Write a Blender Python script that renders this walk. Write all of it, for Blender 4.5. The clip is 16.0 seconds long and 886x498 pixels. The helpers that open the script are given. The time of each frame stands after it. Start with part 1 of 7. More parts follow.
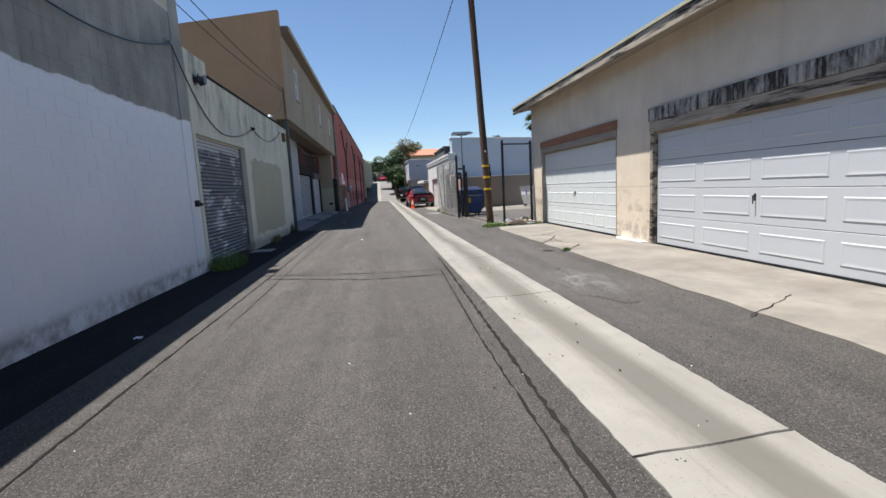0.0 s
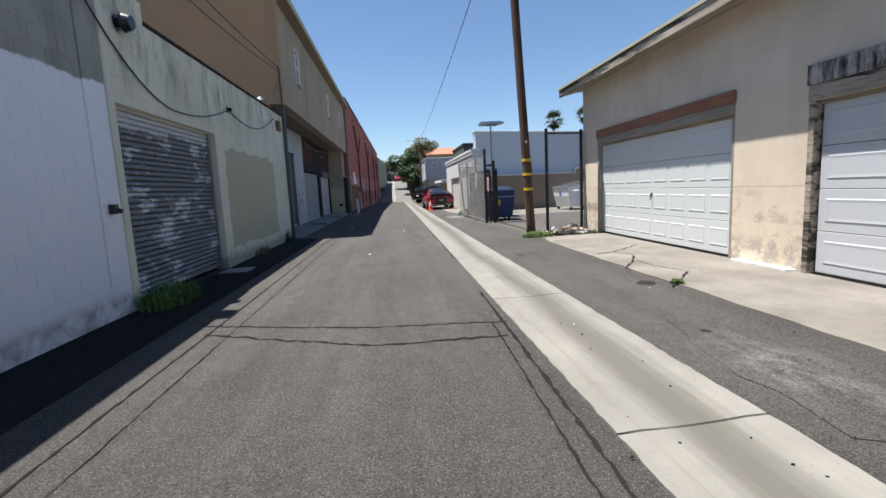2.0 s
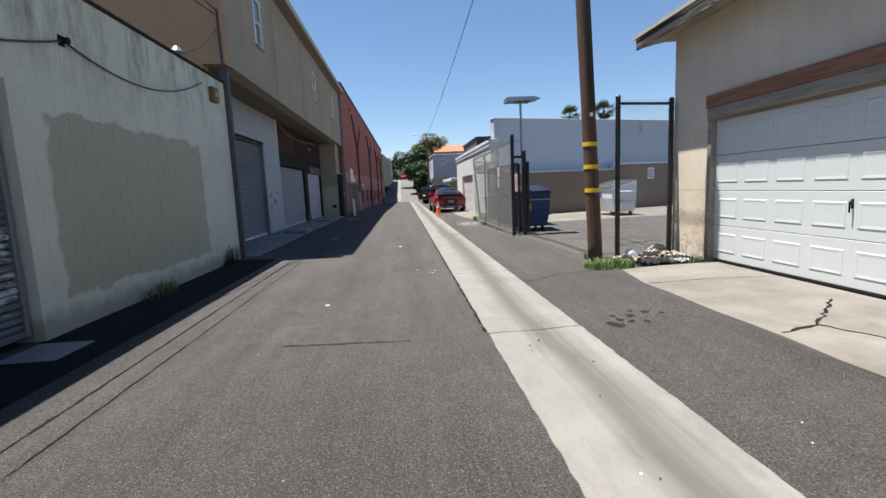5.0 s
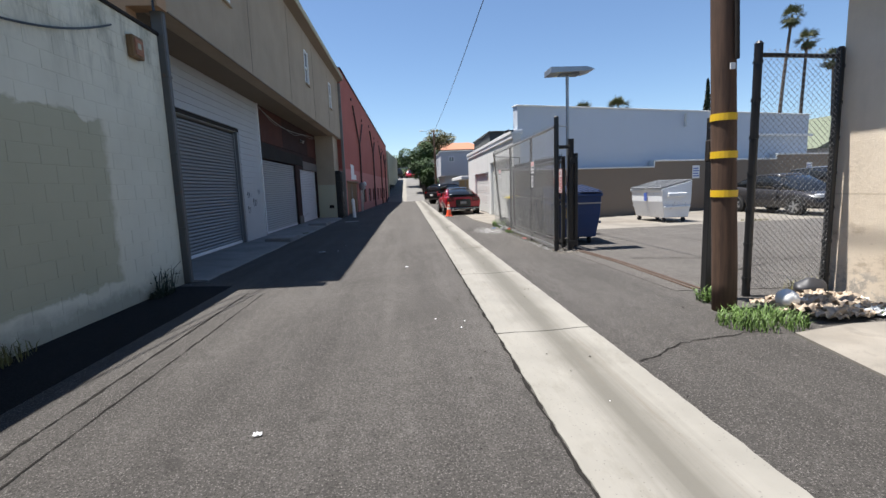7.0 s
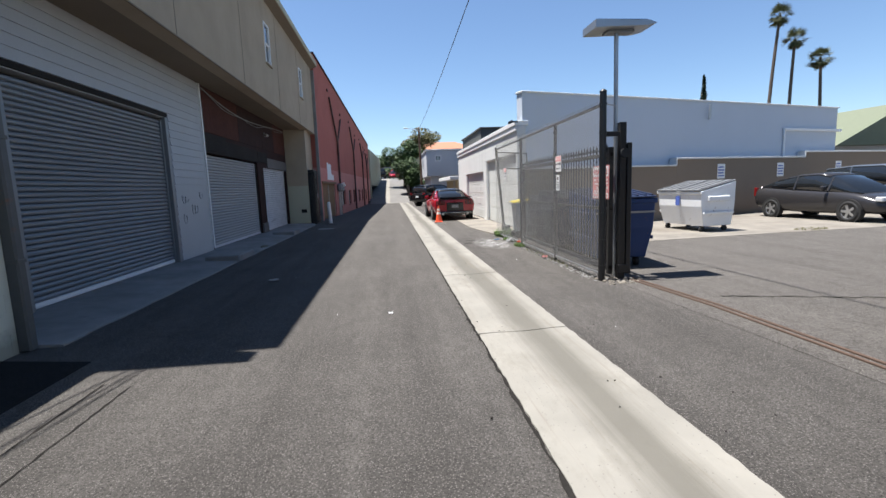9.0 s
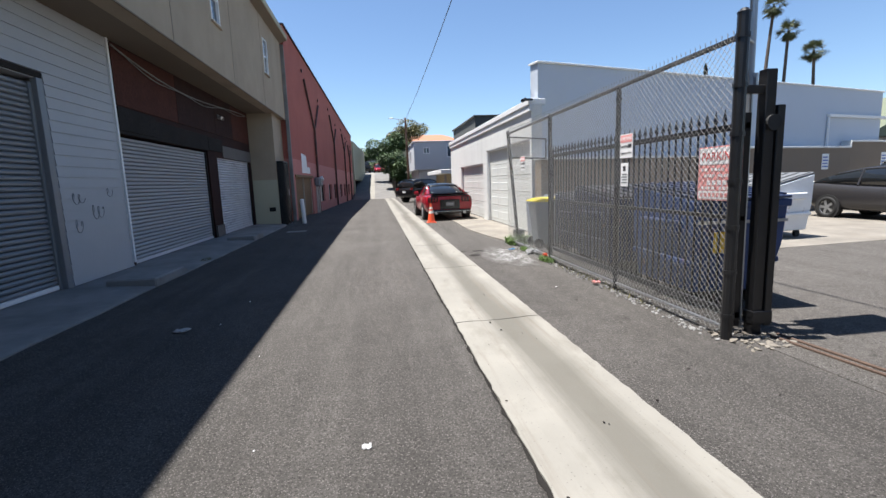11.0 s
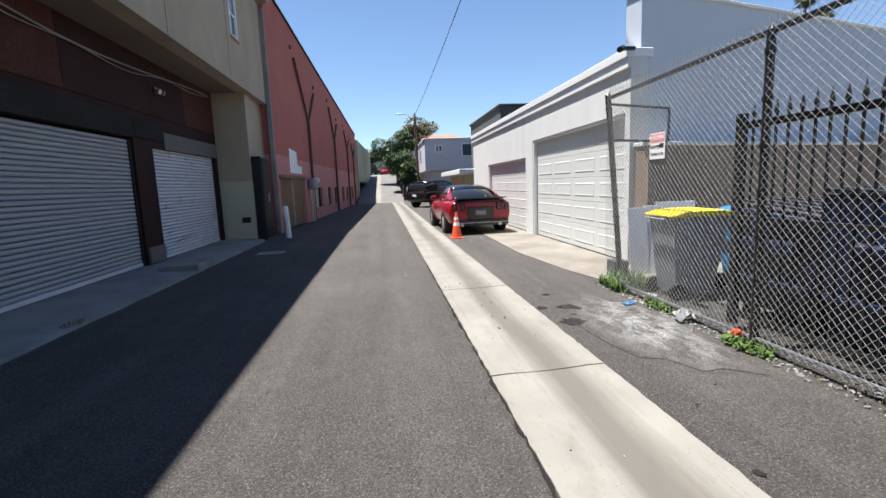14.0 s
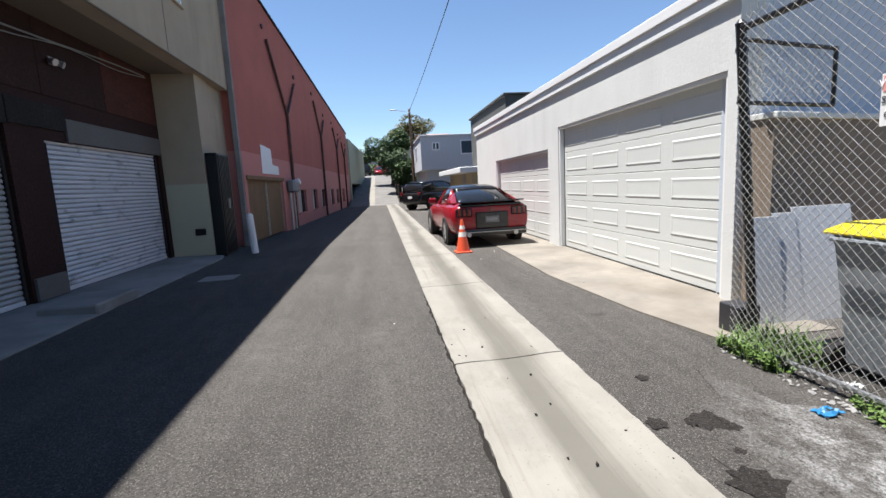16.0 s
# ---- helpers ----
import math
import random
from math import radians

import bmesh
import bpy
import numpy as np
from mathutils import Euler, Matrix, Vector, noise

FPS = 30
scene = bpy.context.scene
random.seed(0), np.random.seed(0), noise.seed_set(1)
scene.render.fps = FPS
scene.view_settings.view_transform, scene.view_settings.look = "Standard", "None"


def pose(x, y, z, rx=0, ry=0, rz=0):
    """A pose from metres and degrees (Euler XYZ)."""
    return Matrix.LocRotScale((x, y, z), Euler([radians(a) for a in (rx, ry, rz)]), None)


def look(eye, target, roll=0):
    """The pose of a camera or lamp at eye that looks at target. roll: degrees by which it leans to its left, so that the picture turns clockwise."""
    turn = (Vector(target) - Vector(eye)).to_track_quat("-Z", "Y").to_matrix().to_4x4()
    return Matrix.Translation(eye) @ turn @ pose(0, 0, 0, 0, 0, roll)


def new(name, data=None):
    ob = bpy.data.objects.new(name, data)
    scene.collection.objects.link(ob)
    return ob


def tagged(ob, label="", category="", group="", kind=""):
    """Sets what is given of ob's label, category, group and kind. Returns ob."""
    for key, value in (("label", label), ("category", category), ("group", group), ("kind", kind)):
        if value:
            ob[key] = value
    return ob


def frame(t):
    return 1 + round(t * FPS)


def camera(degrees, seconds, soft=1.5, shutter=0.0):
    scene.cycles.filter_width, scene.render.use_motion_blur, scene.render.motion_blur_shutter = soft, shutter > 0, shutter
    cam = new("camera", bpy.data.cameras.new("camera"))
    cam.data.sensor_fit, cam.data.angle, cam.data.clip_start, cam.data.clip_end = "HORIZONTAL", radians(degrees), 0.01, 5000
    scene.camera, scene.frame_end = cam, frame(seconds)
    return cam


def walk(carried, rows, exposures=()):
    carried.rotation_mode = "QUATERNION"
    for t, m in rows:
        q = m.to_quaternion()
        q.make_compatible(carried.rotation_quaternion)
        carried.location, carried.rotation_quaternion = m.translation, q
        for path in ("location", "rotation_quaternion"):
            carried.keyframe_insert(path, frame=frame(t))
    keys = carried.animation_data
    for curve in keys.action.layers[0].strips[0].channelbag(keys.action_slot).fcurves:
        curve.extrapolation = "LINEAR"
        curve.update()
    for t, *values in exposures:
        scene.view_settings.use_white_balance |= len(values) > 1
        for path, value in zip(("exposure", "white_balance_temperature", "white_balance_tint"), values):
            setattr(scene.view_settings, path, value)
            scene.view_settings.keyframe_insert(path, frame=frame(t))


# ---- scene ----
cam = camera(87.9, 16.0)
ROWS = [
    (0.0, -0.012, -0.121, 1.394, -7.84, -7.61, 3.01),
    (0.5, -0.008, 0.722, 1.383, -6.90, -7.63, 2.82),
    (1.0, -0.013, 1.547, 1.378, -6.58, -7.65, 2.95),
    (1.5, -0.020, 2.323, 1.382, -6.26, -7.58, 2.72),
    (2.0, 0.019, 3.066, 1.393, -6.02, -7.47, 2.80),
    (2.5, 0.060, 3.815, 1.421, -5.78, -7.53, 2.74),
    (3.0, 0.090, 4.554, 1.423, -5.82, -7.50, 2.97),
    (5.5, 0.435, 8.483, 1.420, -4.75, -7.63, 2.40),
    (6.0, 0.416, 9.266, 1.434, -4.53, -7.75, 2.32),
    (6.5, 0.345, 10.048, 1.448, -4.44, -7.77, 1.98),
    (7.0, 0.344, 10.814, 1.439, -4.39, -7.65, 2.03),
    (7.5, 0.338, 11.514, 1.428, -4.00, -7.41, 2.12),
    (8.0, 0.325, 12.270, 1.460, -4.47, -7.37, 2.10),
    (10.5, 0.401, 15.960, 1.502, -8.37, -8.33, 2.01),
    (11.0, 0.406, 16.727, 1.497, -8.17, -8.39, 1.99),
    (11.5, 0.402, 17.525, 1.490, -7.61, -8.41, 1.89),
    (12.0, 0.405, 18.305, 1.493, -7.19, -8.44, 1.85),
    (12.5, 0.376, 19.074, 1.492, -6.43, -8.44, 1.98),
    (13.0, 0.350, 19.818, 1.485, -6.30, -8.33, 2.03),
    (13.5, 0.352, 20.551, 1.481, -6.34, -8.35, 2.18),
    (14.0, 0.415, 21.230, 1.475, -7.39, -8.04, 2.16),
    (14.5, 0.498, 21.919, 1.464, -7.54, -8.03, 2.49),
    (15.0, 0.570, 22.596, 1.460, -7.57, -8.05, 2.44),
    (15.5, 0.584, 23.272, 1.458, -7.24, -8.07, 2.82),
    (16.0, 0.645, 23.896, 1.467, -7.85, -8.00, 2.95),
]
walk(cam, [(t, pose(x, y, z, 90 + pitch, roll, yaw)) for t, x, y, z, yaw, pitch, roll in ROWS],
     exposures=((0.0, 1.0), (3.0, 0.99), (6.0, 1.05), (8.0, 1.17), (10.5, 1.26), (13.0, 1.29), (16.0, 1.26)))

# ---- world and sun ----
SUN_WAY = Vector((-0.278, 0.065, 1.0)).normalized()  # towards the sun
world = bpy.data.worlds.new("world")
scene.world = world
world.use_nodes = True
wn = world.node_tree
sky = wn.nodes.new("ShaderNodeTexSky")
sky.sky_type, sky.sun_disc = "NISHITA", False
sky.sun_elevation = math.asin(SUN_WAY.z)
sky.sun_rotation = math.atan2(SUN_WAY.x, SUN_WAY.y)
sky.altitude, sky.air_density, sky.dust_density, sky.ozone_density = 300, 1.0, 0.15, 5.0
wn.links.new(sky.outputs[0], wn.nodes["Background"].inputs[0])
wn.nodes["Background"].inputs[1].default_value = 0.073
sun = new("sun", bpy.data.lights.new("sun", "SUN"))
sun.data.energy, sun.data.angle, sun.data.color = 5.0, radians(0.53), (1.0, 0.97, 0.935)
sun.matrix_world = look((0, 0, 30), Vector((0, 0, 30)) - SUN_WAY)


# ---- building helpers ----
def bm_box(bm, x0, x1, y0, y1, z0, z1, bevel=0.0, m=None):
    """Adds a box, bevelled where asked, and returns its vertices."""
    got = bmesh.ops.create_cube(bm, size=1.0)["verts"]
    mat4 = Matrix.Translation(((x0 + x1) / 2, (y0 + y1) / 2, (z0 + z1) / 2)) @ Matrix.Diagonal((x1 - x0, y1 - y0, z1 - z0, 1))
    bmesh.ops.transform(bm, matrix=(m @ mat4) if m else mat4, verts=got)
    if bevel:
        es = list({e for v in got for e in v.link_edges})
        bmesh.ops.bevel(bm, geom=es, offset=bevel, segments=1, affect="EDGES", profile=0.5)
    return got


def bm_tube(bm, a, b, r0, r1=None, n=10, caps=True):
    """Adds a round bar from a to b."""
    a, b = Vector(a), Vector(b)
    d = b - a
    m = Matrix.Translation((a + b) / 2) @ d.to_track_quat("Z", "Y").to_matrix().to_4x4()
    bmesh.ops.create_cone(bm, cap_ends=caps, segments=n, radius1=r0, radius2=r0 if r1 is None else r1, depth=d.length, matrix=m)


def bm_prism(bm, pts, axis, lo, hi):
    """Adds a closed outline in the plane across axis (0 x, 1 y, 2 z), drawn out from lo to hi."""
    def at(p, v):
        q = list(p)
        q.insert(axis, v)
        return q
    a = [bm.verts.new(at(p, lo)) for p in pts]
    b = [bm.verts.new(at(p, hi)) for p in pts]
    n = len(pts)
    for i in range(n):
        bm.faces.new((a[i], a[(i + 1) % n], b[(i + 1) % n], b[i]))
    bm.faces.new(a[::-1])
    bm.faces.new(b)
    bmesh.ops.recalc_face_normals(bm, faces=bm.faces)


def bm_loft(bm, rings, closed=True, caps=True):
    """Joins rings of as many points each into a skin."""
    rows = [[bm.verts.new(p) for p in ring] for ring in rings]
    n = len(rows[0])
    for a, b in zip(rows, rows[1:]):
        for i in range(n if closed else n - 1):
            bm.faces.new((a[i], a[(i + 1) % n], b[(i + 1) % n], b[i]))
    if caps:
        bm.faces.new(rows[0][::-1])
        bm.faces.new(rows[-1])
    bmesh.ops.recalc_face_normals(bm, faces=bm.faces)
    return rows


def mesh_of(name, bm, material, smooth=False):
    me = bpy.data.meshes.new(name)
    if smooth:
        for f in bm.faces:
            f.smooth = True
    bm.to_mesh(me)
    bm.free()
    for one in (material if isinstance(material, (list, tuple)) else (material,)):
        me.materials.append(one)
    return me


def part(name, bm, material, parent, label="", smooth=False):
    """Links a bmesh as one mesh object under a thing or a part."""
    ob = new(name, mesh_of(name, bm, material, smooth))
    ob.parent = parent
    return tagged(ob, label)


def box_part(name, dims, material, parent, label="", bevel=0.0):
    bm = bmesh.new()
    bm_box(bm, *dims, bevel=bevel)
    return part(name, bm, material, parent, label)


def thing(name, label, category, at=(0, 0, 0), turn=0, group="", kind=""):
    """An Empty at a thing's base, to which its parts are given."""
    ob = new(name)
    ob.matrix_world = pose(*at, 0, 0, turn)
    ob.empty_display_size = 0.2
    return tagged(ob, label, category, group, kind)


def solid(name, bm, material, label, category, group="", kind="", smooth=False):
    return tagged(new(name, mesh_of(name, bm, material, smooth)), label, category, group, kind)


# ---- materials ----
class Nodes:
    """A node material in the making."""

    def __init__(self, name, made=None):
        self.mat = made or bpy.data.materials.new(name)
        self.mat.use_nodes = True
        self.tree = self.mat.node_tree
        self.bsdf = self.tree.nodes["Principled BSDF"]
        self.pos = self.add("ShaderNodeNewGeometry").outputs["Position"]

    def add(self, kind, **given):
        node = self.tree.nodes.new(kind)
        for key, value in given.items():
            node.inputs[key.replace("_", " ")].default_value = value
        return node

    def link(self, a, b):
        self.tree.links.new(a, b)

    def scaled(self, sx, sy, sz):
        node = self.tree.nodes.new("ShaderNodeMapping")
        node.inputs["Scale"].default_value = (sx, sy, sz)
        self.link(self.pos, node.inputs["Vector"])
        return node.outputs[0]

    def noise(self, scale, detail=4.0, rough=0.6, vec=None, warp=0.0):
        node = self.add("ShaderNodeTexNoise", Scale=scale, Detail=detail, Roughness=rough, Distortion=warp)
        self.link(vec or self.pos, node.inputs["Vector"])
        return node.outputs["Fac"]

    def cells(self, scale, feature="F1", vec=None):
        node = self.add("ShaderNodeTexVoronoi", Scale=scale)
        node.feature = feature
        self.link(vec or self.pos, node.inputs["Vector"])
        return node.outputs["Distance"]

    def ramp(self, fac, lo, hi, c0=(0, 0, 0, 1), c1=(1, 1, 1, 1)):
        node = self.tree.nodes.new("ShaderNodeValToRGB")
        e = node.color_ramp.elements
        e[0].position, e[1].position, e[0].color, e[1].color = lo, hi, c0, c1
        self.link(fac, node.inputs[0])
        return node.outputs[0]

    def mix(self, fac, a, b, how="MIX"):
        node = self.tree.nodes.new("ShaderNodeMix")
        node.data_type, node.blend_type = "RGBA", how
        sockets = [s for s in node.inputs if s.type == "RGBA"]
        if isinstance(fac, (int, float)):
            node.inputs[0].default_value = fac
        else:
            self.link(fac, node.inputs[0])
        for socket, value in zip(sockets, (a, b)):
            if isinstance(value, tuple):
                socket.default_value = value
            else:
                self.link(value, socket)
        return [s for s in node.outputs if s.type == "RGBA"][0]

    def bump(self, height, strength=0.3, distance=0.01):
        node = self.add("ShaderNodeBump", Strength=strength, Distance=distance)
        self.link(height, node.inputs["Height"])
        self.link(node.outputs[0], self.bsdf.inputs["Normal"])

    def colour(self, value):
        if isinstance(value, tuple):
            self.bsdf.inputs["Base Color"].default_value = value
        else:
            self.link(value, self.bsdf.inputs["Base Color"])

    def gloss(self, rough, metal=0.0):
        if isinstance(rough, (int, float)):
            self.bsdf.inputs["Roughness"].default_value = rough
        else:
            self.link(rough, self.bsdf.inputs["Roughness"])
        self.bsdf.inputs["Metallic"].default_value = metal

    def mapped(self, value, lo, hi):
        node = self.tree.nodes.new("ShaderNodeMapRange")
        node.inputs["From Min"].default_value, node.inputs["From Max"].default_value = lo, hi
        self.link(value, node.inputs["Value"])
        return node.outputs[0]

    def z_step(self, at, wobble=0.1, soft=0.02, scale=2.0):
        """0 below the height at, 1 above it, along an uneven line."""
        sep = self.tree.nodes.new("ShaderNodeSeparateXYZ")
        self.link(self.pos, sep.inputs[0])
        n = self.noise(scale, 3)
        add = self.tree.nodes.new("ShaderNodeMath")
        add.operation = "MULTIPLY_ADD"
        self.link(n, add.inputs[0])
        add.inputs[1].default_value = wobble
        self.link(sep.outputs["Z"], add.inputs[2])
        mr = self.tree.nodes.new("ShaderNodeMapRange")
        mr.inputs["From Min"].default_value, mr.inputs["From Max"].default_value = at + wobble / 2 - soft, at + wobble / 2 + soft
        self.link(add.outputs[0], mr.inputs["Value"])
        return mr.outputs[0]


def rgb(r, g, b):
    return (r, g, b, 1.0)


def plain(name, c, rough=0.6, metal=0.0, var=0.12, scale=3.0, bump=0.05, fine=60.0, spec=0.5):
    """A surface of one colour with stains at a large and grain at a small scale."""
    n = Nodes(name)
    dark = tuple(v * (1 - var * 1.6) for v in c[:3]) + (1,)
    light = tuple(min(1, v * (1 + var)) for v in c[:3]) + (1,)
    base = n.mix(n.noise(scale, 5), dark, light)
    base = n.mix(n.ramp(n.noise(fine, 3), 0.35, 0.65), base, tuple(v * (1 - var) for v in c[:3]) + (1,))
    n.colour(base)
    n.gloss(rough, metal)
    n.bsdf.inputs["Specular IOR Level"].default_value = spec
    if bump:
        n.bump(n.noise(fine, 4), bump, 0.01)
    return n.mat


def stucco(name, c, var=0.12, streak=0.25, grain=70.0, stain=(0.12, 0.11, 0.10), run=(0.55, 0.8)):
    """Painted render with grain, blotches and runs of dirt."""
    n = Nodes(name)
    dark = tuple(v * (1 - var) for v in c[:3]) + (1,)
    base = n.mix(n.ramp(n.noise(0.9, 6), 0.3, 0.7), dark, c)
    runs = n.ramp(n.noise(1.0, 5, 0.65, n.scaled(1.5, 1.5, 0.13)), *run)
    runs = n.mix(1.0, runs, n.ramp(n.noise(0.42, 4, 0.6, n.scaled(1, 1, 0.5)), 0.40, 0.62), "MULTIPLY")
    base = n.mix(n.mix(streak, rgb(0, 0, 0), runs), base, rgb(*stain))
    base = n.mix(n.ramp(n.noise(grain, 2), 0.3, 0.75), base, tuple(v * 0.88 for v in c[:3]) + (1,))
    n.colour(base)
    n.gloss(0.9)
    n.bsdf.inputs["Specular IOR Level"].default_value = 0.25
    n.bump(n.noise(grain, 5, 0.7), 0.35, 0.012)
    return n.mat


def asphalt(name, c, patchy=0.25):
    n = Nodes(name)

    def tone(k):
        return tuple(min(1, v * k) for v in c[:3]) + (1,)
    base = n.mix(n.ramp(n.noise(0.55, 6, 0.6, warp=0.6), 0.3, 0.7), tone(1 - patchy), tone(1 + patchy))
    lanes = n.ramp(n.noise(1.0, 5, 0.65, n.scaled(2.2, 0.09, 1)), 0.36, 0.66)
    base = n.mix(lanes, n.mix(0.45, base, tone(0.55)), n.mix(0.45, base, tone(1.5)))
    base = n.mix(n.ramp(n.noise(6.0, 6, 0.8), 0.36, 0.64), n.mix(0.55, base, tone(0.55)), base)
    scuff = n.ramp(n.noise(1.0, 6, 0.75, n.scaled(9.0, 0.7, 1)), 0.58, 0.70)
    base = n.mix(n.mix(0.4, rgb(0, 0, 0), scuff), base, tone(1.55))
    base = n.mix(n.ramp(n.cells(76.0), 0.12, 0.38), tone(2.3), base)
    base = n.mix(n.ramp(n.noise(52.0, 5, 0.92), 0.49, 0.60), base, tone(0.32))
    base = n.mix(n.ramp(n.cells(16.0), 0.035, 0.07), tone(0.35), base)
    spots = n.ramp(n.noise(2.3, 2, 0.5, warp=0.2), 0.70, 0.78)
    base = n.mix(n.mix(0.5, rgb(0, 0, 0), spots), base, tone(0.4))
    n.colour(base)
    n.gloss(0.92)
    n.bsdf.inputs["Specular IOR Level"].default_value = 0.12
    n.bump(n.noise(60.0, 5, 0.85), 1.0, 0.018)
    return n.mat


def concrete(name, c, dirt=0.3, along=(2.0, 0.15, 1)):
    n = Nodes(name)
    base = n.mix(n.ramp(n.noise(1.3, 6), 0.3, 0.7), tuple(v * 0.62 for v in c[:3]) + (1,), tuple(v * 1.08 for v in c[:3]) + (1,))
    blot = n.ramp(n.noise(2.6, 6, 0.7, warp=0.5), 0.56, 0.68)
    base = n.mix(n.mix(0.5, rgb(0, 0, 0), blot), base, tuple(v * 0.55 for v in c[:3]) + (1,))
    run = n.ramp(n.noise(1.0, 5, 0.6, n.scaled(*along)), 0.5, 0.72)
    base = n.mix(n.mix(dirt, rgb(0, 0, 0), run), base, tuple(v * q for v, q in zip(c[:3], (0.5, 0.45, 0.4))) + (1,))
    pits = n.ramp(n.cells(38.0), 0.05, 0.13)
    base = n.mix(pits, tuple(v * 0.45 for v in c[:3]) + (1,), base)
    grit = n.ramp(n.noise(9.0, 5, 0.8), 0.62, 0.72)
    base = n.mix(n.mix(0.35, rgb(0, 0, 0), grit), base, tuple(v * 0.5 for v in c[:3]) + (1,))
    n.colour(base)
    n.gloss(0.88)
    n.bump(n.noise(40.0, 5, 0.7), 0.25, 0.008)
    return n.mat


def gutter_concrete(name, c):
    """Pale concrete with a dirty run of water along its middle."""
    n = Nodes(name)
    base = n.mix(n.ramp(n.noise(1.3, 6), 0.3, 0.7), tuple(v * 0.84 for v in c[:3]) + (1,), tuple(v * 1.08 for v in c[:3]) + (1,))
    sep = n.tree.nodes.new("ShaderNodeSeparateXYZ")
    n.link(n.pos, sep.inputs[0])

    def maths(how, a, b):
        node = n.tree.nodes.new("ShaderNodeMath")
        node.operation = how
        for socket, value in zip(node.inputs, (a, b)):
            if isinstance(value, (int, float)):
                socket.default_value = value
            else:
                n.link(value, socket)
        return node.outputs[0]
    wander = maths("MULTIPLY", n.noise(1.0, 3, 0.5, n.scaled(0.25, 0.22, 1)), 0.5)
    off = maths("ABSOLUTE", maths("SUBTRACT", maths("ADD", sep.outputs["X"], wander), 1.93), 0.0)
    streaks = n.noise(1.0, 6, 0.7, n.scaled(6.0, 0.12, 1))
    band = n.ramp(maths("ADD", off, maths("MULTIPLY", streaks, 0.36)), 0.24, 0.44, rgb(1, 1, 1), rgb(0, 0, 0))
    blot = n.ramp(n.noise(3.2, 6, 0.75, n.scaled(1.0, 0.4, 1)), 0.52, 0.68)
    base = n.mix(n.mix(0.45, rgb(0, 0, 0), blot), base, rgb(0.125, 0.113, 0.088))
    base = n.mix(n.mix(0.80, rgb(0, 0, 0), band), base, rgb(0.086, 0.079, 0.064))
    thin = n.ramp(n.noise(1.0, 6, 0.75, n.scaled(8.0, 0.2, 1)), 0.56, 0.72)
    base = n.mix(n.mix(0.62, rgb(0, 0, 0), thin), base, rgb(0.125, 0.10, 0.076))
    base = n.mix(n.ramp(n.cells(30.0), 0.05, 0.16), tuple(v * 0.5 for v in c[:3]) + (1,), base)
    n.colour(base)
    n.gloss(0.88)
    n.bump(n.noise(40.0, 5, 0.7), 0.3, 0.008)
    return n.mat


def spilt(name, centre, size, c):
    """The alley's asphalt with pale powder trodden in around a place."""
    n = Nodes(name, asphalt(name, rgb(0.106, 0.098, 0.090), 0.32))
    d = n.tree.nodes.new("ShaderNodeVectorMath")
    d.operation = "LENGTH"
    mp = n.tree.nodes.new("ShaderNodeMapping")
    mp.inputs["Location"].default_value = tuple(-v / s for v, s in zip(centre, size))
    mp.inputs["Scale"].default_value = tuple(1 / s for s in size)
    n.link(n.pos, mp.inputs["Vector"])
    n.link(mp.outputs[0], d.inputs[0])
    fall = n.ramp(d.outputs["Value"], 0.1, 0.95, rgb(1, 1, 1), rgb(0, 0, 0))
    grains = n.ramp(n.noise(5.0, 7, 0.8, n.scaled(1.0, 0.5, 1)), 0.43, 0.60)
    fine = n.ramp(n.noise(60.0, 4, 0.8), 0.38, 0.60)
    mask = n.mix(1.0, n.mix(1.0, fall, grains, "MULTIPLY"), fine, "MULTIPLY")
    was = n.bsdf.inputs["Base Color"].links[0].from_socket
    n.colour(n.mix(mask, was, c))
    return n.mat


def wood(name, c, along="y", rough=0.75):
    n = Nodes(name)
    s = {"x": (0.6, 9, 9), "y": (9, 0.6, 9), "z": (9, 9, 0.6)}[along]
    grain = n.noise(2.2, 6, 0.65, n.scaled(*s), 0.4)
    base = n.mix(n.ramp(grain, 0.3, 0.7), tuple(v * 0.4 for v in c[:3]) + (1,), c)
    base = n.mix(n.ramp(n.noise(1.2, 4), 0.45, 0.75), base, tuple(v * 0.6 for v in c[:3]) + (1,))
    n.colour(base)
    n.gloss(rough)
    n.bump(grain, 0.35, 0.01)
    return n.mat


def painted_metal(name, c, rough=0.4, metal=0.0, rust=0.0, var=0.08):
    n = Nodes(name)
    base = n.mix(n.noise(2.0, 5), tuple(v * (1 - var * 2) for v in c[:3]) + (1,), c)
    if rust:
        spots = n.ramp(n.noise(5.0, 6, 0.7), 0.62 - rust * 0.2, 0.75 - rust * 0.2)
        base = n.mix(spots, base, rgb(0.16, 0.07, 0.035))
    n.colour(base)
    n.gloss(n.ramp(n.noise(14.0, 4), 0.2, 0.9, rgb(rough * 0.8, rough * 0.8, rough * 0.8), rgb(min(1, rough * 1.3), min(1, rough * 1.3), min(1, rough * 1.3))), metal)
    n.bump(n.noise(25.0, 3), 0.06, 0.01)
    return n.mat


def glass(name, c, rough=0.03):
    n = Nodes(name)
    n.colour(c)
    n.gloss(n.ramp(n.noise(3.0, 3), 0.3, 0.8, rgb(rough, rough, rough), rgb(rough * 2.5, rough * 2.5, rough * 2.5)))
    n.bsdf.inputs["Specular IOR Level"].default_value = 0.9
    return n.mat


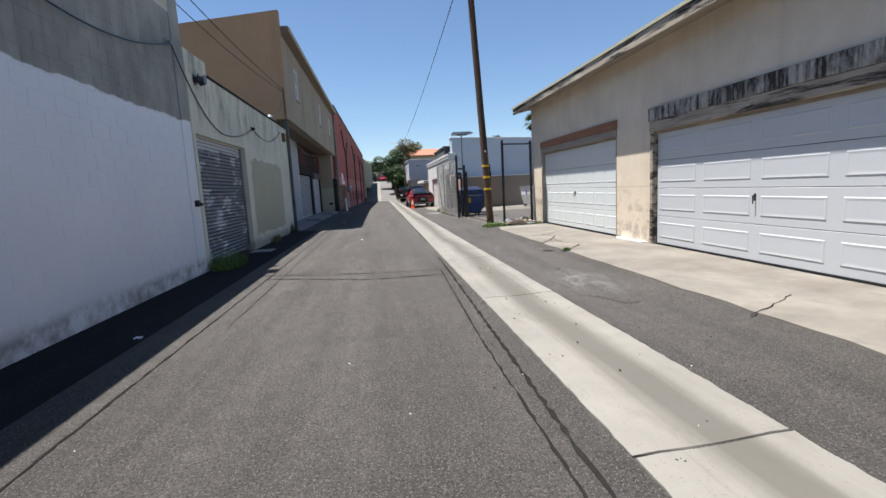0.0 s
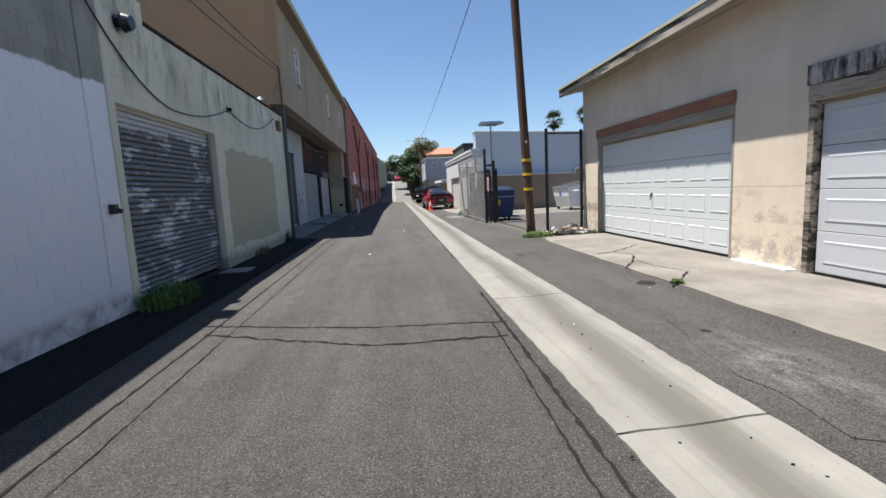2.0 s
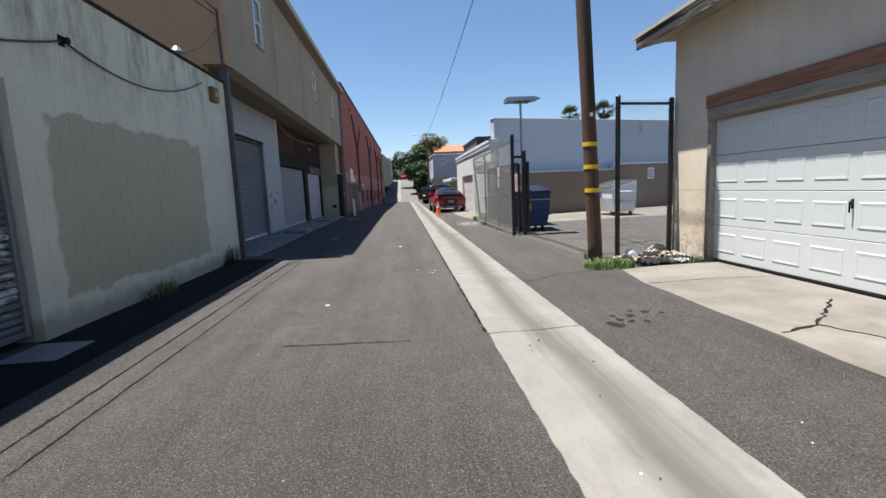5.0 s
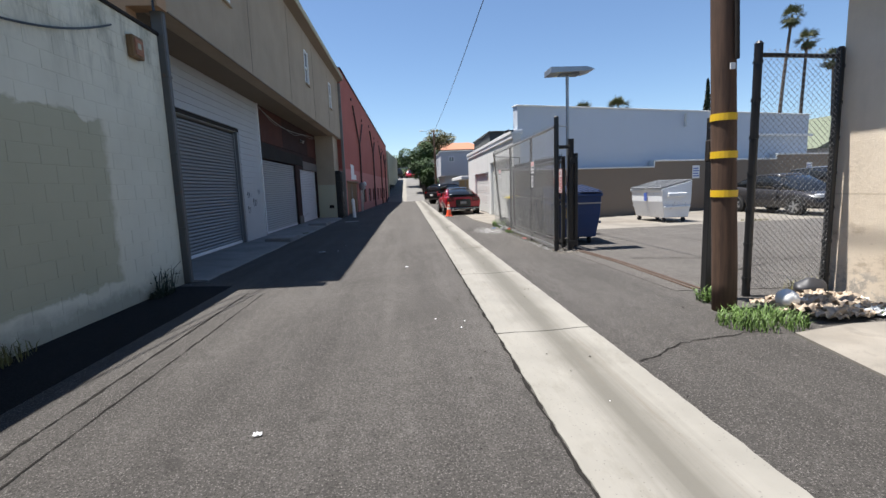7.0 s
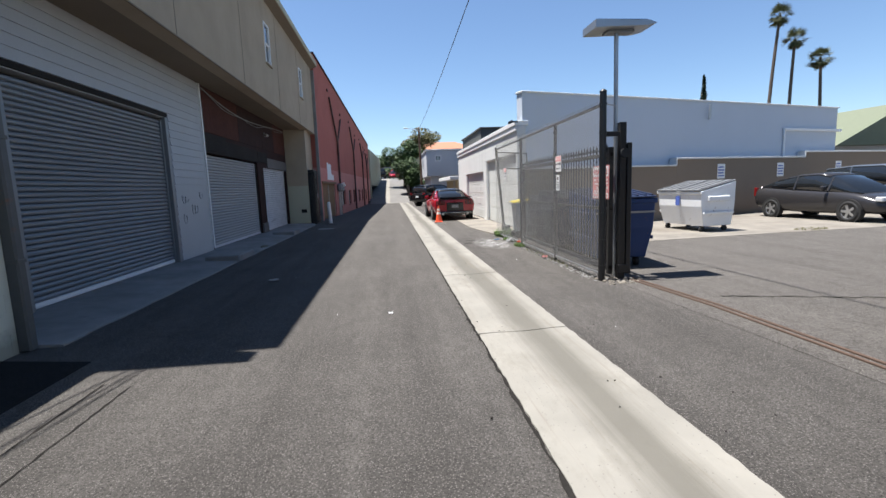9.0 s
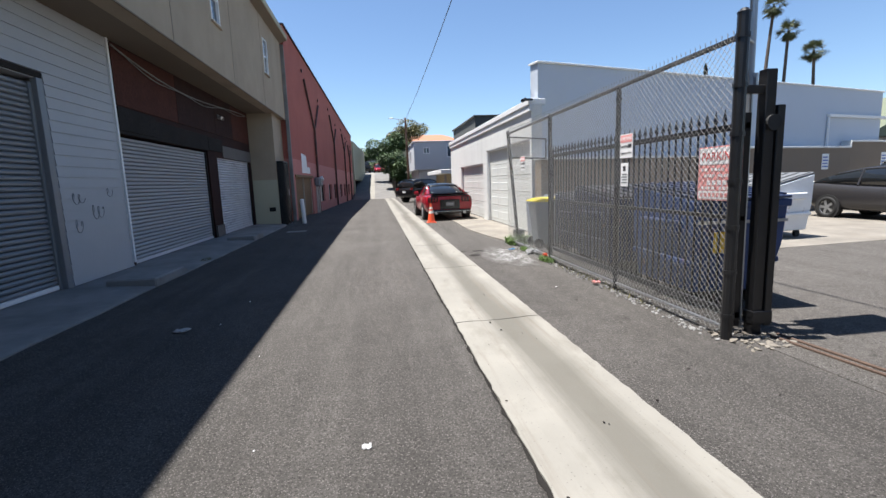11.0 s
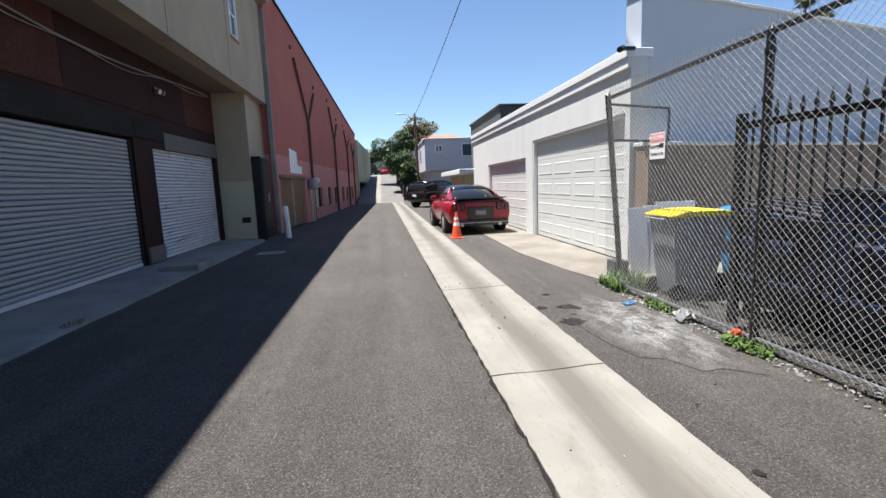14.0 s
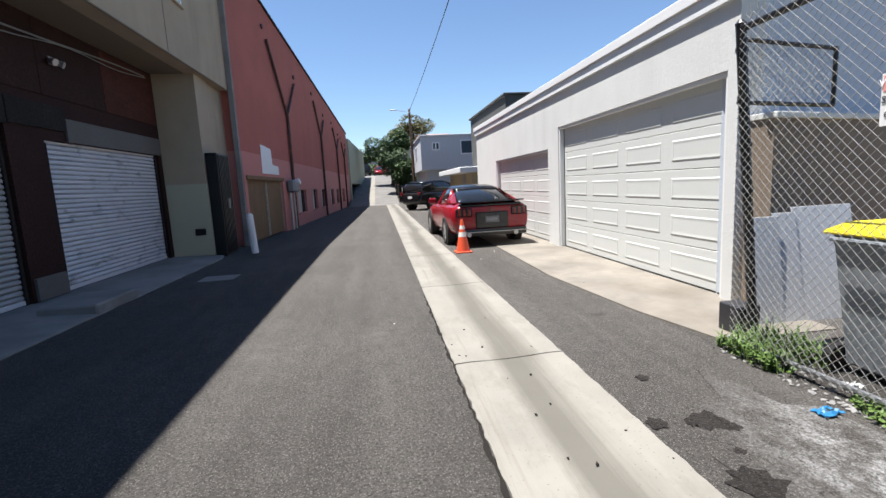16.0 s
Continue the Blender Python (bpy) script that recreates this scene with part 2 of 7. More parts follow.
def leaf(name, c, var=0.4):
    n = Nodes(name)
    info = n.tree.nodes.new("ShaderNodeNewGeometry")
    tint = n.mix(info.outputs["Random Per Island"], tuple(v * (1 - var) for v in c[:3]) + (1,), tuple(v * (1 + var) for v in c[:3]) + (1,))
    n.colour(n.mix(n.ramp(n.noise(1.4, 3), 0.35, 0.7), tint, tuple(v * 0.7 for v in c[:3]) + (1,)))
    n.gloss(0.6)
    return n.mat


def paint_over_block(name):
    """White paint to an uneven line over grey concrete block, with grey weathering above."""
    n = Nodes(name)
    grey = n.mix(n.ramp(n.noise(1.1, 6), 0.3, 0.7), rgb(0.21, 0.205, 0.185), rgb(0.37, 0.36, 0.32))
    runs = n.ramp(n.noise(1.0, 5, 0.65, n.scaled(2.2, 2.2, 0.18)), 0.48, 0.75)
    grey = n.mix(n.mix(0.7, rgb(0, 0, 0), runs), grey, rgb(0.10, 0.098, 0.09))
    white = n.mix(n.noise(0.8, 5), rgb(0.66, 0.68, 0.72), rgb(0.80, 0.81, 0.83))
    low = n.z_step(0.28, 0.35, 0.06, 3.0)
    white = n.mix(low, n.mix(n.ramp(n.noise(3.0, 6, 0.7), 0.4, 0.62), white, rgb(0.30, 0.30, 0.30)), white)
    n.colour(n.mix(n.z_step(2.86, 0.22, 0.012, 1.6), white, grey))
    n.gloss(0.85)
    n.bump(n.noise(55.0, 5, 0.7), 0.3, 0.01)
    return n.mat


def cream_wall(name):
    """Cream paint on block, greened and run with black below the parapet."""
    n = Nodes(name)
    base = n.mix(n.ramp(n.noise(0.7, 5), 0.3, 0.7), rgb(0.56, 0.54, 0.43), rgb(0.67, 0.65, 0.53))
    top = n.z_step(3.05, 0.7, 0.4, 1.2)
    runs = n.ramp(n.noise(1.0, 6, 0.7, n.scaled(2.6, 2.6, 0.8), 0.3), 0.46, 0.64)
    grime = n.mix(1.0, top, runs, "MULTIPLY")
    base = n.mix(n.mix(0.62, rgb(0, 0, 0), grime), base, rgb(0.10, 0.10, 0.065))
    sep = n.tree.nodes.new("ShaderNodeSeparateXYZ")
    n.link(n.pos, sep.inputs[0])
    wob = n.add("ShaderNodeMath")
    wob.operation = "MULTIPLY_ADD"
    n.link(n.noise(2.6, 3), wob.inputs[0])
    wob.inputs[1].default_value = 0.35
    n.link(sep.outputs["Y"], wob.inputs[2])
    near = n.ramp(n.mapped(wob.outputs[0], 13.0, 18.0), 0.055, 0.07)
    far = n.ramp(n.mapped(wob.outputs[0], 13.0, 18.0), 0.83, 0.845, rgb(1, 1, 1), rgb(0, 0, 0))
    low = n.z_step(0.38, 0.3, 0.02, 3.0)
    high = n.z_step(2.45, 0.4, 0.015, 2.0)
    patch = n.mix(1.0, n.mix(1.0, near, far, "MULTIPLY"), n.mix(high, low, rgb(0, 0, 0)), "MULTIPLY")
    base = n.mix(patch, base, n.mix(n.noise(1.1, 4), rgb(0.36, 0.345, 0.24), rgb(0.44, 0.42, 0.30)))
    foot = n.z_step(0.22, 0.4, 0.1, 4.0)
    base = n.mix(foot, n.mix(0.6, base, rgb(0.16, 0.15, 0.11)), base)
    n.colour(base)
    n.gloss(0.88)
    n.bump(n.noise(60.0, 5, 0.7), 0.25, 0.01)
    return n.mat


def garage_wall(name):
    """Beige render over block: blotched, with a joint line and bare, scuffed patches low down."""
    n = Nodes(name)
    base = n.mix(n.ramp(n.noise(0.8, 6, 0.65), 0.3, 0.7), rgb(0.62, 0.52, 0.40), rgb(0.76, 0.655, 0.515))
    runs = n.ramp(n.noise(1.0, 6, 0.65, n.scaled(2.4, 2.4, 0.3)), 0.50, 0.74)
    base = n.mix(n.mix(0.14, rgb(0, 0, 0), runs), base, rgb(0.27, 0.205, 0.14))
    low = n.z_step(1.05, 0.9, 0.35, 1.3)
    worn = n.ramp(n.noise(2.4, 7, 0.72, n.scaled(1.0, 0.8, 1.5), 0.4), 0.52, 0.62)
    base = n.mix(n.mix(low, n.mix(0.55, rgb(0, 0, 0), worn), rgb(0, 0, 0)), base, rgb(0.33, 0.25, 0.17))
    foot = n.z_step(0.34, 0.6, 0.12, 2.2)
    peel = n.ramp(n.noise(3.6, 6, 0.75), 0.48, 0.55)
    base = n.mix(n.mix(foot, peel, rgb(0, 0, 0)), base, rgb(0.42, 0.37, 0.31))
    line = n.mix(1.0, n.z_step(1.185, 0.02, 0.006, 6.0), n.mix(n.z_step(1.205, 0.02, 0.006, 6.0), rgb(1, 1, 1), rgb(0, 0, 0)), "MULTIPLY")
    base = n.mix(n.mix(0.45, rgb(0, 0, 0), line), base, rgb(0.36, 0.28, 0.19))
    n.colour(base)
    n.gloss(0.9)
    n.bsdf.inputs["Specular IOR Level"].default_value = 0.25
    n.bump(n.noise(45.0, 6, 0.75), 0.45, 0.014)
    return n.mat


def rotten_board(name):
    """Weathered pale board with lengthwise grain and black rotten stretches."""
    n = Nodes(name)
    grain = n.noise(2.2, 6, 0.65, n.scaled(9, 0.6, 9), 0.4)
    base = n.mix(n.ramp(grain, 0.3, 0.7), rgb(0.24, 0.19, 0.14), rgb(0.46, 0.40, 0.32))
    rot = n.ramp(n.noise(1.0, 7, 0.75, n.scaled(3.0, 0.55, 5.0), 0.3), 0.47, 0.55)
    n.colour(n.mix(rot, base, rgb(0.035, 0.028, 0.022)))
    n.gloss(0.85)
    n.bump(grain, 0.5, 0.012)
    return n.mat


def chipped_shutter(name, c, under, amount):
    n = Nodes(name)
    base = n.mix(n.noise(1.5, 4), tuple(v * 0.8 for v in c[:3]) + (1,), c)
    chips = n.ramp(n.noise(1.5, 7, 0.75, n.scaled(1, 0.8, 2.0), 0.3), 0.635 - amount, 0.66 - amount)
    chips = n.mix(n.z_step(2.44, 0.55, 0.02, 1.4), chips, rgb(1, 1, 1))
    n.colour(n.mix(chips, base, under))
    n.gloss(0.5, 0.15)
    n.bump(n.noise(30.0, 3), 0.08, 0.01)
    return n.mat


def smudged(name):
    """Whitish slats with grey rubbed-out marks."""
    n = Nodes(name)
    base = n.mix(n.noise(1.5, 5), rgb(0.46, 0.47, 0.49), rgb(0.62, 0.63, 0.65))
    marks = n.ramp(n.noise(1.9, 6, 0.7, n.scaled(1, 1.0, 2.2), 0.5), 0.56, 0.66)
    n.colour(n.mix(n.mix(0.75, rgb(0, 0, 0), marks), base, rgb(0.16, 0.165, 0.175)))
    n.gloss(0.5, 0.1)
    n.bump(n.noise(30.0, 3), 0.08, 0.01)
    return n.mat


M = {}
M["asphalt"] = asphalt("asphalt", rgb(0.106, 0.098, 0.090), 0.32)
# much darker copy of the alley asphalt, for the shaded ground by the walls
M["asphalt_shaded"] = asphalt("asphalt_shaded", rgb(0.021, 0.021, 0.022), 0.2)
M["asphalt_lot"] = asphalt("asphalt_lot", rgb(0.125, 0.115, 0.105), 0.18)
M["asphalt_seam"] = plain("asphalt_seam", rgb(0.045, 0.042, 0.04), 0.95, bump=0.2, spec=0.05)
M["gutter"] = gutter_concrete("gutter", rgb(0.224, 0.211, 0.183))
M["concrete"] = concrete("concrete", rgb(0.222, 0.200, 0.168), 0.55, (0.7, 0.7, 1))
M["hill"] = concrete("hill_concrete", rgb(0.165, 0.158, 0.148), 0.3, (0.5, 0.5, 1))
M["kerb"] = concrete("kerb", rgb(0.24, 0.235, 0.225), 0.4, (0.8, 0.8, 1))
M["block"] = paint_over_block("block_wall")
M["cream"] = cream_wall("cream_wall")
M["cream_patch"] = stucco("cream_patch", rgb(0.44, 0.42, 0.31), 0.08, 0.05)
M["brown"] = stucco("brown_stucco", rgb(0.46, 0.29, 0.17), 0.22, 0.45, stain=(0.16, 0.11, 0.075), run=(0.48, 0.72))
M["tan"] = stucco("tan_stucco", rgb(0.405, 0.33, 0.24), 0.30, 0.62, stain=(0.13, 0.105, 0.08), run=(0.46, 0.70))
# half the tan stucco's value: the underside's shade is in the colour
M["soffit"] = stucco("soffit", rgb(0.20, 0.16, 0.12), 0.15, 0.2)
M["siding"] = plain("white_siding", rgb(0.40, 0.405, 0.41), 0.6, var=0.1, scale=2.0)
M["maroon"] = plain("maroon_paint", rgb(0.046, 0.021, 0.017), 0.8, var=0.5, scale=1.4, bump=0.25, fine=25.0, spec=0.15)
M["panel_red"] = plain("panel_red_brown", rgb(0.092, 0.032, 0.022), 0.8, var=0.45, scale=1.6, bump=0.25, fine=22.0, spec=0.15)
# dark boards and roofs; also the painted darkness of unlit rooms
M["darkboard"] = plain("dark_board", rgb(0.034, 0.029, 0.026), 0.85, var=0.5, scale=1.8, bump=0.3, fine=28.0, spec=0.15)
M["red"] = stucco("red_stucco", rgb(0.42, 0.135, 0.105), 0.24, 0.45, stain=(0.15, 0.065, 0.055), run=(0.50, 0.74))
M["pink"] = stucco("pink_stucco", rgb(0.52, 0.22, 0.19), 0.12, 0.2, stain=(0.2, 0.1, 0.09))
M["garage"] = garage_wall("garage_stucco")
M["door_white"] = plain("door_white", rgb(0.535, 0.55, 0.56), 0.45, var=0.06, scale=1.5, bump=0.03)
M["door_green"] = plain("door_pale", rgb(0.65, 0.675, 0.655), 0.45, var=0.06, scale=1.5, bump=0.03)
M["door_cream"] = plain("door_cream", rgb(0.60, 0.61, 0.585), 0.5, var=0.06, scale=1.5, bump=0.03)
M["wood_old"] = wood("wood_weathered", rgb(0.42, 0.36, 0.29))
M["wood_rot"] = rotten_board("wood_rotten")
M["wood_red"] = wood("wood_redbrown", rgb(0.40, 0.18, 0.095))
M["wood_pole"] = wood("pole_wood", rgb(0.125, 0.068, 0.040), "z", 0.85)
M["wood_gate"] = wood("gate_wood", rgb(0.24, 0.14, 0.06), "z")
M["blue_wall"] = stucco("blue_grey_stucco", rgb(0.54, 0.59, 0.655), 0.05, 0.06)
M["lowwall"] = stucco("brown_low_wall", rgb(0.235, 0.185, 0.14), 0.1, 0.1)
M["white_stucco"] = stucco("white_stucco", rgb(0.68, 0.68, 0.66), 0.14, 0.35, grain=26.0, stain=(0.28, 0.27, 0.25), run=(0.50, 0.72))
M["white"] = plain("white_paint", rgb(0.76, 0.76, 0.75), 0.5, var=0.06, bump=0.03)
M["black"] = painted_metal("black_paint", rgb(0.012, 0.012, 0.013), 0.35)
M["galv"] = painted_metal("galvanised", rgb(0.42, 0.43, 0.44), 0.4, 0.8)
M["wire"] = painted_metal("mesh_wire", rgb(0.28, 0.275, 0.265), 0.6, rust=0.1)
M["shut_grey"] = chipped_shutter("shutter_chipped", rgb(0.15, 0.155, 0.16), rgb(0.50, 0.51, 0.52), 0.085)
M["shut_mid"] = plain("shutter_grey", rgb(0.20, 0.21, 0.22), 0.45, 0.2, var=0.1, scale=1.0)
M["shut_light"] = plain("shutter_light", rgb(0.34, 0.34, 0.335), 0.45, 0.1, var=0.12, scale=1.0)
M["shut_white"] = plain("shutter_white", rgb(0.60, 0.61, 0.63), 0.45, 0.1, var=0.12, scale=1.0)
M["post_grey"] = painted_metal("post_grey", rgb(0.085, 0.085, 0.08), 0.6, rust=0.12)
M["shut_smudged"] = smudged("shutter_smudged")
M["rubber"] = plain("rubber", rgb(0.018, 0.018, 0.018), 0.75, var=0.2)
M["tar"] = plain("crack_tar", rgb(0.026, 0.024, 0.022), 0.95, var=0.3, scale=8.0, bump=0.3, spec=0.05)


# ---- ground ----
def rise(y):
    """The far end of the alley climbs a hill."""
    return 0.0 if y < 63 else 0.125 * (y - 63) if y < 88 else 3.125 + 0.012 * (y - 88)


def ground_sheet():
    bm = bmesh.new()
    xs = [-900, -300, -80, -20, -5, 0, 5, 20, 80, 300, 900]
    ys = [-900, -100, -20, 0, 20, 40, 58, 63, 66, 72, 80, 88, 95, 120, 300, 900]
    grid = [[bm.verts.new((x, y, rise(y))) for x in xs] for y in ys]
    for a, b in zip(grid, grid[1:]):
        for i in range(len(xs) - 1):
            bm.faces.new((a[i], a[i + 1], b[i + 1], b[i]))
    return solid("ground", bm, M["asphalt"], "worn grey asphalt of the alley with fine grit", "road", kind="structure")


ground = ground_sheet()


def sheet(name, pts, z, thick, material, label, category="pavement", kind="structure"):
    """A slab with an outline of (x, y) points, its top at z."""
    bm = bmesh.new()
    bm_prism(bm, pts, 2, z - thick, z)
    return solid(name, bm, material, label, category, kind=kind)


def ragged(a, b, n, wob, seed):
    """Points from a to b along an uneven line, without b."""
    rnd = random.Random(seed)
    out = []
    for i in range(n):
        f = i / n
        out.append((a[0] + (b[0] - a[0]) * f + (rnd.uniform(-wob, wob) if i else 0), a[1] + (b[1] - a[1]) * f))
    return out


# driveways and the parking lot
sheet("driveway_east", ragged((3.55, -9), (3.62, 13.6), 70, 0.03, 1) + [(3.62, 13.6), (3.8, 14.6), (4.5, 14.75), (5.5, 14.75), (5.6, -9)], 0.018, 0.1, M["concrete"], "cracked pale concrete driveway apron before the garages")
sheet("driveway_white", [(3.5, 27.35), (3.3, 28.4), (3.12, 30.5), (3.2, 34), (3.4, 41), (4.6, 41), (4.6, 27.35)], 0.016, 0.1, M["concrete"], "pale concrete apron before the white garages")
sheet("parking_lot", [(3.75, 16.4), (3.62, 20.2), (3.9, 20.4), (3.9, 28.0), (34, 37.0), (34, 6), (13, 6), (13, 16.0), (5.6, 16.2)], 0.006, 0.1, M["asphalt_lot"], "sun-bleached asphalt of a small parking lot")
sheet("lot_concrete_strip", [(5.2, 24.2), (10, 24.6), (18, 25.0), (30, 25.4), (30, 35.2), (5.2, 28.0)], 0.011, 0.1, M["concrete"], "worn concrete strip along the parking bays")
def walk_west():
    """The walk under the overhang: it falls to the road, with kerb stumps left standing."""
    rnd = random.Random(2)
    bm = bmesh.new()
    n = 66
    rings = []
    for i in range(n + 1):
        y = 18.75 + (36.4 - 18.75) * i / n
        edge = -3.11 + rnd.uniform(-0.016, 0.016) - max(0.0, y - 35.2) * 0.25
        rings.append([(edge, y, 0.016), (edge - 0.04, y, 0.028), (-3.65, y, 0.052), (-4.05, y, 0.068), (-4.42, y, 0.072), (-4.42, y, -0.06), (edge, y, -0.06)])
    bm_loft(bm, rings)
    return solid("sidewalk_west", bm, M["kerb"], "worn concrete walk sloping to the alley below the overhang", "pavement", kind="structure")


walk_west()
for y0, y1 in ((24.38, 25.5), (30.3, 31.32)):
    bm = bmesh.new()
    bm_box(bm, -3.84, -3.105, y0, y1, 0.0, 0.15, 0.022)
    bm_prism(bm, [(y1 - 0.03, 0.0), (y1 + 0.3, 0.0), (y1 - 0.03, 0.13)], 0, -3.7, -3.13)
    solid("kerb_stump", bm, M["kerb"], "chipped raised end of the concrete kerb", "kerb", kind="structure")
# strip along the west walls whose colour deepens their shade, short of the seam
sheet("asphalt_strip", [(-3.45, -9), (-2.55, -9), (-2.5, 17.2), (-2.5, 18.2), (-3.45, 18.4)], 0.004, 0.05, M["asphalt_shaded"], "asphalt strip along the walls, its colour darkened to deepen their shade")

bm = bmesh.new()
for y0, y1 in ((62.6, 63.0), (63.0, 66), (66, 72), (72, 80), (80, 88), (88, 99)):
    q = [bm.verts.new(p) for p in ((-1.9, y0, rise(y0) + 0.008), (2.25, y0, rise(y0) + 0.008), (2.25, y1, rise(y1) + 0.008), (-1.9, y1, rise(y1) + 0.008))]
    bm.faces.new(q)
solid("hill_road", bm, M["hill"], "pale concrete road climbing the hill", "road", kind="structure")
# concrete gutter
JOINTS = (-10.0, -7.0, -4.2, -1.2, 1.9, 5.35, 8.55, 11.95, 15.1, 18.2, 21.38, 24.52, 27.46, 30.4, 33.4, 36.4, 39.4, 42.4, 45.4, 48.4, 51.4, 54.4, 57.4, 60.4, 63.0)
gutter = thing("gutter", "long pale concrete drain gutter set in the asphalt", "gutter", kind="structure")


def gutter_slab(y0, y1, seed):
    rnd = random.Random(seed)
    bm = bmesh.new()
    n = 40
    prof = ((1.155, 0.012), (1.30, 0.016), (1.50, 0.008), (1.62, 0.006), (1.76, 0.008), (1.95, 0.016), (2.085, 0.013))
    rings = []
    for i in range(n + 1):
        y = y0 + 0.011 + (y1 - y0 - 0.022) * i / n
        ring = []
        for k, (x, z) in enumerate(prof):
            edge = rnd.uniform(-0.007, 0.007) if k in (0, 6) else 0
            ring.append((x + edge, y + (x - 1.6) * 0.05, z))
        ring += [(prof[-1][0], y, -0.06), (prof[0][0], y, -0.06)]
        rings.append(ring)
    bm_loft(bm, rings)
    return part("slab", bm, M["gutter"], gutter)


for i, (y0, y1) in enumerate(zip(JOINTS, JOINTS[1:])):
    gutter_slab(y0, y1, i)
bm = bmesh.new()
for y0, y1 in ((63, 66), (66, 72), (72, 80), (80, 87.9)):
    bm_prism(bm, [(y0, rise(y0) - 0.05), (y1, rise(y1) - 0.05), (y1, rise(y1) + 0.02), (y0, rise(y0) + 0.02)], 0, -0.35, 0.2)
part("slab", bm, M["gutter"], gutter, "bleached strip of the gutter climbing the hill")


# ---- walls ----
def wall(name, x0, x1, y0, y1, z0, z1, material, label, holes=(), axis="y"):
    """A thick wall. holes: (a0, a1, z0, z1) along its length, cut right through."""
    bm = bmesh.new()
    a0, a1 = (y0, y1) if axis == "y" else (x0, x1)

    def piece(p0, p1, q0, q1):
        if p1 - p0 > 0.001 and q1 - q0 > 0.001:
            bm_box(bm, *((x0, x1, p0, p1) if axis == "y" else (p0, p1, y0, y1)), q0, q1)
    cuts = sorted({a0, a1, *[h[0] for h in holes], *[h[1] for h in holes]})
    for p0, p1 in zip(cuts, cuts[1:]):
        mine = sorted([h for h in holes if h[0] <= p0 + 1e-6 and h[1] >= p1 - 1e-6], key=lambda h: h[2])
        z = z0
        for h in mine:
            piece(p0, p1, z, h[2])
            z = h[3]
        piece(p0, p1, z, z1)
    bmesh.ops.remove_doubles(bm, verts=bm.verts, dist=0.0005)
    return solid(name, bm, material, label, "wall", kind="structure")


# west side: block wall painted white below
wall("wall_block", -3.80, -3.4605, -14, 8.92, 0, 4.68, M["block"], "grey concrete block wall painted white below")
wall("wall_pilaster", -3.85, -3.44, 8.92, 9.32, 0, 5.15, M["block"], "grey block pilaster painted white below")
# cream building
wall("wall_cream", -3.72, -3.4195, 9.32, 18.62, 0, 3.92, M["cream"], "cream painted block wall stained under its parapet", [(9.46, 12.72, -0.1, 2.68)])
wall("wall_cream_step", -3.72, -3.421, 9.32, 10.42, 3.92, 4.22, M["cream"], "raised end of the cream parapet")
bm = bmesh.new()
bm_box(bm, -3.76, -3.39, 10.42, 18.66, 3.92, 3.975, 0.008)
solid("coping_cream", bm, M["darkboard"], "dark sheet coping on the cream parapet", "coping", kind="structure")
wall("roof_cream", -14, -3.72, 9.4, 18.6, 3.3, 3.45, M["darkboard"], "flat dark roof behind the parapet")
# two-storey stucco building with an overhanging upper floor
wall("wall_upper", -3.62, -3.27, 18.7, 37.55, 4.30, 7.52, M["tan"], "tan stucco upper wall streaked with dirt", [(20.9, 21.55, 5.45, 6.7), (29.0, 29.62, 5.5, 6.7), (34.35, 34.95, 5.5, 6.7)])
bm = bmesh.new()
bm_prism(bm, [(-16, 3.3), (-3.73, 3.3), (-3.73, 4.29), (-3.27, 4.29), (-3.27, 8.2), (-16, 6.5)], 1, 18.42, 18.70)
solid("wall_brown_end", bm, M["brown"], "brown stucco end wall rising over the low roof", "wall", kind="structure")
wall("soffit_upper", -4.6, -3.62, 18.7, 37.55, 4.30, 4.42, M["soffit"], "stucco soffit of the overhang, shade put into its colour")
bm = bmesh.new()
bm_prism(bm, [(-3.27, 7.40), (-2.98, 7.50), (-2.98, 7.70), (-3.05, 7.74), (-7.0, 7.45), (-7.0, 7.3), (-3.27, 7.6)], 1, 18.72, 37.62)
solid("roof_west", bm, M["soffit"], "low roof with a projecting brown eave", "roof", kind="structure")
bm = bmesh.new()
bm_box(bm, -2.978, -2.945, 18.72, 37.62, 7.50, 7.70, 0.005)
solid("fascia_west", bm, M["cream_patch"], "weathered pale fascia board of the eave", "fascia", kind="structure")
wall("wall_siding", -4.60, -4.35, 18.62, 26.30, 0, 4.30, M["siding"], "white horizontal lap siding wall", [(20.05, 24.42, 0.06, 3.16)])
wall("wall_maroon", -4.60, -4.36, 26.30, 35.64, 0, 4.30, M["maroon"], "dark maroon painted wall around two shutters", [(26.42, 31.08, 0.06, 2.60), (31.82, 35.50, 0.06, 2.46)])
wall("pier_tan", -4.35, -3.43, 35.64, 36.42, 0, 4.30, M["tan"], "tan stucco pier below the overhang")
wall("wall_tan_recess", -4.35, -3.50, 36.425, 37.74, 0, 4.30, M["tan"], "recessed stucco wall beside the pier")
# solid blocks coloured near black in place of unlit rooms
wall("back_west", -9, -4.65, 18.8, 37.6, 0, 4.25, M["darkboard"], "solid near-black block for the unlit interior behind the shutters")
wall("back_cream", -9, -3.95, 9.4, 18.4, 0, 3.2, M["darkboard"], "solid near-black block for the unlit interior behind the shutter")
# red building, which stands a little askew to the alley
RED_TURN = Matrix.Translation((-3.15, 37, 0)) @ Matrix.Rotation(-math.atan(0.0384), 4, "Z") @ Matrix.Translation((3.15, -37, 0))


def askew(ob):
    ob.matrix_world = RED_TURN @ ob.matrix_basis
    return ob


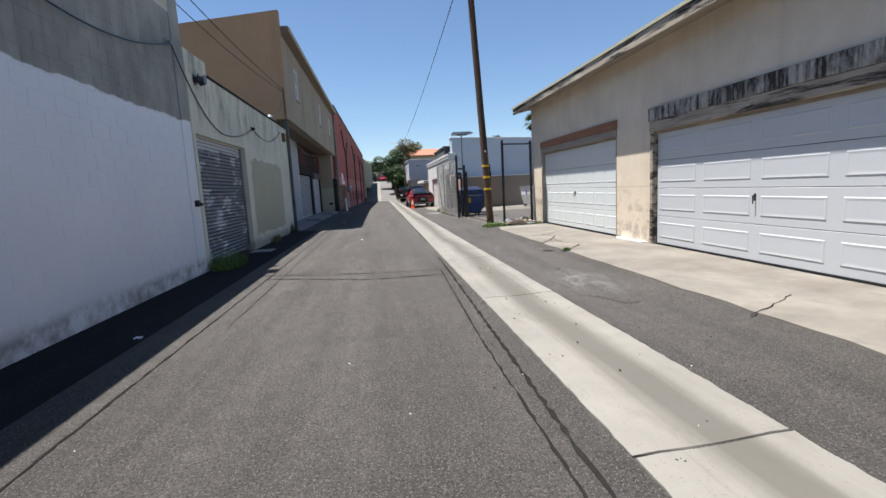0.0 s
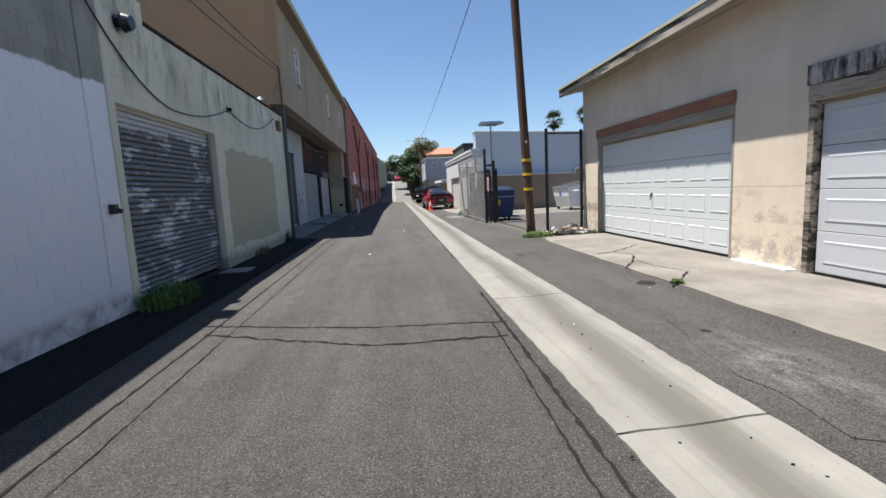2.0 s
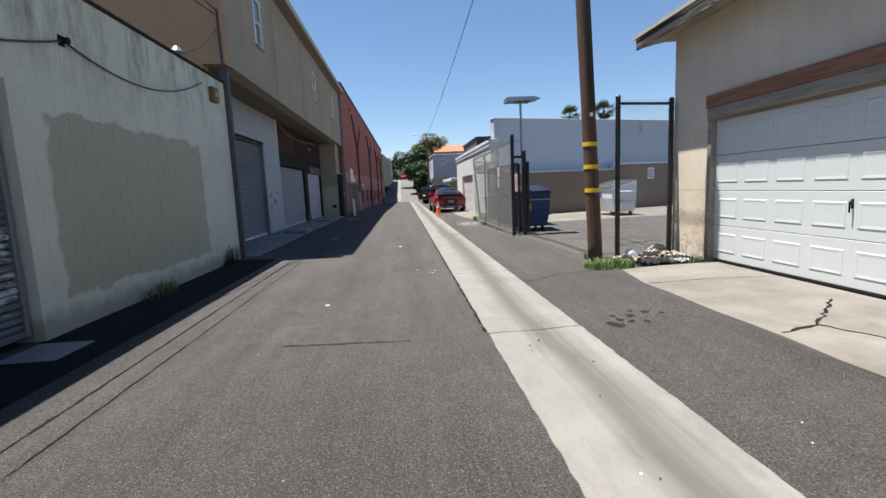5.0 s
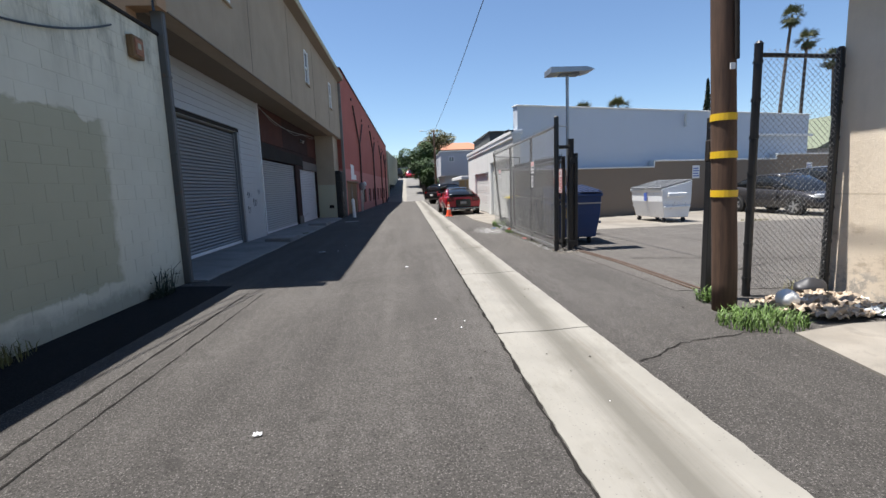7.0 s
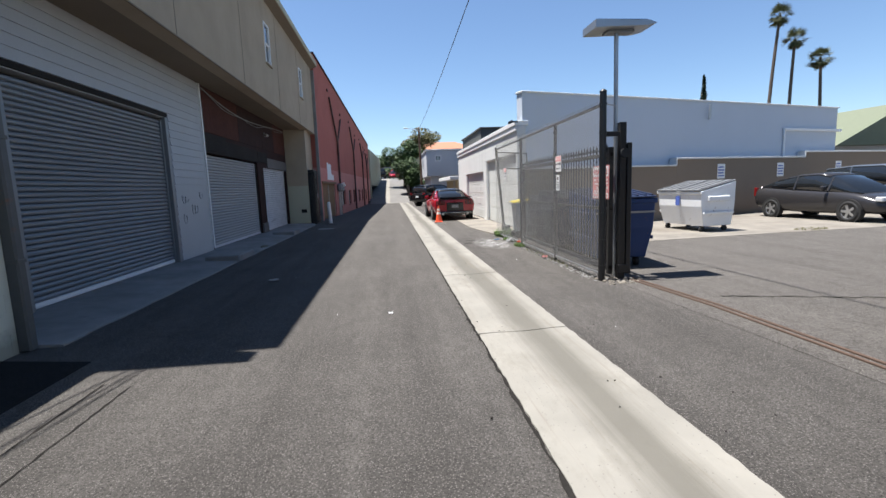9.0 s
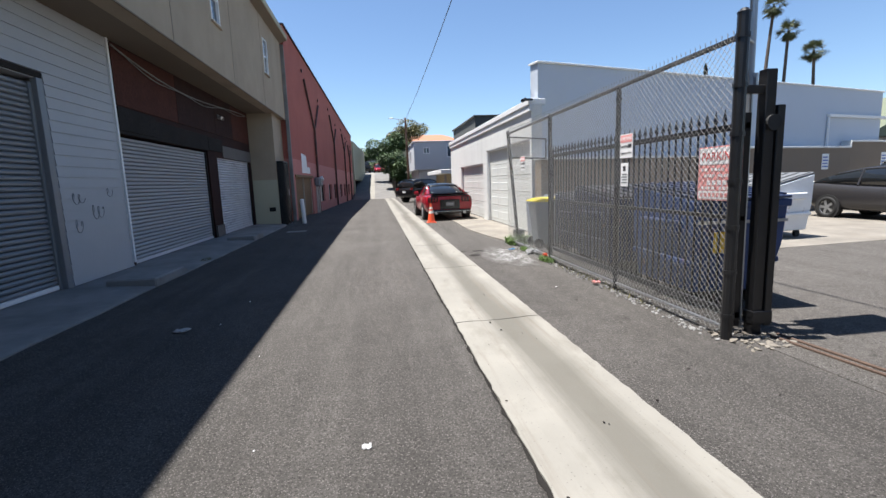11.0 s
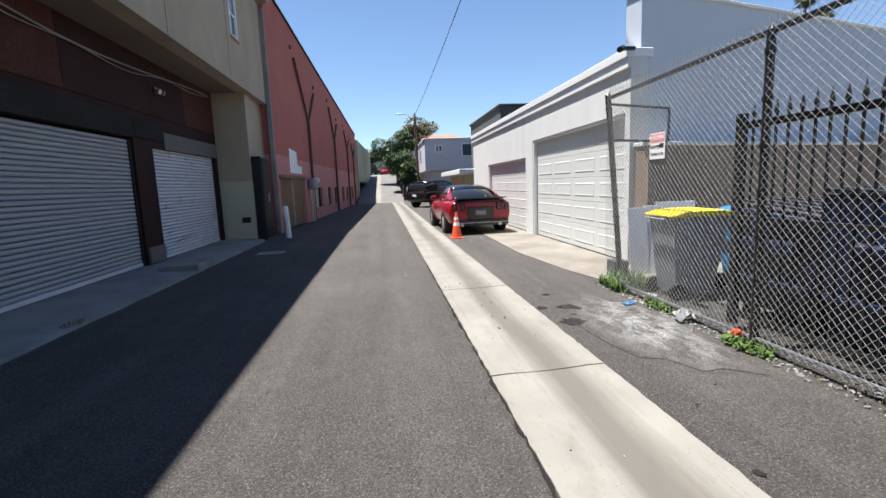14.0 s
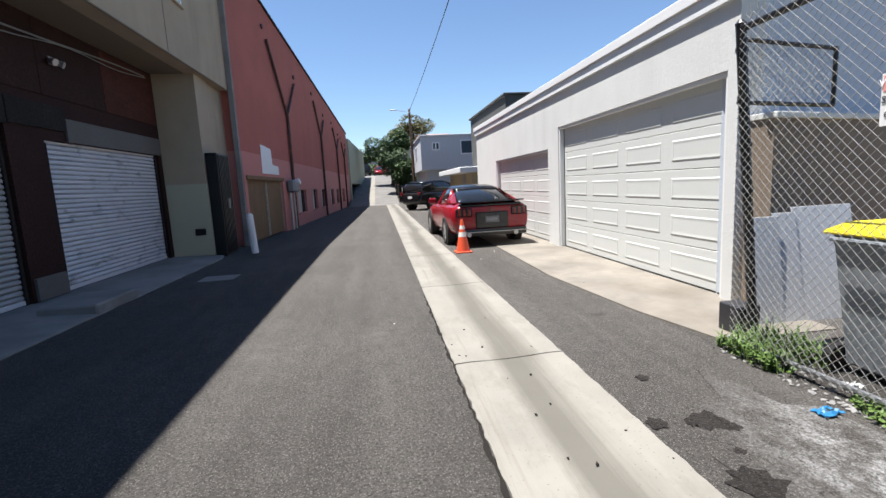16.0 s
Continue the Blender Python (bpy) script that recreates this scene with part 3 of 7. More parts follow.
RED_WINDOWS = ((44.6, 1.9), (48.1, 1.5), (50.9, 1.4), (54.6, 1.5), (57.4, 1.4), (61.0, 1.5))
RED_HOLES = [(37.95, 42.15, -0.1, 1.95)] + [(y, y + w, 0.55, 1.55) for y, w in RED_WINDOWS]
askew(wall("wall_red_foot", -3.55, -3.15, 37.7, 67.0, -0.2, 2.7, M["pink"], "faded pink lower band of the red wall", RED_HOLES))
bm = bmesh.new()
bm_prism(bm, [(37.7, 2.7), (67.0, 2.7), (67.0, 6.4), (37.7, 8.16)], 0, -3.57, -3.165)
askew(solid("wall_red", bm, M["red"], "tall red stucco wall, streaked by rain", "wall", kind="structure"))
askew(wall("wall_red_end", -16, -3.57, 37.7, 38.0, 4.0, 8.1, M["red"], "red end wall", axis="x"))
# near-black filling gives the red wall's openings their darkness
askew(wall("back_red", -9, -3.7, 38.05, 67, 0, 2.6, M["darkboard"], "solid near-black block for the unlit space behind the openings"))
bm = bmesh.new()
bm_prism(bm, [(37.66, 8.16), (67.05, 6.4), (67.05, 6.47), (37.66, 8.23)], 0, -3.65, -3.10)
askew(solid("coping_red", bm, M["maroon"], "dark red coping", "coping", kind="structure"))
askew(wall("wall_beige_far", -12, -3.0, 67.05, 86, -0.2, 6.0, M["cream_patch"], "beige far building beyond the red wall", [(67.6, 78, -0.5, 2.0)]))

# east side: stucco garage
G_HOLES = [(3.55, 8.74, -0.1, 2.74), (10.08, 15.08, -0.1, 2.72)]
wall("wall_garage", 5.50, 5.75, -12, 16.05, 0, 4.0, M["garage"], "warm beige stucco garage front with stained foot", G_HOLES)
wall("wall_garage_side", 5.75, 13.0, 15.80, 16.05, 0, 4.0, M["garage"], "beige stucco garage side wall", axis="x")
# solid filling whose dark colour stands for the unlit garage
wall("back_garage", 6.2, 12.9, -12, 15.7, 0, 3.0, M["darkboard"], "solid near-black block for the unlit garage interior")
bm = bmesh.new()
bm_prism(bm, [(5.0, 3.86), (5.5, 3.98), (13.2, 4.3), (13.2, 5.6), (5.02, 4.06)], 1, -12.2, 16.45)
solid("roof_garage", bm, M["wood_old"], "garage roof with weathered eave board", "roof", kind="structure")
bm = bmesh.new()
bm_prism(bm, [(4.93, 4.04), (4.93, 4.10), (5.3, 4.175), (5.3, 4.115)], 1, -12.25, 16.55)
solid("roof_edge", bm, M["cream_patch"], "pale metal drip edge of the garage roof", "roof edge", kind="structure")
bm = bmesh.new()
bm_box(bm, 4.955, 4.998, -12.2, 16.46, 3.84, 4.04, 0.006)
solid("fascia_garage", bm, M["wood_rot"], "peeling weathered wooden fascia board", "fascia", kind="structure")

# blue-grey hall with a brown lower wall, and the white garages
# the hall stands askew to the alley: its front runs back from the corner
HALL_TURN = pose(4.50, 28.42, 0, 0, 0, 16)


def by_hall(ob):
    ob.matrix_world = HALL_TURN @ ob.matrix_basis
    return ob


by_hall(wall("hall_blue_grey", 0.12, 16.7, 0.0, 0.32, 0, 4.38, M["blue_wall"], "plain blue-grey stucco hall with a parapet", axis="x"))
by_hall(wall("hall_side", 16.38, 16.7, 0.321, 13.0, 0, 4.1, M["blue_wall"], "blue-grey stucco side of the hall"))
sheet("hall_roof", [(6.2, 29.35), (20.0, 33.3), (16.5, 43.0), (6.2, 43.0)], 3.55, 0.15, M["darkboard"], "flat dark roof of the hall", "roof")
bm = bmesh.new()
bm_box(bm, 0.08, 16.75, -0.06, 0.36, 4.381, 4.425, 0.006)
by_hall(solid("hall_coping", bm, M["white"], "thin pale coping on the hall parapet", "coping", kind="structure"))
for u0, u1, z in ((-0.03, 6.5, 1.95), (6.505, 14.0, 2.20), (14.005, 30.0, 2.42)):
    by_hall(wall("wall_low", u0, u1, -0.34, -0.08, 0, z, M["lowwall"], "brown stucco low wall below the hall", axis="x"))
    bm = bmesh.new()
    bm_box(bm, u0 - 0.02, u1 - 0.02, -0.38, -0.04, z + 0.001, z + 0.06, 0.006)
    if u0 > 0:
        bm_box(bm, u0 - 0.05, u0 - 0.004, -0.38, -0.04, z - 0.19, z, 0.004)
    by_hall(solid("low_wall_cap", bm, M["white_stucco"], "pale cap along the low wall", "coping", kind="structure"))
W_HOLES = [(28.55, 33.32, -0.1, 2.52), (33.92, 38.55, -0.1, 2.12)]
wall("wall_white", 4.42, 4.70, 28.393, 41.4, 0, 3.36, M["white_stucco"], "rough white stucco front of two garages", W_HOLES)
# dark-coloured filling for the unlit white garages
wall("back_white", 4.95, 9, 30.4, 41.3, 0, 3.0, M["darkboard"], "solid near-black block for the unlit garage interior")
bm = bmesh.new()
bm_box(bm, 4.34, 4.80, 28.40, 41.5, 3.361, 3.50, 0.008)
bm_box(bm, 4.37, 4.43, 28.40, 41.5, 3.20, 3.358, 0.006)
solid("eave_white", bm, M["white"], "white board eave over the garages", "eave", kind="structure")


# ---- shutters and doors ----
def roller_shutter(name, x, y0, y1, z0, z1, material, label, pitch=0.078, bar=None, frame_mat=None):
    """A roller shutter in a wall that faces +x: slats, bottom bar and side guides."""
    top = thing(name, label, "roller shutter", (x, y0, z0), group="roller shutters")
    w, h = y1 - y0, z1 - z0
    bm = bmesh.new()
    prof = [(-0.022, 0.0), (-0.004, 0.003), (0.016, pitch * 0.26), (0.018, pitch * 0.55), (0.0, pitch * 0.88), (-0.022, pitch * 0.95)]
    bm_prism(bm, prof, 1, 0.04, w - 0.04)
    me = mesh_of("slat", bm, material)
    n = int((h - 0.08) / pitch) + 1
    for i in range(n):
        ob = new("slat", me)
        ob.parent, ob.location = top, (0, 0, 0.07 + i * pitch)
    box_part("bottom_bar", (-0.02, 0.028, 0.03, w - 0.03, 0.004, 0.07), bar or material, top, "", 0.006)
    for a in (0.0, w - 0.055):
        box_part("guide", (-0.03, 0.045, a, a + 0.055, 0.0, h), frame_mat or M["darkboard"], top, "dark steel guide rail", 0.005)
    return top


roller_shutter("roller_shutter", -3.56, 9.50, 12.68, 0.08, 2.66, M["shut_grey"], "grey roller shutter with flaking paint in the cream wall", frame_mat=M["shut_mid"])
roller_shutter("roller_shutter", -4.44, 20.16, 24.32, 0.075, 3.10, M["shut_mid"], "clean grey roller shutter in white lap siding", bar=M["white"], frame_mat=M["shut_mid"])
roller_shutter("roller_shutter", -4.44, 26.46, 31.04, 0.075, 2.56, M["shut_light"], "wide pale grey roller shutter below dark boards", bar=M["shut_white"])
roller_shutter("roller_shutter", -4.44, 31.86, 35.46, 0.075, 2.42, M["shut_smudged"], "narrow whitish roller shutter with smudged marks", bar=M["shut_white"])


def panel_door(name, x, y0, y1, z0, z1, cols, rows, material, label, long_inset=0.07, pull=True):
    """A sectional garage door that faces -x, each section with raised panels."""
    top = thing(name, label, "garage door", (x, y0, z0), group="garage doors")
    w, h = y1 - y0, z1 - z0
    sh = h / rows
    bm = bmesh.new()
    bm_box(bm, -0.012, 0.03, 0, w, 0.004, sh - 0.004, 0.004)
    cw = w / cols
    for c in range(cols):
        a0, a1 = c * cw + long_inset, (c + 1) * cw - long_inset
        b0, b1 = sh * 0.22, sh * 0.78
        # a pressed groove round a raised field
        ring = [((a0, b0), (a1, b0), (a1, b1), (a0, b1), -0.0122), ((a0 + 0.018, b0 + 0.018), (a1 - 0.018, b0 + 0.018), (a1 - 0.018, b1 - 0.018), (a0 + 0.018, b1 - 0.018), -0.020),
                ((a0 + 0.05, b0 + 0.05), (a1 - 0.05, b0 + 0.05), (a1 - 0.05, b1 - 0.05), (a0 + 0.05, b1 - 0.05), -0.0165)]
        rows3 = [[bm.verts.new((r[4], p[0], p[1])) for p in r[:4]] for r in ring]
        for p, q in zip(rows3, rows3[1:]):
            for i in range(4):
                bm.faces.new((p[i], q[i], q[(i + 1) % 4], p[(i + 1) % 4]))
        bm.faces.new(rows3[-1][::-1])
    bmesh.ops.recalc_face_normals(bm, faces=bm.faces)
    me = mesh_of("section", bm, material)
    for r in range(rows):
        ob = new("section", me)
        ob.parent, ob.location = top, (0, 0, r * sh)
    box_part("bottom_seal", (-0.02, 0.03, 0.02, w - 0.02, -0.025, 0.003), M["rubber"], top, "black rubber seal")
    if not pull:
        return top
    bm = bmesh.new()
    bm_box(bm, -0.03, -0.012, w * 0.5 - 0.012, w * 0.5 + 0.012, h * 0.41, h * 0.46, 0.004)
    bm_tube(bm, (-0.06, w * 0.5, h * 0.435), (-0.03, w * 0.5, h * 0.435), 0.012)
    bm_tube(bm, (-0.055, w * 0.5, h * 0.39), (-0.055, w * 0.5, h * 0.45), 0.01)
    part("handle", bm, M["darkboard"], top, "dark pull handle")
    return top


panel_door("garage_door", 5.60, 3.66, 8.62, 0.04, 2.26, 4, 4, M["door_white"], "white sectional garage door with long raised panels", 0.1)
panel_door("garage_door", 5.60, 10.20, 15.00, 0.045, 2.32, 8, 4, M["door_green"], "pale sectional garage door with eight short panel columns")
panel_door("garage_door", 4.55, 28.62, 33.26, 0.03, 2.48, 4, 5, M["door_cream"], "off-white sectional garage door in white stucco", 0.12, False)
panel_door("garage_door", 4.55, 34.0, 38.5, 0.03, 2.08, 4, 4, M["door_cream"], "shaded off-white garage door beside the parked car", 0.12, False)

# wooden surrounds of the two stucco garage doors
def door_surround(y0, y1, z_door, z_top, upper, lower, label, stained):
    top = thing("door_surround", label, "door frame", (5.5, y0, 0))
    w = y1 - y0
    box_part("jamb", (0.0, 0.13, 0.0, 0.06, 0.02, z_door), lower, top, "", 0.006)
    box_part("jamb", (-0.012, 0.13, w - 0.09, w, 0.02, z_door), lower, top, "", 0.006)
    box_part("header_board", (-0.03, 0.12, 0.0, w, z_door, z_door + (z_top - z_door) * 0.45), lower, top, "", 0.006)
    box_part("lintel_board", (-0.045, 0.12, -0.02, w + 0.02, z_door + (z_top - z_door) * 0.45 + 0.004, z_top), upper, top, stained, 0.008)
    box_part("stop_strip", (0.06, 0.09, 0.1, w - 0.1, z_door - 0.05, z_door - 0.002), M["wood_old"], top)
    return top


def streaked_board(name):
    n = Nodes(name)
    patch = n.noise(2.2, 6, 0.75, n.scaled(1, 1, 0.6), 0.4)
    runs = n.ramp(n.mix(0.5, n.noise(1.0, 6, 0.7, n.scaled(14, 11, 1.0)), patch), 0.44, 0.56)
    base = n.mix(n.noise(3.0, 5), rgb(0.34, 0.31, 0.27), rgb(0.50, 0.46, 0.41))
    n.colour(n.mix(runs, base, rgb(0.025, 0.02, 0.016)))
    n.gloss(0.85)
    n.bump(n.noise(20.0, 5), 0.3, 0.01)
    return n.mat


M["board_streaked"] = streaked_board("board_streaked")
door_surround(3.55, 8.74, 2.28, 2.74, M["board_streaked"], M["wood_rot"], "weathered wooden garage door surround with black mould", "peeling grey lintel streaked with black mould")
door_surround(10.08, 15.08, 2.35, 2.72, M["wood_red"], M["wood_old"], "bare weathered wooden surround of a garage door", "red-brown bare timber lintel")

# thick moulding around the white garage doors
for y0, y1, z in ((28.55, 33.32, 2.52), (33.92, 38.55, 2.12)):
    t = thing("door_trim", "white wooden trim around the garage opening", "door frame", (4.42, y0, 0))
    box_part("side_trim", (0.02, 0.11, -0.0, 0.05, 0.0, z), M["white"], t, "", 0.004)
    box_part("side_trim", (0.02, 0.11, y1 - y0 - 0.05, y1 - y0, 0.0, z), M["white"], t, "", 0.004)
    box_part("head_trim", (0.02, 0.11, 0.05, y1 - y0 - 0.05, z - 0.05, z - 0.001), M["white"], t, "", 0.004)

# dark frame of the siding shutter, boards over the maroon wall
t = thing("shutter_surround", "grey steel frame around the shutter in the siding", "door frame", (-4.35, 20.05, 0.07))
box_part("side_post", (-0.06, 0.03, 4.27, 4.40, 0, 3.10), M["shut_mid"], t, "", 0.006)
box_part("side_post", (-0.06, 0.03, -0.03, 0.10, 0, 3.10), M["shut_mid"], t, "", 0.006)
box_part("head", (-0.06, 0.032, -0.03, 4.40, 3.103, 3.19), M["darkboard"], t, "", 0.006)

rnd = random.Random(5)
lap = thing("lap_siding", "white painted lap siding boards, scuffed and scribbled", "siding", (-4.35, 0, 0))
z = 0.08
while z < 4.26:
    top_z = min(z + 0.168, 4.28)
    for a, b in ((18.66, 19.98), (24.48, 26.27)) if z < 3.24 else ((18.66, 26.27),):
        bm = bmesh.new()
        bm_prism(bm, [(0.002, z), (0.030, z), (0.012, top_z), (0.002, top_z)], 1, a, b)
        part("board", bm, M["siding"], lap)
    z += 0.168
box_part("corner_strip", (0.0, 0.05, 26.275, 26.33, 0.15, 4.29), M["white"], lap, "white corner strip")

for y, z, w, h, turns in ((24.85, 1.42, 0.28, 0.10, 2.0), (25.35, 1.18, 0.34, 0.13, 2.4), (24.80, 0.98, 0.20, 0.12, 1.5), (25.75, 1.50, 0.16, 0.09, 1.2)):
    bm = bmesh.new()
    path = []
    for i in range(41):
        f = i / 40
        a = f * turns * math.tau
        path.append((-4.318, y + w * (f - 0.5) + 0.05 * math.cos(a), z + h * math.sin(a) * (1 - 0.4 * f)))
    for p, q in zip(path, path[1:]):
        bm_tube(bm, p, q, 0.0045, n=5)
    solid("scribble", bm, M["shut_mid"], "grey scribbled mark on the white lap siding", "scribble", kind="structure")

hoard = thing("shutter_boards", "blackened wooden boards over two shutters", "board panel", (-4.36, 0, 0))
for a, b, z0, z1, m in ((26.36, 31.10, 2.60, 3.02, "darkboard"), (31.12, 32.33, 2.62, 3.0, "darkboard"), (32.35, 35.60, 2.46, 2.84, "board_grey"), (26.4, 27.9, 2.66, 3.1, "darkboard")):
    if m == "board_grey":
        M.setdefault(m, plain("board_grey", rgb(0.13, 0.12, 0.11), 0.8, var=0.3, scale=1.5))
    box_part("board", (0.002, 0.035 if z1 < 3.05 else 0.05, a, b, z0 + 0.003, z1), M[m], hoard, "", 0.005)
box_part("board", (0.002, 0.05, 31.12, 31.78, 0.085, 0.42), M["board_grey"], hoard, "worn grey foot panel", 0.005)
for a, b in ((26.45, 29.2), (29.21, 31.9), (31.91, 33.6), (33.61, 35.60)):
    box_part("panel", (0.0015, 0.022, a, b, 3.14, 4.26), M["panel_red" if a > 33 or a < 27 else "maroon"], hoard, "dark maroon panel", 0.004)

# conduit along the soffit with a floodlight
t = thing("flood_light", "small twin floodlight on the maroon wall", "lamp", (-4.33, 32.2, 3.70))
box_part("back_plate", (0, 0.03, -0.06, 0.06, -0.06, 0.06), M["galv"], t, "", 0.005)
for dy in (-0.07, 0.07):
    bm = bmesh.new()
    bm_tube(bm, (0.03, dy, 0.0), (0.14, dy * 1.4, -0.05), 0.035, 0.055, 12)
    part("head", bm, M["galv"], t)

# stucco control joints and a dark strip along the lower edge of the upper floor
for y in (22.75, 26.6, 30.5, 34.0):
    bm = bmesh.new()
    bm_box(bm, -3.2695, -3.2645, y, y + 0.022, 4.31, 7.40, 0.0015)
    solid("control_joint", bm, M["soffit"], "narrow dark joint in the tan stucco", "joint", kind="structure")
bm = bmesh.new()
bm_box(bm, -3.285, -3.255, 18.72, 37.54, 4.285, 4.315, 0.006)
solid("drip_edge", bm, M["soffit"], "dark lower edge of the stucco overhang", "trim", kind="structure")

# windows of the upper floor
M["glass_sky"] = glass("window_glass", rgb(0.06, 0.08, 0.10))
for y0, y1, z0, z1 in ((20.9, 21.55, 5.45, 6.7), (29.0, 29.62, 5.5, 6.7), (34.35, 34.95, 5.5, 6.7)):
    t = thing("window", "narrow white-framed sash window in tan stucco", "window", (-3.27, y0, z0), group="upper windows")
    w, h = y1 - y0, z1 - z0
    fr = part("window_frame", bmesh.new(), M["white"], t)
    bm = bmesh.new()
    for d in ((-0.08, 0.02, 0, 0.05, 0, h), (-0.08, 0.02, w - 0.05, w, 0, h), (-0.08, 0.02, 0.05, w - 0.05, 0, 0.05), (-0.08, 0.02, 0.05, w - 0.05, h - 0.05, h), (-0.07, 0.0, 0.05, w - 0.05, h * 0.5 - 0.02, h * 0.5 + 0.02)):
        bm_box(bm, *d, bevel=0.004)
    bm.to_mesh(fr.data)
    bm.free()
    box_part("pane", (-0.05, -0.044, 0.05, w - 0.05, 0.05, h * 0.5 - 0.02), M["glass_sky"], t)
    box_part("pane", (-0.03, -0.024, 0.05, w - 0.05, h * 0.5 + 0.02, h - 0.05), M["glass_sky"], t)
    box_part("window_sill", (-0.02, 0.06, -0.04, w + 0.04, -0.05, -0.002), M["tan"], t, "", 0.005)
# upper rooms filled solid, their lack of light put into the colour
wall("back_upper", -9, -3.68, 18.8, 36.8, 4.5, 7.4, M["darkboard"], "solid near-black block for the unlit rooms behind the upper windows")

# vertical joint lines and pipe on the stucco corner
bm = bmesh.new()
bm_box(bm, -3.50, -3.31, 18.625, 18.735, 0.0, 4.40, 0.018)
for z in (0.9, 2.1, 3.3):
    bm_box(bm, -3.505, -3.303, 18.621, 18.739, z, z + 0.04, 0.004)
solid("drain_pipe", bm, M["post_grey"], "square grey-brown painted steel post at the wall corner", "post")
bm = bmesh.new()
bm_box(bm, -3.27, -3.13, 37.57, 37.69, 0.0, 7.35, 0.01)
for z in (1.2, 3.0, 4.8, 6.6):
    bm_box(bm, -3.28, -3.12, 37.56, 37.698, z, z + 0.05, 0.004)
solid("drain_pipe", bm, M["kerb"], "square grey downspout between the buildings", "pipe")

# meter box, vent, knobs and wires on the cream wall
t = thing("meter_box", "small rusty brown junction box on the cream wall", "electric box", (-3.42, 17.75, 3.38))
box_part("case", (0, 0.10, 0, 0.26, 0, 0.30), M["wood_gate"], t, "", 0.012)
box_part("cover", (0.10, 0.115, 0.03, 0.23, 0.04, 0.26), M["wood_red"], t, "rusted cover", 0.006)
box_part("label_plate", (0.115, 0.119, 0.08, 0.16, 0.12, 0.20), M["cream_patch"], t)
t = thing("wall_vent", "black mushroom vent on the cream parapet", "vent", (-3.42, 9.72, 3.72))
bm = bmesh.new()
bm_tube(bm, (0, 0, 0), (0.14, 0, 0), 0.06, n=14)
part("stem", bm, M["black"], t, smooth=False)
bm = bmesh.new()
bm_tube(bm, (0.10, 0, 0), (0.20, 0, 0), 0.125, 0.09, n=18)
bm_tube(bm, (0.02, 0, 0), (0.03, 0, 0), 0.10, n=18)
part("cap", bm, M["black"], t)
t = thing("vent_cowl", "small grey metal cowl on the parapet", "vent", (-3.58, 16.9, 3.97))
bm = bmesh.new()
bm_tube(bm, (0, 0, 0), (0, 0, 0.14), 0.11, n=14)
bm_tube(bm, (0, 0, 0.14), (0, 0, 0.24), 0.12, 0.04, n=14)
part("cowl", bm, M["shut_mid"], t)


def cable(name, pts, r, label, material=None, group=""):
    pts = [Vector(p) for p in pts]
    rings = []
    for i, p in enumerate(pts):
        d = (pts[min(i + 1, len(pts) - 1)] - pts[max(i - 1, 0)]).normalized()
        u = d.orthogonal().normalized() if abs(d.x) > 0.95 else d.cross(Vector((1, 0, 0))).normalized()
        v = d.cross(u)
        rings.append([p + (u * math.cos(k * math.tau / 6) + v * math.sin(k * math.tau / 6)) * r for k in range(6)])
    bm = bmesh.new()
    bm_loft(bm, rings)
    return solid(name, bm, material or M["black"], label, "cable", group)


def sag(a, b, drop, n=18):
    a, b = Vector(a), Vector(b)
    return [a.lerp(b, i / n) - Vector((0, 0, drop * 4 * (i / n) * (1 - i / n))) for i in range(n + 1)]


WALL_X = -3.39


def soffit_z(f):
    return 4.20 - 0.5 * math.sin(f * math.pi * 0.9) * (1 - f) - 0.05 * f


cable("soffit_cable", [(-4.30, 26.4 + 8.8 * i / 24, soffit_z(i / 24)) for i in range(25)], 0.016, "sagging pale cable below the soffit", M["kerb"], "soffit cables")
cable("soffit_cable", [(-4.28, 26.4 + 8.8 * i / 24, soffit_z(i / 24) - 0.09 * math.sin(i / 24 * 9) ** 2 - 0.02) for i in range(25)], 0.010, "thinner pale cable below the soffit", M["kerb"], "soffit cables")
cable("wall_cable", sag((WALL_X, -3.0, 4.1), (WALL_X, 5.61, 3.60), 0.2)[:-1] + sag((WALL_X, 5.61, 3.60), (WALL_X, 8.72, 4.11), 0.17), 0.013, "black cable slung along the block wall", group="wall cables")
cable("wall_cable", sag((WALL_X, 8.72, 4.11), (WALL_X, 10.99, 2.84), 0.28, 10)[:-1] + sag((WALL_X, 10.99, 2.84), (WALL_X, 13.6, 3.29), 0.12, 10), 0.012, "black cable slung across the cream wall", group="wall cables")
cable("wall_cable", sag((WALL_X, 13.6, 3.29), (WALL_X, 17.41, 3.68), 0.34), 0.012, "black cable rising to the parapet", group="wall cables")
cable("wall_cable", sag((-3.36, 18.4, 5.40), (-4.9, 8.0, 7.3), 0.25), 0.012, "black service cable over the low roof", group="service cables")
cable("wall_cable", sag((-3.38, 18.4, 5.30), (-5.2, 8.0, 7.1), 0.35), 0.011, "black service cable over the low roof", group="service cables")
cable("wall_cable", sag((-3.33, 18.4, 5.40), (-3.31, 18.38, 4.2), 0.0, 2), 0.018, "black cable down the wall corner", group="service cables")
cable("wall_cable", sag((-3.36, 18.38, 5.0), (-3.5, 16.4, 3.99), 0.2), 0.010, "black service cable to the parapet", group="service cables")
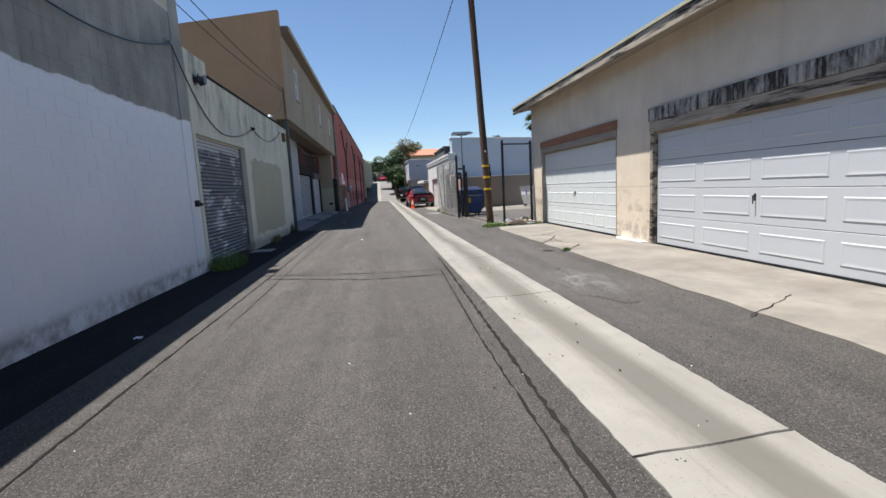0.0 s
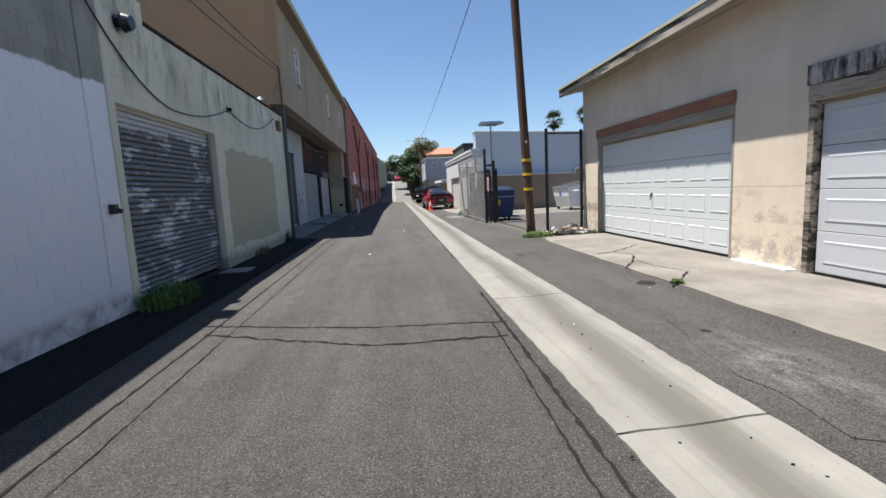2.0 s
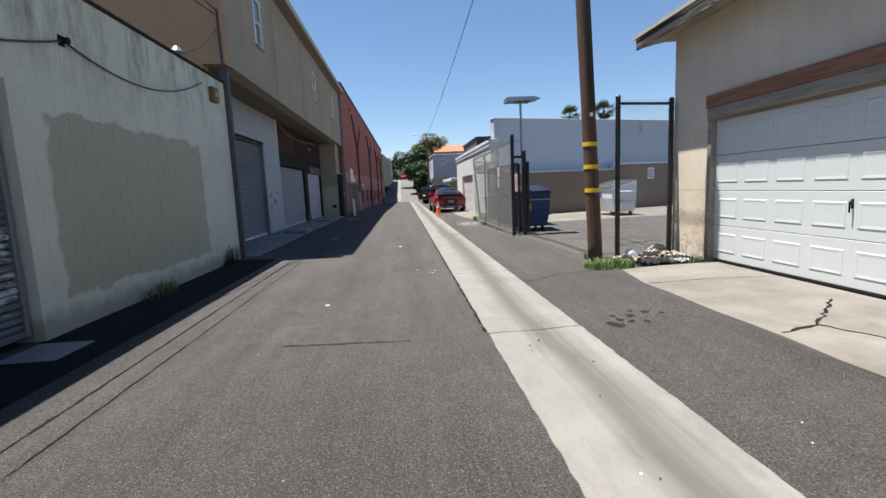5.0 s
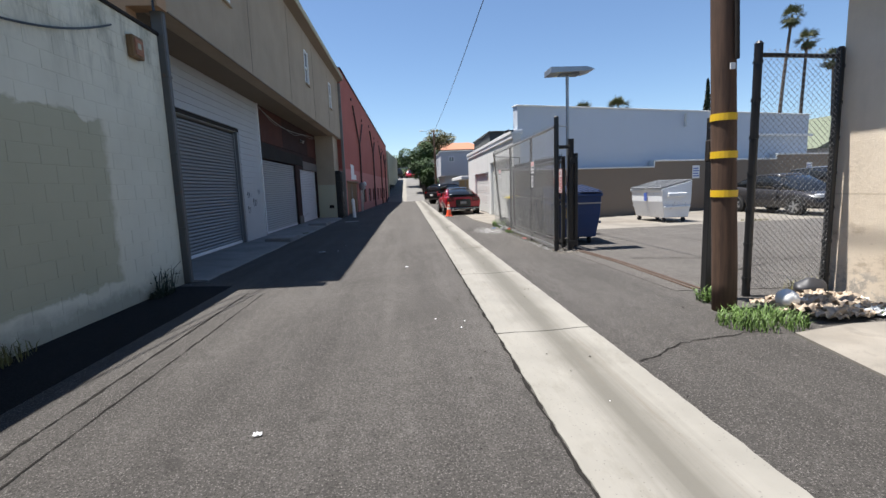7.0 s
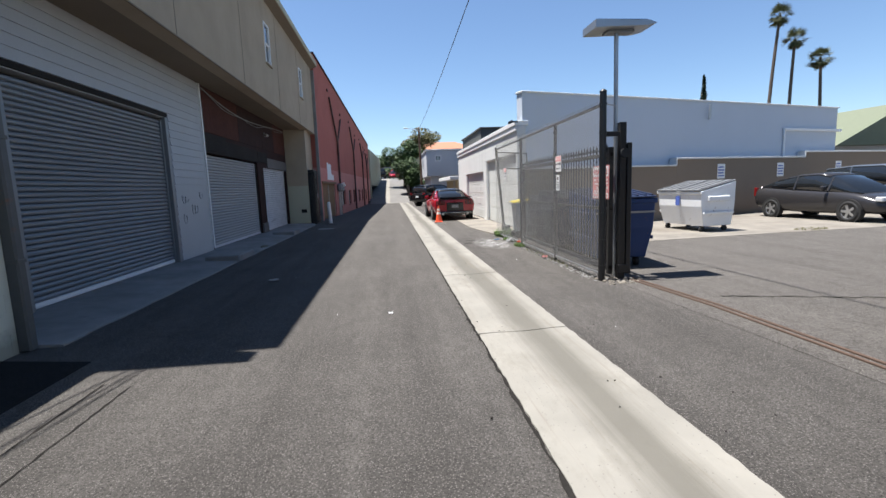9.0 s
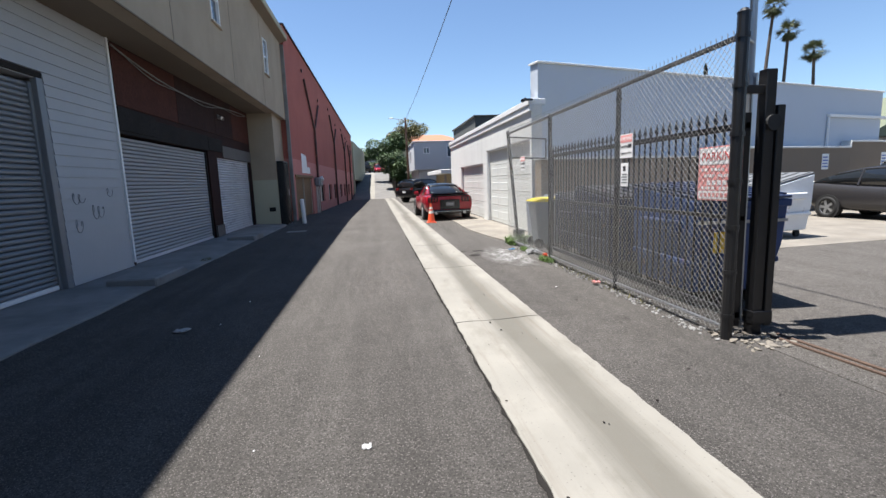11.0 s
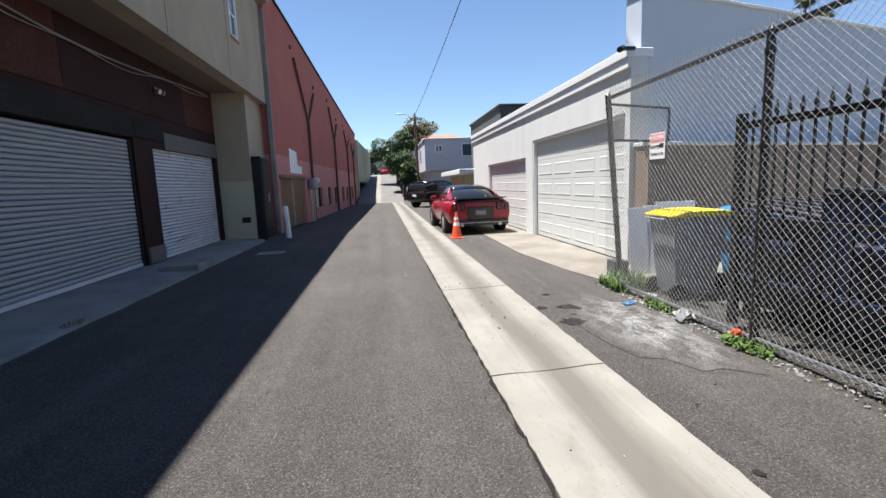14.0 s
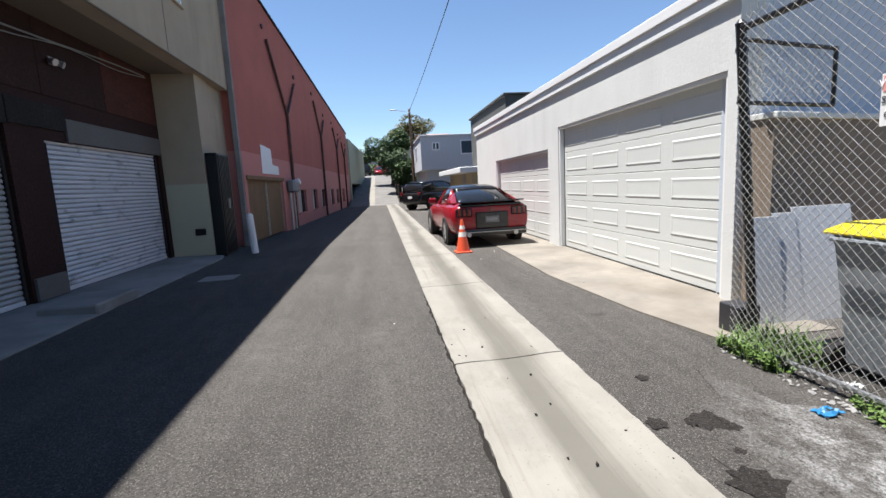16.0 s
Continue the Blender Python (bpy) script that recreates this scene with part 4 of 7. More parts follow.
for y, z in ((8.72, 4.11), (13.6, 3.29)):
    t = thing("cable_knob", "weathered cable bracket on the wall", "bracket", (-3.46 if y < 9 else -3.42, y, z))
    bm = bmesh.new()
    bm_tube(bm, (0, 0, 0), (0.09, 0, 0), 0.03, 0.04, 10)
    bm_box(bm, 0.0, 0.012, -0.05, 0.05, -0.06, 0.06)
    part("knob", bm, M["shut_mid"] if y < 9 else M["darkboard"], t)
for y, z in ((9.05, 1.28),):
    bm = bmesh.new()
    bm_box(bm, -3.442, -3.36, y, y + 0.09, z, z + 0.12, 0.01)
    bm_tube(bm, (-3.36, y + 0.045, z + 0.05), (-3.31, y + 0.045, z + 0.03), 0.03, n=10)
    solid("wall_spigot", bm, M["black"], "small black bracket at the end of the white wall", "bracket")

# ---- red building: Y braces, gate, patches, meters ----
M["maroon_pipe"] = painted_metal("maroon_pipe", rgb(0.06, 0.022, 0.018), 0.6, rust=0.4)


def y_brace(y, zf, near, far):
    """near, far: the tips of the arms, as (along the wall, height)."""
    t = thing("wall_brace", "rusty Y-shaped steel pipe on the red wall", "pipe", (-3.15, y, 0), group="wall braces")
    bm = bmesh.new()
    bm_tube(bm, (0.07, 0, 0.02), (0.07, 0, zf), 0.06, n=10)
    for z in (1.2, 2.6, 3.8):
        bm_tube(bm, (0.07, 0, z), (0.07, 0, z + 0.06), 0.075, n=10)
    part("stem", bm, M["maroon_pipe"], t)
    for dy, z in (near, far):
        bm = bmesh.new()
        bm_tube(bm, (0.07, 0, zf - 0.03), (0.06, dy, z), 0.052, n=10)
        part("arm", bm, M["maroon_pipe"], t)
        bm = bmesh.new()
        bm_tube(bm, (0.0, dy * 1.12, z + 0.35), (0.05, dy * 1.12, z + 0.35), 0.09, n=10)
        part("anchor_plate", bm, M["maroon_pipe"], t)
    askew(t)


y_brace(43.7, 4.55, (-2.2, 6.8), (1.9, 6.15))
y_brace(52.1, 4.55, (-1.7, 6.3), (1.5, 5.7))
y_brace(59.1, 4.4, (-1.5, 5.75), (1.4, 5.3))
y_brace(63.6, 4.0, (-1.3, 5.2), (1.2, 4.9))
t = thing("wooden_gate", "worn brown plywood double gate in the red wall", "gate", (-3.30, 37.98, 0))
for i in range(2):
    box_part("leaf", (0, 0.05, 0.02 + i * 2.08, 2.06 + i * 2.08, 0.04, 1.9), M["wood_gate"], t, "", 0.006)
for y in (0.06, 2.0, 2.14, 4.06):
    box_part("batten", (0.05, 0.08, y, y + 0.08, 0.06, 1.86), M["wood_old"], t, "", 0.004)
box_part("head_board", (0.02, 0.20, -0.1, 4.25, 1.9, 2.02), M["wood_gate"], t, "", 0.006)
askew(t)
bm = bmesh.new()
bm_prism(bm, [(39.6, 2.12), (41.7, 2.12), (41.7, 2.42), (40.9, 2.45), (40.85, 2.98), (39.65, 3.05)], 0, -3.155, -3.145)
askew(solid("paint_patch", bm, M["white"], "white patch of paint over the red wall", "paint patch", kind="structure"))
t = thing("gas_meter", "grey gas meter on pipes at the red wall", "meter", (-3.15, 42.7, 0))
bm = bmesh.new()
bm_tube(bm, (0.12, 0, 0.0), (0.12, 0, 1.6), 0.05, n=10)
bm_tube(bm, (0.12, 0.6, 0.0), (0.12, 0.6, 1.6), 0.04, n=10)
part("pipe", bm, M["galv"], t)
bm = bmesh.new()
bm_box(bm, 0.03, 0.36, -0.15, 0.75, 1.45, 1.95, 0.08)
part("meter_body", bm, M["shut_mid"], t)
bm = bmesh.new()
bm_tube(bm, (0.30, 0.5, 1.86), (0.42, 0.5, 1.9), 0.13, n=16)
part("dial", bm, M["white"], t)
askew(t)
for i, (y, w) in enumerate(RED_WINDOWS):
    t = thing("blocked_window", "boarded low window with a pale sill in the red wall", "window", (-3.26, y, 0.55), group="blocked windows")
    box_part("board", (-0.02, 0.02, 0.0, w * 0.62, 0.0, 1.0), M["shut_light"], t)
    box_part("board", (-0.03, 0.0, w * 0.62, w, 0.0, 1.0), M["maroon"], t, "dark red boarded part")
    box_part("window_sill", (0.02, 0.15, -0.05, w + 0.05, -0.08, -0.001), M["pink"], t, "", 0.006)
    box_part("mullion", (0.02, 0.05, w * 0.62 - 0.03, w * 0.62 + 0.03, 0.0, 1.0), M["maroon"], t)
    askew(t)

# pier details
t = thing("metal_locker", "tall black ribbed metal locker beside the pier", "cabinet", (-3.42, 35.72, 0))
box_part("body", (0, 0.27, 0, 0.86, 0.0, 2.50), M["black"], t, "", 0.01)
for i in range(8):
    box_part("rib", (0.27, 0.295, 0.04 + i * 0.1, 0.08 + i * 0.1, 0.06, 2.45), M["black"], t)
    box_part("front_rib", (0.02 + i * 0.031, 0.035 + i * 0.031, -0.02, 0.0, 0.06, 2.45), M["black"], t)
box_part("handle", (0.295, 0.33, 0.40, 0.46, 1.15, 1.40), M["galv"], t, "steel pull handle", 0.006)
bm = bmesh.new()
bm_box(bm, -3.80, -3.56, 35.605, 35.631, 0.55, 0.71, 0.004)
solid("wall_grille", bm, M["darkboard"], "small dark vent grille low in the pier", "vent")
bm = bmesh.new()
bm_box(bm, -4.34, -3.426, 35.632, 36.415, 0.06, 1.78)
solid("pier_paint", bm, M["cream_patch"], "paler painted foot of the stucco pier", "paint patch", kind="structure")
bm = bmesh.new()
bm_tube(bm, (-2.55, 35.9, 0.0), (-2.60, 35.9, 0.95), 0.085, n=16)
bm_tube(bm, (-2.60, 35.9, 0.95), (-2.602, 35.9, 1.0), 0.085, 0.04, n=16)
solid("bollard", bm, M["white"], "leaning white painted steel bollard", "bollard", smooth=False)


# ---- utility poles and wires ----
M["yellow"] = plain("yellow_band", rgb(0.75, 0.47, 0.02), 0.45, var=0.08)
M["yellow_lid"] = plain("yellow_plastic", rgb(0.80, 0.62, 0.02), 0.4, var=0.05)
M["blue_paint"] = painted_metal("dumpster_blue", rgb(0.011, 0.045, 0.16), 0.4, rust=0.05)
M["navy_paint"] = painted_metal("dumpster_navy", rgb(0.012, 0.022, 0.06), 0.45, rust=0.1)
M["dumpster_white"] = painted_metal("dumpster_white", rgb(0.80, 0.81, 0.82), 0.45, rust=0.06)
M["lid_dark"] = plain("lid_plastic", rgb(0.028, 0.028, 0.032), 0.5, var=0.15)
M["lid_grey"] = plain("lid_grey", rgb(0.16, 0.165, 0.17), 0.5, var=0.15)
M["bin_grey"] = plain("bin_grey", rgb(0.25, 0.27, 0.29), 0.5, var=0.1)
M["bin_blue"] = plain("bin_blue", rgb(0.02, 0.16, 0.34), 0.45, var=0.1)
M["sign_white"] = plain("sign_white", rgb(0.78, 0.77, 0.76), 0.4, var=0.05)
M["sign_red"] = plain("sign_red", rgb(0.62, 0.07, 0.06), 0.4, var=0.08)
M["sign_pink"] = plain("sign_faded_red", rgb(0.75, 0.30, 0.28), 0.5, var=0.1)
M["sign_ink"] = plain("sign_ink", rgb(0.03, 0.03, 0.035), 0.5, var=0.05, bump=0)
M["sign_blue"] = plain("sign_blue", rgb(0.08, 0.13, 0.40), 0.5, var=0.05, bump=0)
M["rust"] = plain("rust", rgb(0.095, 0.058, 0.04), 0.85, var=0.35, scale=4.0, bump=0.2)
M["cone"] = plain("cone_orange", rgb(0.74, 0.09, 0.03), 0.5, var=0.08)
M["reflect"] = plain("cone_band", rgb(0.75, 0.72, 0.66), 0.4, var=0.08)
M["solar"] = glass("solar_cells", rgb(0.02, 0.03, 0.06), 0.1)
M["car_red"] = plain("car_red", rgb(0.25, 0.007, 0.014), 0.18, var=0.03, bump=0, spec=0.6)
M["car_black"] = plain("car_black", rgb(0.010, 0.010, 0.011), 0.2, var=0.05, bump=0, spec=0.6)
M["car_grey"] = plain("car_grey", rgb(0.045, 0.043, 0.045), 0.22, 0.3, var=0.05, bump=0, spec=0.6)
M["car_silver"] = plain("car_silver", rgb(0.12, 0.14, 0.17), 0.25, 0.4, var=0.05, bump=0)
M["car_glass"] = glass("car_glass", rgb(0.012, 0.014, 0.016), 0.02)
M["rim"] = painted_metal("wheel_rim", rgb(0.48, 0.48, 0.48), 0.3, 0.7)
M["tail_red"] = glass("tail_lamp", rgb(0.16, 0.006, 0.006), 0.1)
M["head_glass"] = glass("head_lamp", rgb(0.55, 0.56, 0.58), 0.05)
M["leaf_tree"] = leaf("leaf_tree", rgb(0.055, 0.10, 0.026))
M["leaf_dry"] = leaf("leaf_dry", rgb(0.15, 0.14, 0.05))
M["leaf_palm"] = leaf("leaf_palm", rgb(0.11, 0.12, 0.05))
M["leaf_grass"] = leaf("leaf_grass", rgb(0.10, 0.17, 0.035))
M["leaf_cypress"] = leaf("leaf_cypress", rgb(0.015, 0.03, 0.012))
M["bark"] = wood("bark", rgb(0.13, 0.10, 0.075), "z", 0.9)
M["tile_roof"] = plain("tile_roof", rgb(0.42, 0.18, 0.10), 0.8, var=0.2, scale=6.0)
M["roof_green"] = plain("roof_green", rgb(0.16, 0.18, 0.12), 0.9, var=0.2, scale=5.0)
M["house_grey"] = stucco("house_grey", rgb(0.52, 0.53, 0.55), 0.06, 0.1)
M["house_dark"] = stucco("house_dark", rgb(0.10, 0.105, 0.10), 0.06, 0.05)
M["house_cream"] = stucco("house_cream", rgb(0.50, 0.43, 0.28), 0.08, 0.1)
M["paper"] = plain("waste_paper", rgb(0.50, 0.40, 0.30), 0.9, var=0.2, scale=9.0)
M["paper_white"] = plain("white_litter", rgb(0.75, 0.75, 0.74), 0.7, var=0.1, scale=9.0)


def lean_pole(name, base, top, r0, r1, label):
    t = thing(name, label, "utility pole", base)
    d = Vector(top) - Vector(base)
    bm = bmesh.new()
    rnd = random.Random(3)
    rings = []
    for i in range(31):
        f = i / 30
        r = r0 + (r1 - r0) * f
        rings.append([(d.x * f + math.cos(k * math.pi / 9) * r * rnd.uniform(0.965, 1.03), d.y * f + math.sin(k * math.pi / 9) * r * rnd.uniform(0.965, 1.03), d.z * f - (0.1 if i == 0 else 0)) for k in range(18)])
    bm_loft(bm, rings)
    part("trunk", bm, M["wood_pole"], t, smooth=True)
    return t, d


pole, way = lean_pole("utility_pole", (3.74, 15.46, 0), (3.28, 15.52, 9.4), 0.122, 0.10, "rough brown wooden utility pole with yellow bands")
for z in (1.27, 1.67, 2.05):
    bm = bmesh.new()
    f = z / 9.4
    r = 0.122 - 0.022 * f + 0.008
    bm_tube(bm, (way.x * f, way.y * f, z - 0.035), (way.x * f, way.y * f, z + 0.035), r, n=20)
    part("band", bm, M["yellow"], pole, "yellow reflective band")
box_part("tag", (way.x * 0.27 - 0.03, way.x * 0.27 + 0.02, -0.135, -0.122, 2.50, 2.56), M["white"], pole, "white tag")
bm = bmesh.new()
bm_tube(bm, (way.x * 0.28 + 0.05, -0.122, 2.6), (way.x * 0.97 + 0.05, -0.08, 9.1), 0.022, n=8)
part("cable_duct", bm, M["darkboard"], pole)
bm = bmesh.new()
bm_tube(bm, (way.x * 0.81, 0, 7.45), (way.x * 0.81 - 0.75, -0.05, 7.62), 0.025, n=8)
part("lamp_arm", bm, M["galv"], pole)
bm = bmesh.new()
bm_box(bm, way.x * 0.81 - 1.25, way.x * 0.81 - 0.7, -0.17, 0.06, 7.56, 7.68, 0.04)
part("lamp_head", bm, M["galv"], pole, "grey street lamp head")

far_pole, fway = lean_pole("utility_pole", (3.62, 62.5, 0), (3.5, 62.6, 7.7), 0.13, 0.09, "dark wooden utility pole with a street lamp arm")
bm = bmesh.new()
bm_tube(bm, (-0.12, 0, 7.4), (-1.3, -0.2, 7.6), 0.022, n=8)
part("lamp_arm", bm, M["galv"], far_pole)
bm = bmesh.new()
bm_box(bm, -1.7, -1.25, -0.28, -0.12, 7.56, 7.65, 0.03)
part("lamp_head", bm, M["galv"], far_pole)
cable("overhead_wire", sag((3.28, 15.5, 8.7), (3.5, 62.5, 7.5), 0.5, 30), 0.016, "thin black overhead wire between the poles", group="overhead wires")

# keypad post beside the pole
t = thing("keypad_post", "square black steel post with a gate keypad", "post", (3.86, 15.95, 0))
box_part("post", (-0.05, 0.05, -0.05, 0.05, 0, 2.12), M["black"], t, "", 0.006)
box_part("keypad", (-0.13, 0.05, -0.14, -0.05, 1.62, 1.86), M["darkboard"], t, "grey keypad box", 0.012)
box_part("hood", (-0.10, 0.04, -0.12, -0.05, 1.87, 2.0), M["black"], t, "", 0.01)


# ---- chain-link fences ----
def chain_mesh(bm, u0, u1, z0, z1, at, pitch=0.068, r=0.0019):
    """Diamond wire mesh in a plane; at(u, z) gives the place."""
    def wire(a, b):
        bm_tube(bm, a, b, r, n=6, caps=False)
    h, w = z1 - z0, u1 - u0
    n = int((w + h) / pitch) + 1
    for i in range(n):
        s = -h + i * pitch
        for flip in (False, True):
            lo, hi = max(0.0, -s), min(h, w - s)
            if hi - lo < 0.03:
                continue
            pa, pb = (s + lo, lo), (s + hi, hi)
            if flip:
                pa, pb = (w - pa[0], pa[1]), (w - pb[0], pb[1])
            wire(at(u0 + pa[0], z0 + pa[1]), at(u0 + pb[0], z0 + pb[1]))


def fence_post(parent, x, y, h, r=0.032, mat="black"):
    bm = bmesh.new()
    bm_tube(bm, (x, y, 0), (x, y, h), r, n=12)
    bm_tube(bm, (x, y, h), (x, y, h + 0.03), r * 1.1, r * 0.5, n=12)
    for k in range(7):
        bm_tube(bm, (x, y, 0.2 + k * h / 7), (x, y, 0.235 + k * h / 7), r + 0.008, n=12)
    return part("post", bm, M[mat], parent)


FX = 3.46
fence = thing("chain_link_fence", "black chain-link fence with steel posts beside the lot", "fence", (0, 0, 0))
for y, h, r in ((20.33, 2.78, 0.05), (22.3, 2.58, 0.03), (24.62, 2.56, 0.034)):
    fence_post(fence, FX, y, h, r)
bm = bmesh.new()
bm_tube(bm, (FX + 0.22, 27.25, 0), (FX, 27.25, 2.56), 0.038, n=12)
bm_tube(bm, (FX, 27.25, 2.56), (FX, 27.25, 2.59), 0.042, 0.02, n=12)
for k in range(7):
    f = 0.08 + k * 0.14
    bm_tube(bm, (FX + 0.22 * (1 - f), 27.25, 2.56 * f), (FX + 0.22 * (1 - f), 27.25, 2.56 * f + 0.035), 0.046, n=12)
part("post", bm, M["black"], fence, "leaning corner post")
bm = bmesh.new()
bm_tube(bm, (FX, 20.33, 2.60), (FX, 27.25, 2.52), 0.026, n=10)
part("top_rail", bm, M["black"], fence)
bm = bmesh.new()
bm_tube(bm, (FX, 20.33, 0.10), (FX, 27.25, 0.08), 0.018, n=8)
part("bottom_rail", bm, M["galv"], fence)
bm = bmesh.new()
chain_mesh(bm, 20.37, 27.22, 0.06, 2.60, lambda u, z: (FX - 0.03, u, z))
for i in range(100):  # twisted wire ends above the rail
    u = 20.39 + i * 0.068
    bm_tube(bm, (FX - 0.03, u, 2.58), (FX - 0.03, u + 0.012, 2.655), 0.0022, n=4, caps=False)
    bm_tube(bm, (FX - 0.03, u + 0.012, 2.58), (FX - 0.03, u, 2.645), 0.0022, n=4, caps=False)
part("wire_mesh", bm, M["wire"], fence, "diamond steel wire mesh", True)
# small upper frame that leans back from the corner post
bm = bmesh.new()
for a, b in (((FX, 27.25, 2.45), (FX + 0.95, 27.35, 2.4)), ((FX + 0.95, 27.35, 2.4), (FX + 0.95, 27.35, 1.95)), ((FX, 27.25, 1.98), (FX + 0.95, 27.35, 1.95))):
    bm_tube(bm, a, b, 0.018, n=8)
part("side_frame", bm, M["black"], fence)
bm = bmesh.new()
chain_mesh(bm, 0.03, 0.92, 1.98, 2.42, lambda u, z: (FX + u, 27.26 + u * 0.1, z))
part("side_mesh", bm, M["wire"], fence)
box_part("foot_box", (3.68, 3.90, 27.42, 27.66, 0.016, 0.27), M["lid_dark"], fence, "black plastic box at the corner post", 0.01)

gate2 = thing("chain_link_gate", "narrow chain-link panel between two black posts", "fence", (0, 0, 0))
fence_post(gate2, 4.38, 15.98, 2.92, 0.045)
fence_post(gate2, 5.42, 16.02, 2.86, 0.045)
bm = bmesh.new()
bm_tube(bm, (4.38, 15.98, 2.80), (5.42, 16.02, 2.78), 0.026, n=10)
part("top_rail", bm, M["black"], gate2)
bm = bmesh.new()
chain_mesh(bm, 4.44, 5.37, 0.08, 2.86, lambda u, z: (u, 15.97, z))
part("wire_mesh", bm, M["wire"], gate2, "diamond steel wire mesh", True)

# sliding iron gate behind the fence
GX = 3.66
iron = thing("iron_gate", "black wrought iron sliding gate with spear tips", "gate", (GX, 20.45, 0))
for z in (0.14, 1.86):
    box_part("rail", (-0.025, 0.025, 0, 4.7, z, z + 0.06), M["black"], iron, "", 0.004)
box_part("rail", (-0.02, 0.02, 0, 4.7, 1.05, 1.09), M["black"], iron)
for y in (0.0, 4.62):
    box_part("stile", (-0.035, 0.035, y, y + 0.08, 0.06, 2.0), M["black"], iron, "", 0.005)
bm = bmesh.new()
bm_box(bm, -0.008, 0.008, -0.008, 0.008, 0.15, 1.98)
bmesh.ops.create_cone(bm, cap_ends=True, segments=4, radius1=0.028, radius2=0.0, depth=0.11, matrix=Matrix.Translation((0, 0, 2.02)))
bmesh.ops.create_cone(bm, cap_ends=True, segments=4, radius1=0.0, radius2=0.028, depth=0.04, matrix=Matrix.Translation((0, 0, 1.945)))
me = mesh_of("picket", bm, M["black"])
for i in range(38):
    ob = new("picket", me)
    ob.parent, ob.location = iron, (0, 0.16 + i * 0.118, 0)
# tall guide frame at the gate's end
t = thing("gate_guide_frame", "tall black steel guide frame of the sliding gate", "gate frame", (3.80, 20.42, 0))
box_part("guide_post", (-0.05, 0.05, -0.05, 0.05, 0, 2.35), M["black"], t, "", 0.006)
box_part("guide_post", (0.058, 0.13, -0.07, 0.04, 0.08, 2.05), M["black"], t, "", 0.006)
box_part("cross_bar", (-0.30, 0.05, -0.03, 0.03, 2.15, 2.22), M["black"], t, "", 0.005)
box_part("cross_bar", (-0.06, 0.135, -0.075, 0.055, 0.10, 0.22), M["black"], t, "", 0.005)
bm = bmesh.new()
bm_tube(bm, (0.02, -0.08, 1.9), (0.02, 0.02, 1.9), 0.07, n=14)
part("roller", bm, M["rubber"], t)

# solar lamp on its pole
t = thing("solar_lamp", "solar area lamp on a slim grey steel pole", "lamp", (3.82, 20.62, 0))
bm = bmesh.new()
bm_tube(bm, (0, 0, 0.0), (-0.03, 0, 3.72), 0.032, n=12)
bm_tube(bm, (0, 0, 2.2), (0, 0, 2.36), 0.05, n=12)
part("pole", bm, M["galv"], t, smooth=False)
bm = bmesh.new()
bm_tube(bm, (-0.36, -0.27, 2.62), (0, 0, 2.62), 0.012, n=8)
part("brace", bm, M["galv"], t)
bm = bmesh.new()
bm_prism(bm, [(-0.45, 3.68), (0.33, 3.71), (0.48, 3.745), (0.36, 3.785), (-0.45, 3.79)], 1, -0.23, 0.23)
part("lamp_head", bm, M["galv"], t, "flat pale lamp housing")
box_part("solar_panel", (-0.42, 0.34, -0.21, 0.21, 3.79, 3.80), M["solar"], t)
box_part("light_panel", (-0.2, 0.2, -0.1, 0.1, 3.66, 3.70), M["shut_mid"], t)

# gate track, drain, edge strip of rubble
cable("gate_track", [(3.86, 20.3, 0.012), (4.0, 18.6, 0.012), (4.0, 16.4, 0.012)], 0.016, "rusty steel gate track in the asphalt", M["rust"])
cable("gate_track", [(3.95, 20.3, 0.012), (4.09, 18.6, 0.012), (4.09, 16.4, 0.012)], 0.016, "rusty steel gate track in the asphalt", M["rust"])


# ---- signs ----
def lettering(parent, text, size, at, material, squash=1.0):
    """Raised lettering on a board that faces -x; at is the middle of the line in the board's own metres."""
    cu = bpy.data.curves.new("lettering", "FONT")
    cu.body, cu.size, cu.align_x, cu.align_y, cu.extrude = text, size, "CENTER", "CENTER", 0.001
    cu.resolution_u = 2
    tmp = bpy.data.objects.new("lettering", cu)
    scene.collection.objects.link(tmp)
    me = bpy.data.meshes.new_from_object(tmp)
    bpy.data.objects.remove(tmp)
    me.materials.append(material)
    ob = new("lettering", me)
    ob.parent = parent
    ob.matrix_local = pose(-0.006, at[0], at[1], 90, 0, -90) @ Matrix.Diagonal((squash, 1, 1, 1))
    return ob


def warning_sign(y, z, full=True):
    t = thing("warning_sign", "white security warning sign with a red heading", "sign", (FX - 0.045, y, z), group="warning signs")
    t.scale = (1, 0.74, 0.74)
    box_part("board", (-0.003, 0.003, -0.19, 0.19, -0.19, 0.19), M["sign_white"], t, "", 0.001)
    box_part("heading", (-0.0055, -0.0035, -0.175, 0.175, 0.06, 0.175), M["sign_pink"], t, "faded red heading")
    lettering(t, "WARNING", 0.085, (0, 0.118), M["sign_white"])
    lettering(t, "Security", 0.075, (0.06, 0.0), M["sign_ink"])
    lettering(t, "Cameras in Use", 0.062, (0, -0.11), M["sign_ink"], 0.8)
    bm = bmesh.new()
    bm_box(bm, -0.0055, -0.0035, -0.16, -0.06, -0.03, 0.03, 0.001)
    part("camera_symbol", bm, M["sign_ink"], t)


warning_sign(22.02, 1.84)
warning_sign(26.02, 1.80)
t = thing("notice_plate", "small white notice plate with faded print", "sign", (FX - 0.045, 22.05, 1.50))
t.scale = (1, 0.74, 0.74)
box_part("board", (-0.003, 0.003, -0.11, 0.11, -0.19, 0.19), M["sign_white"], t)
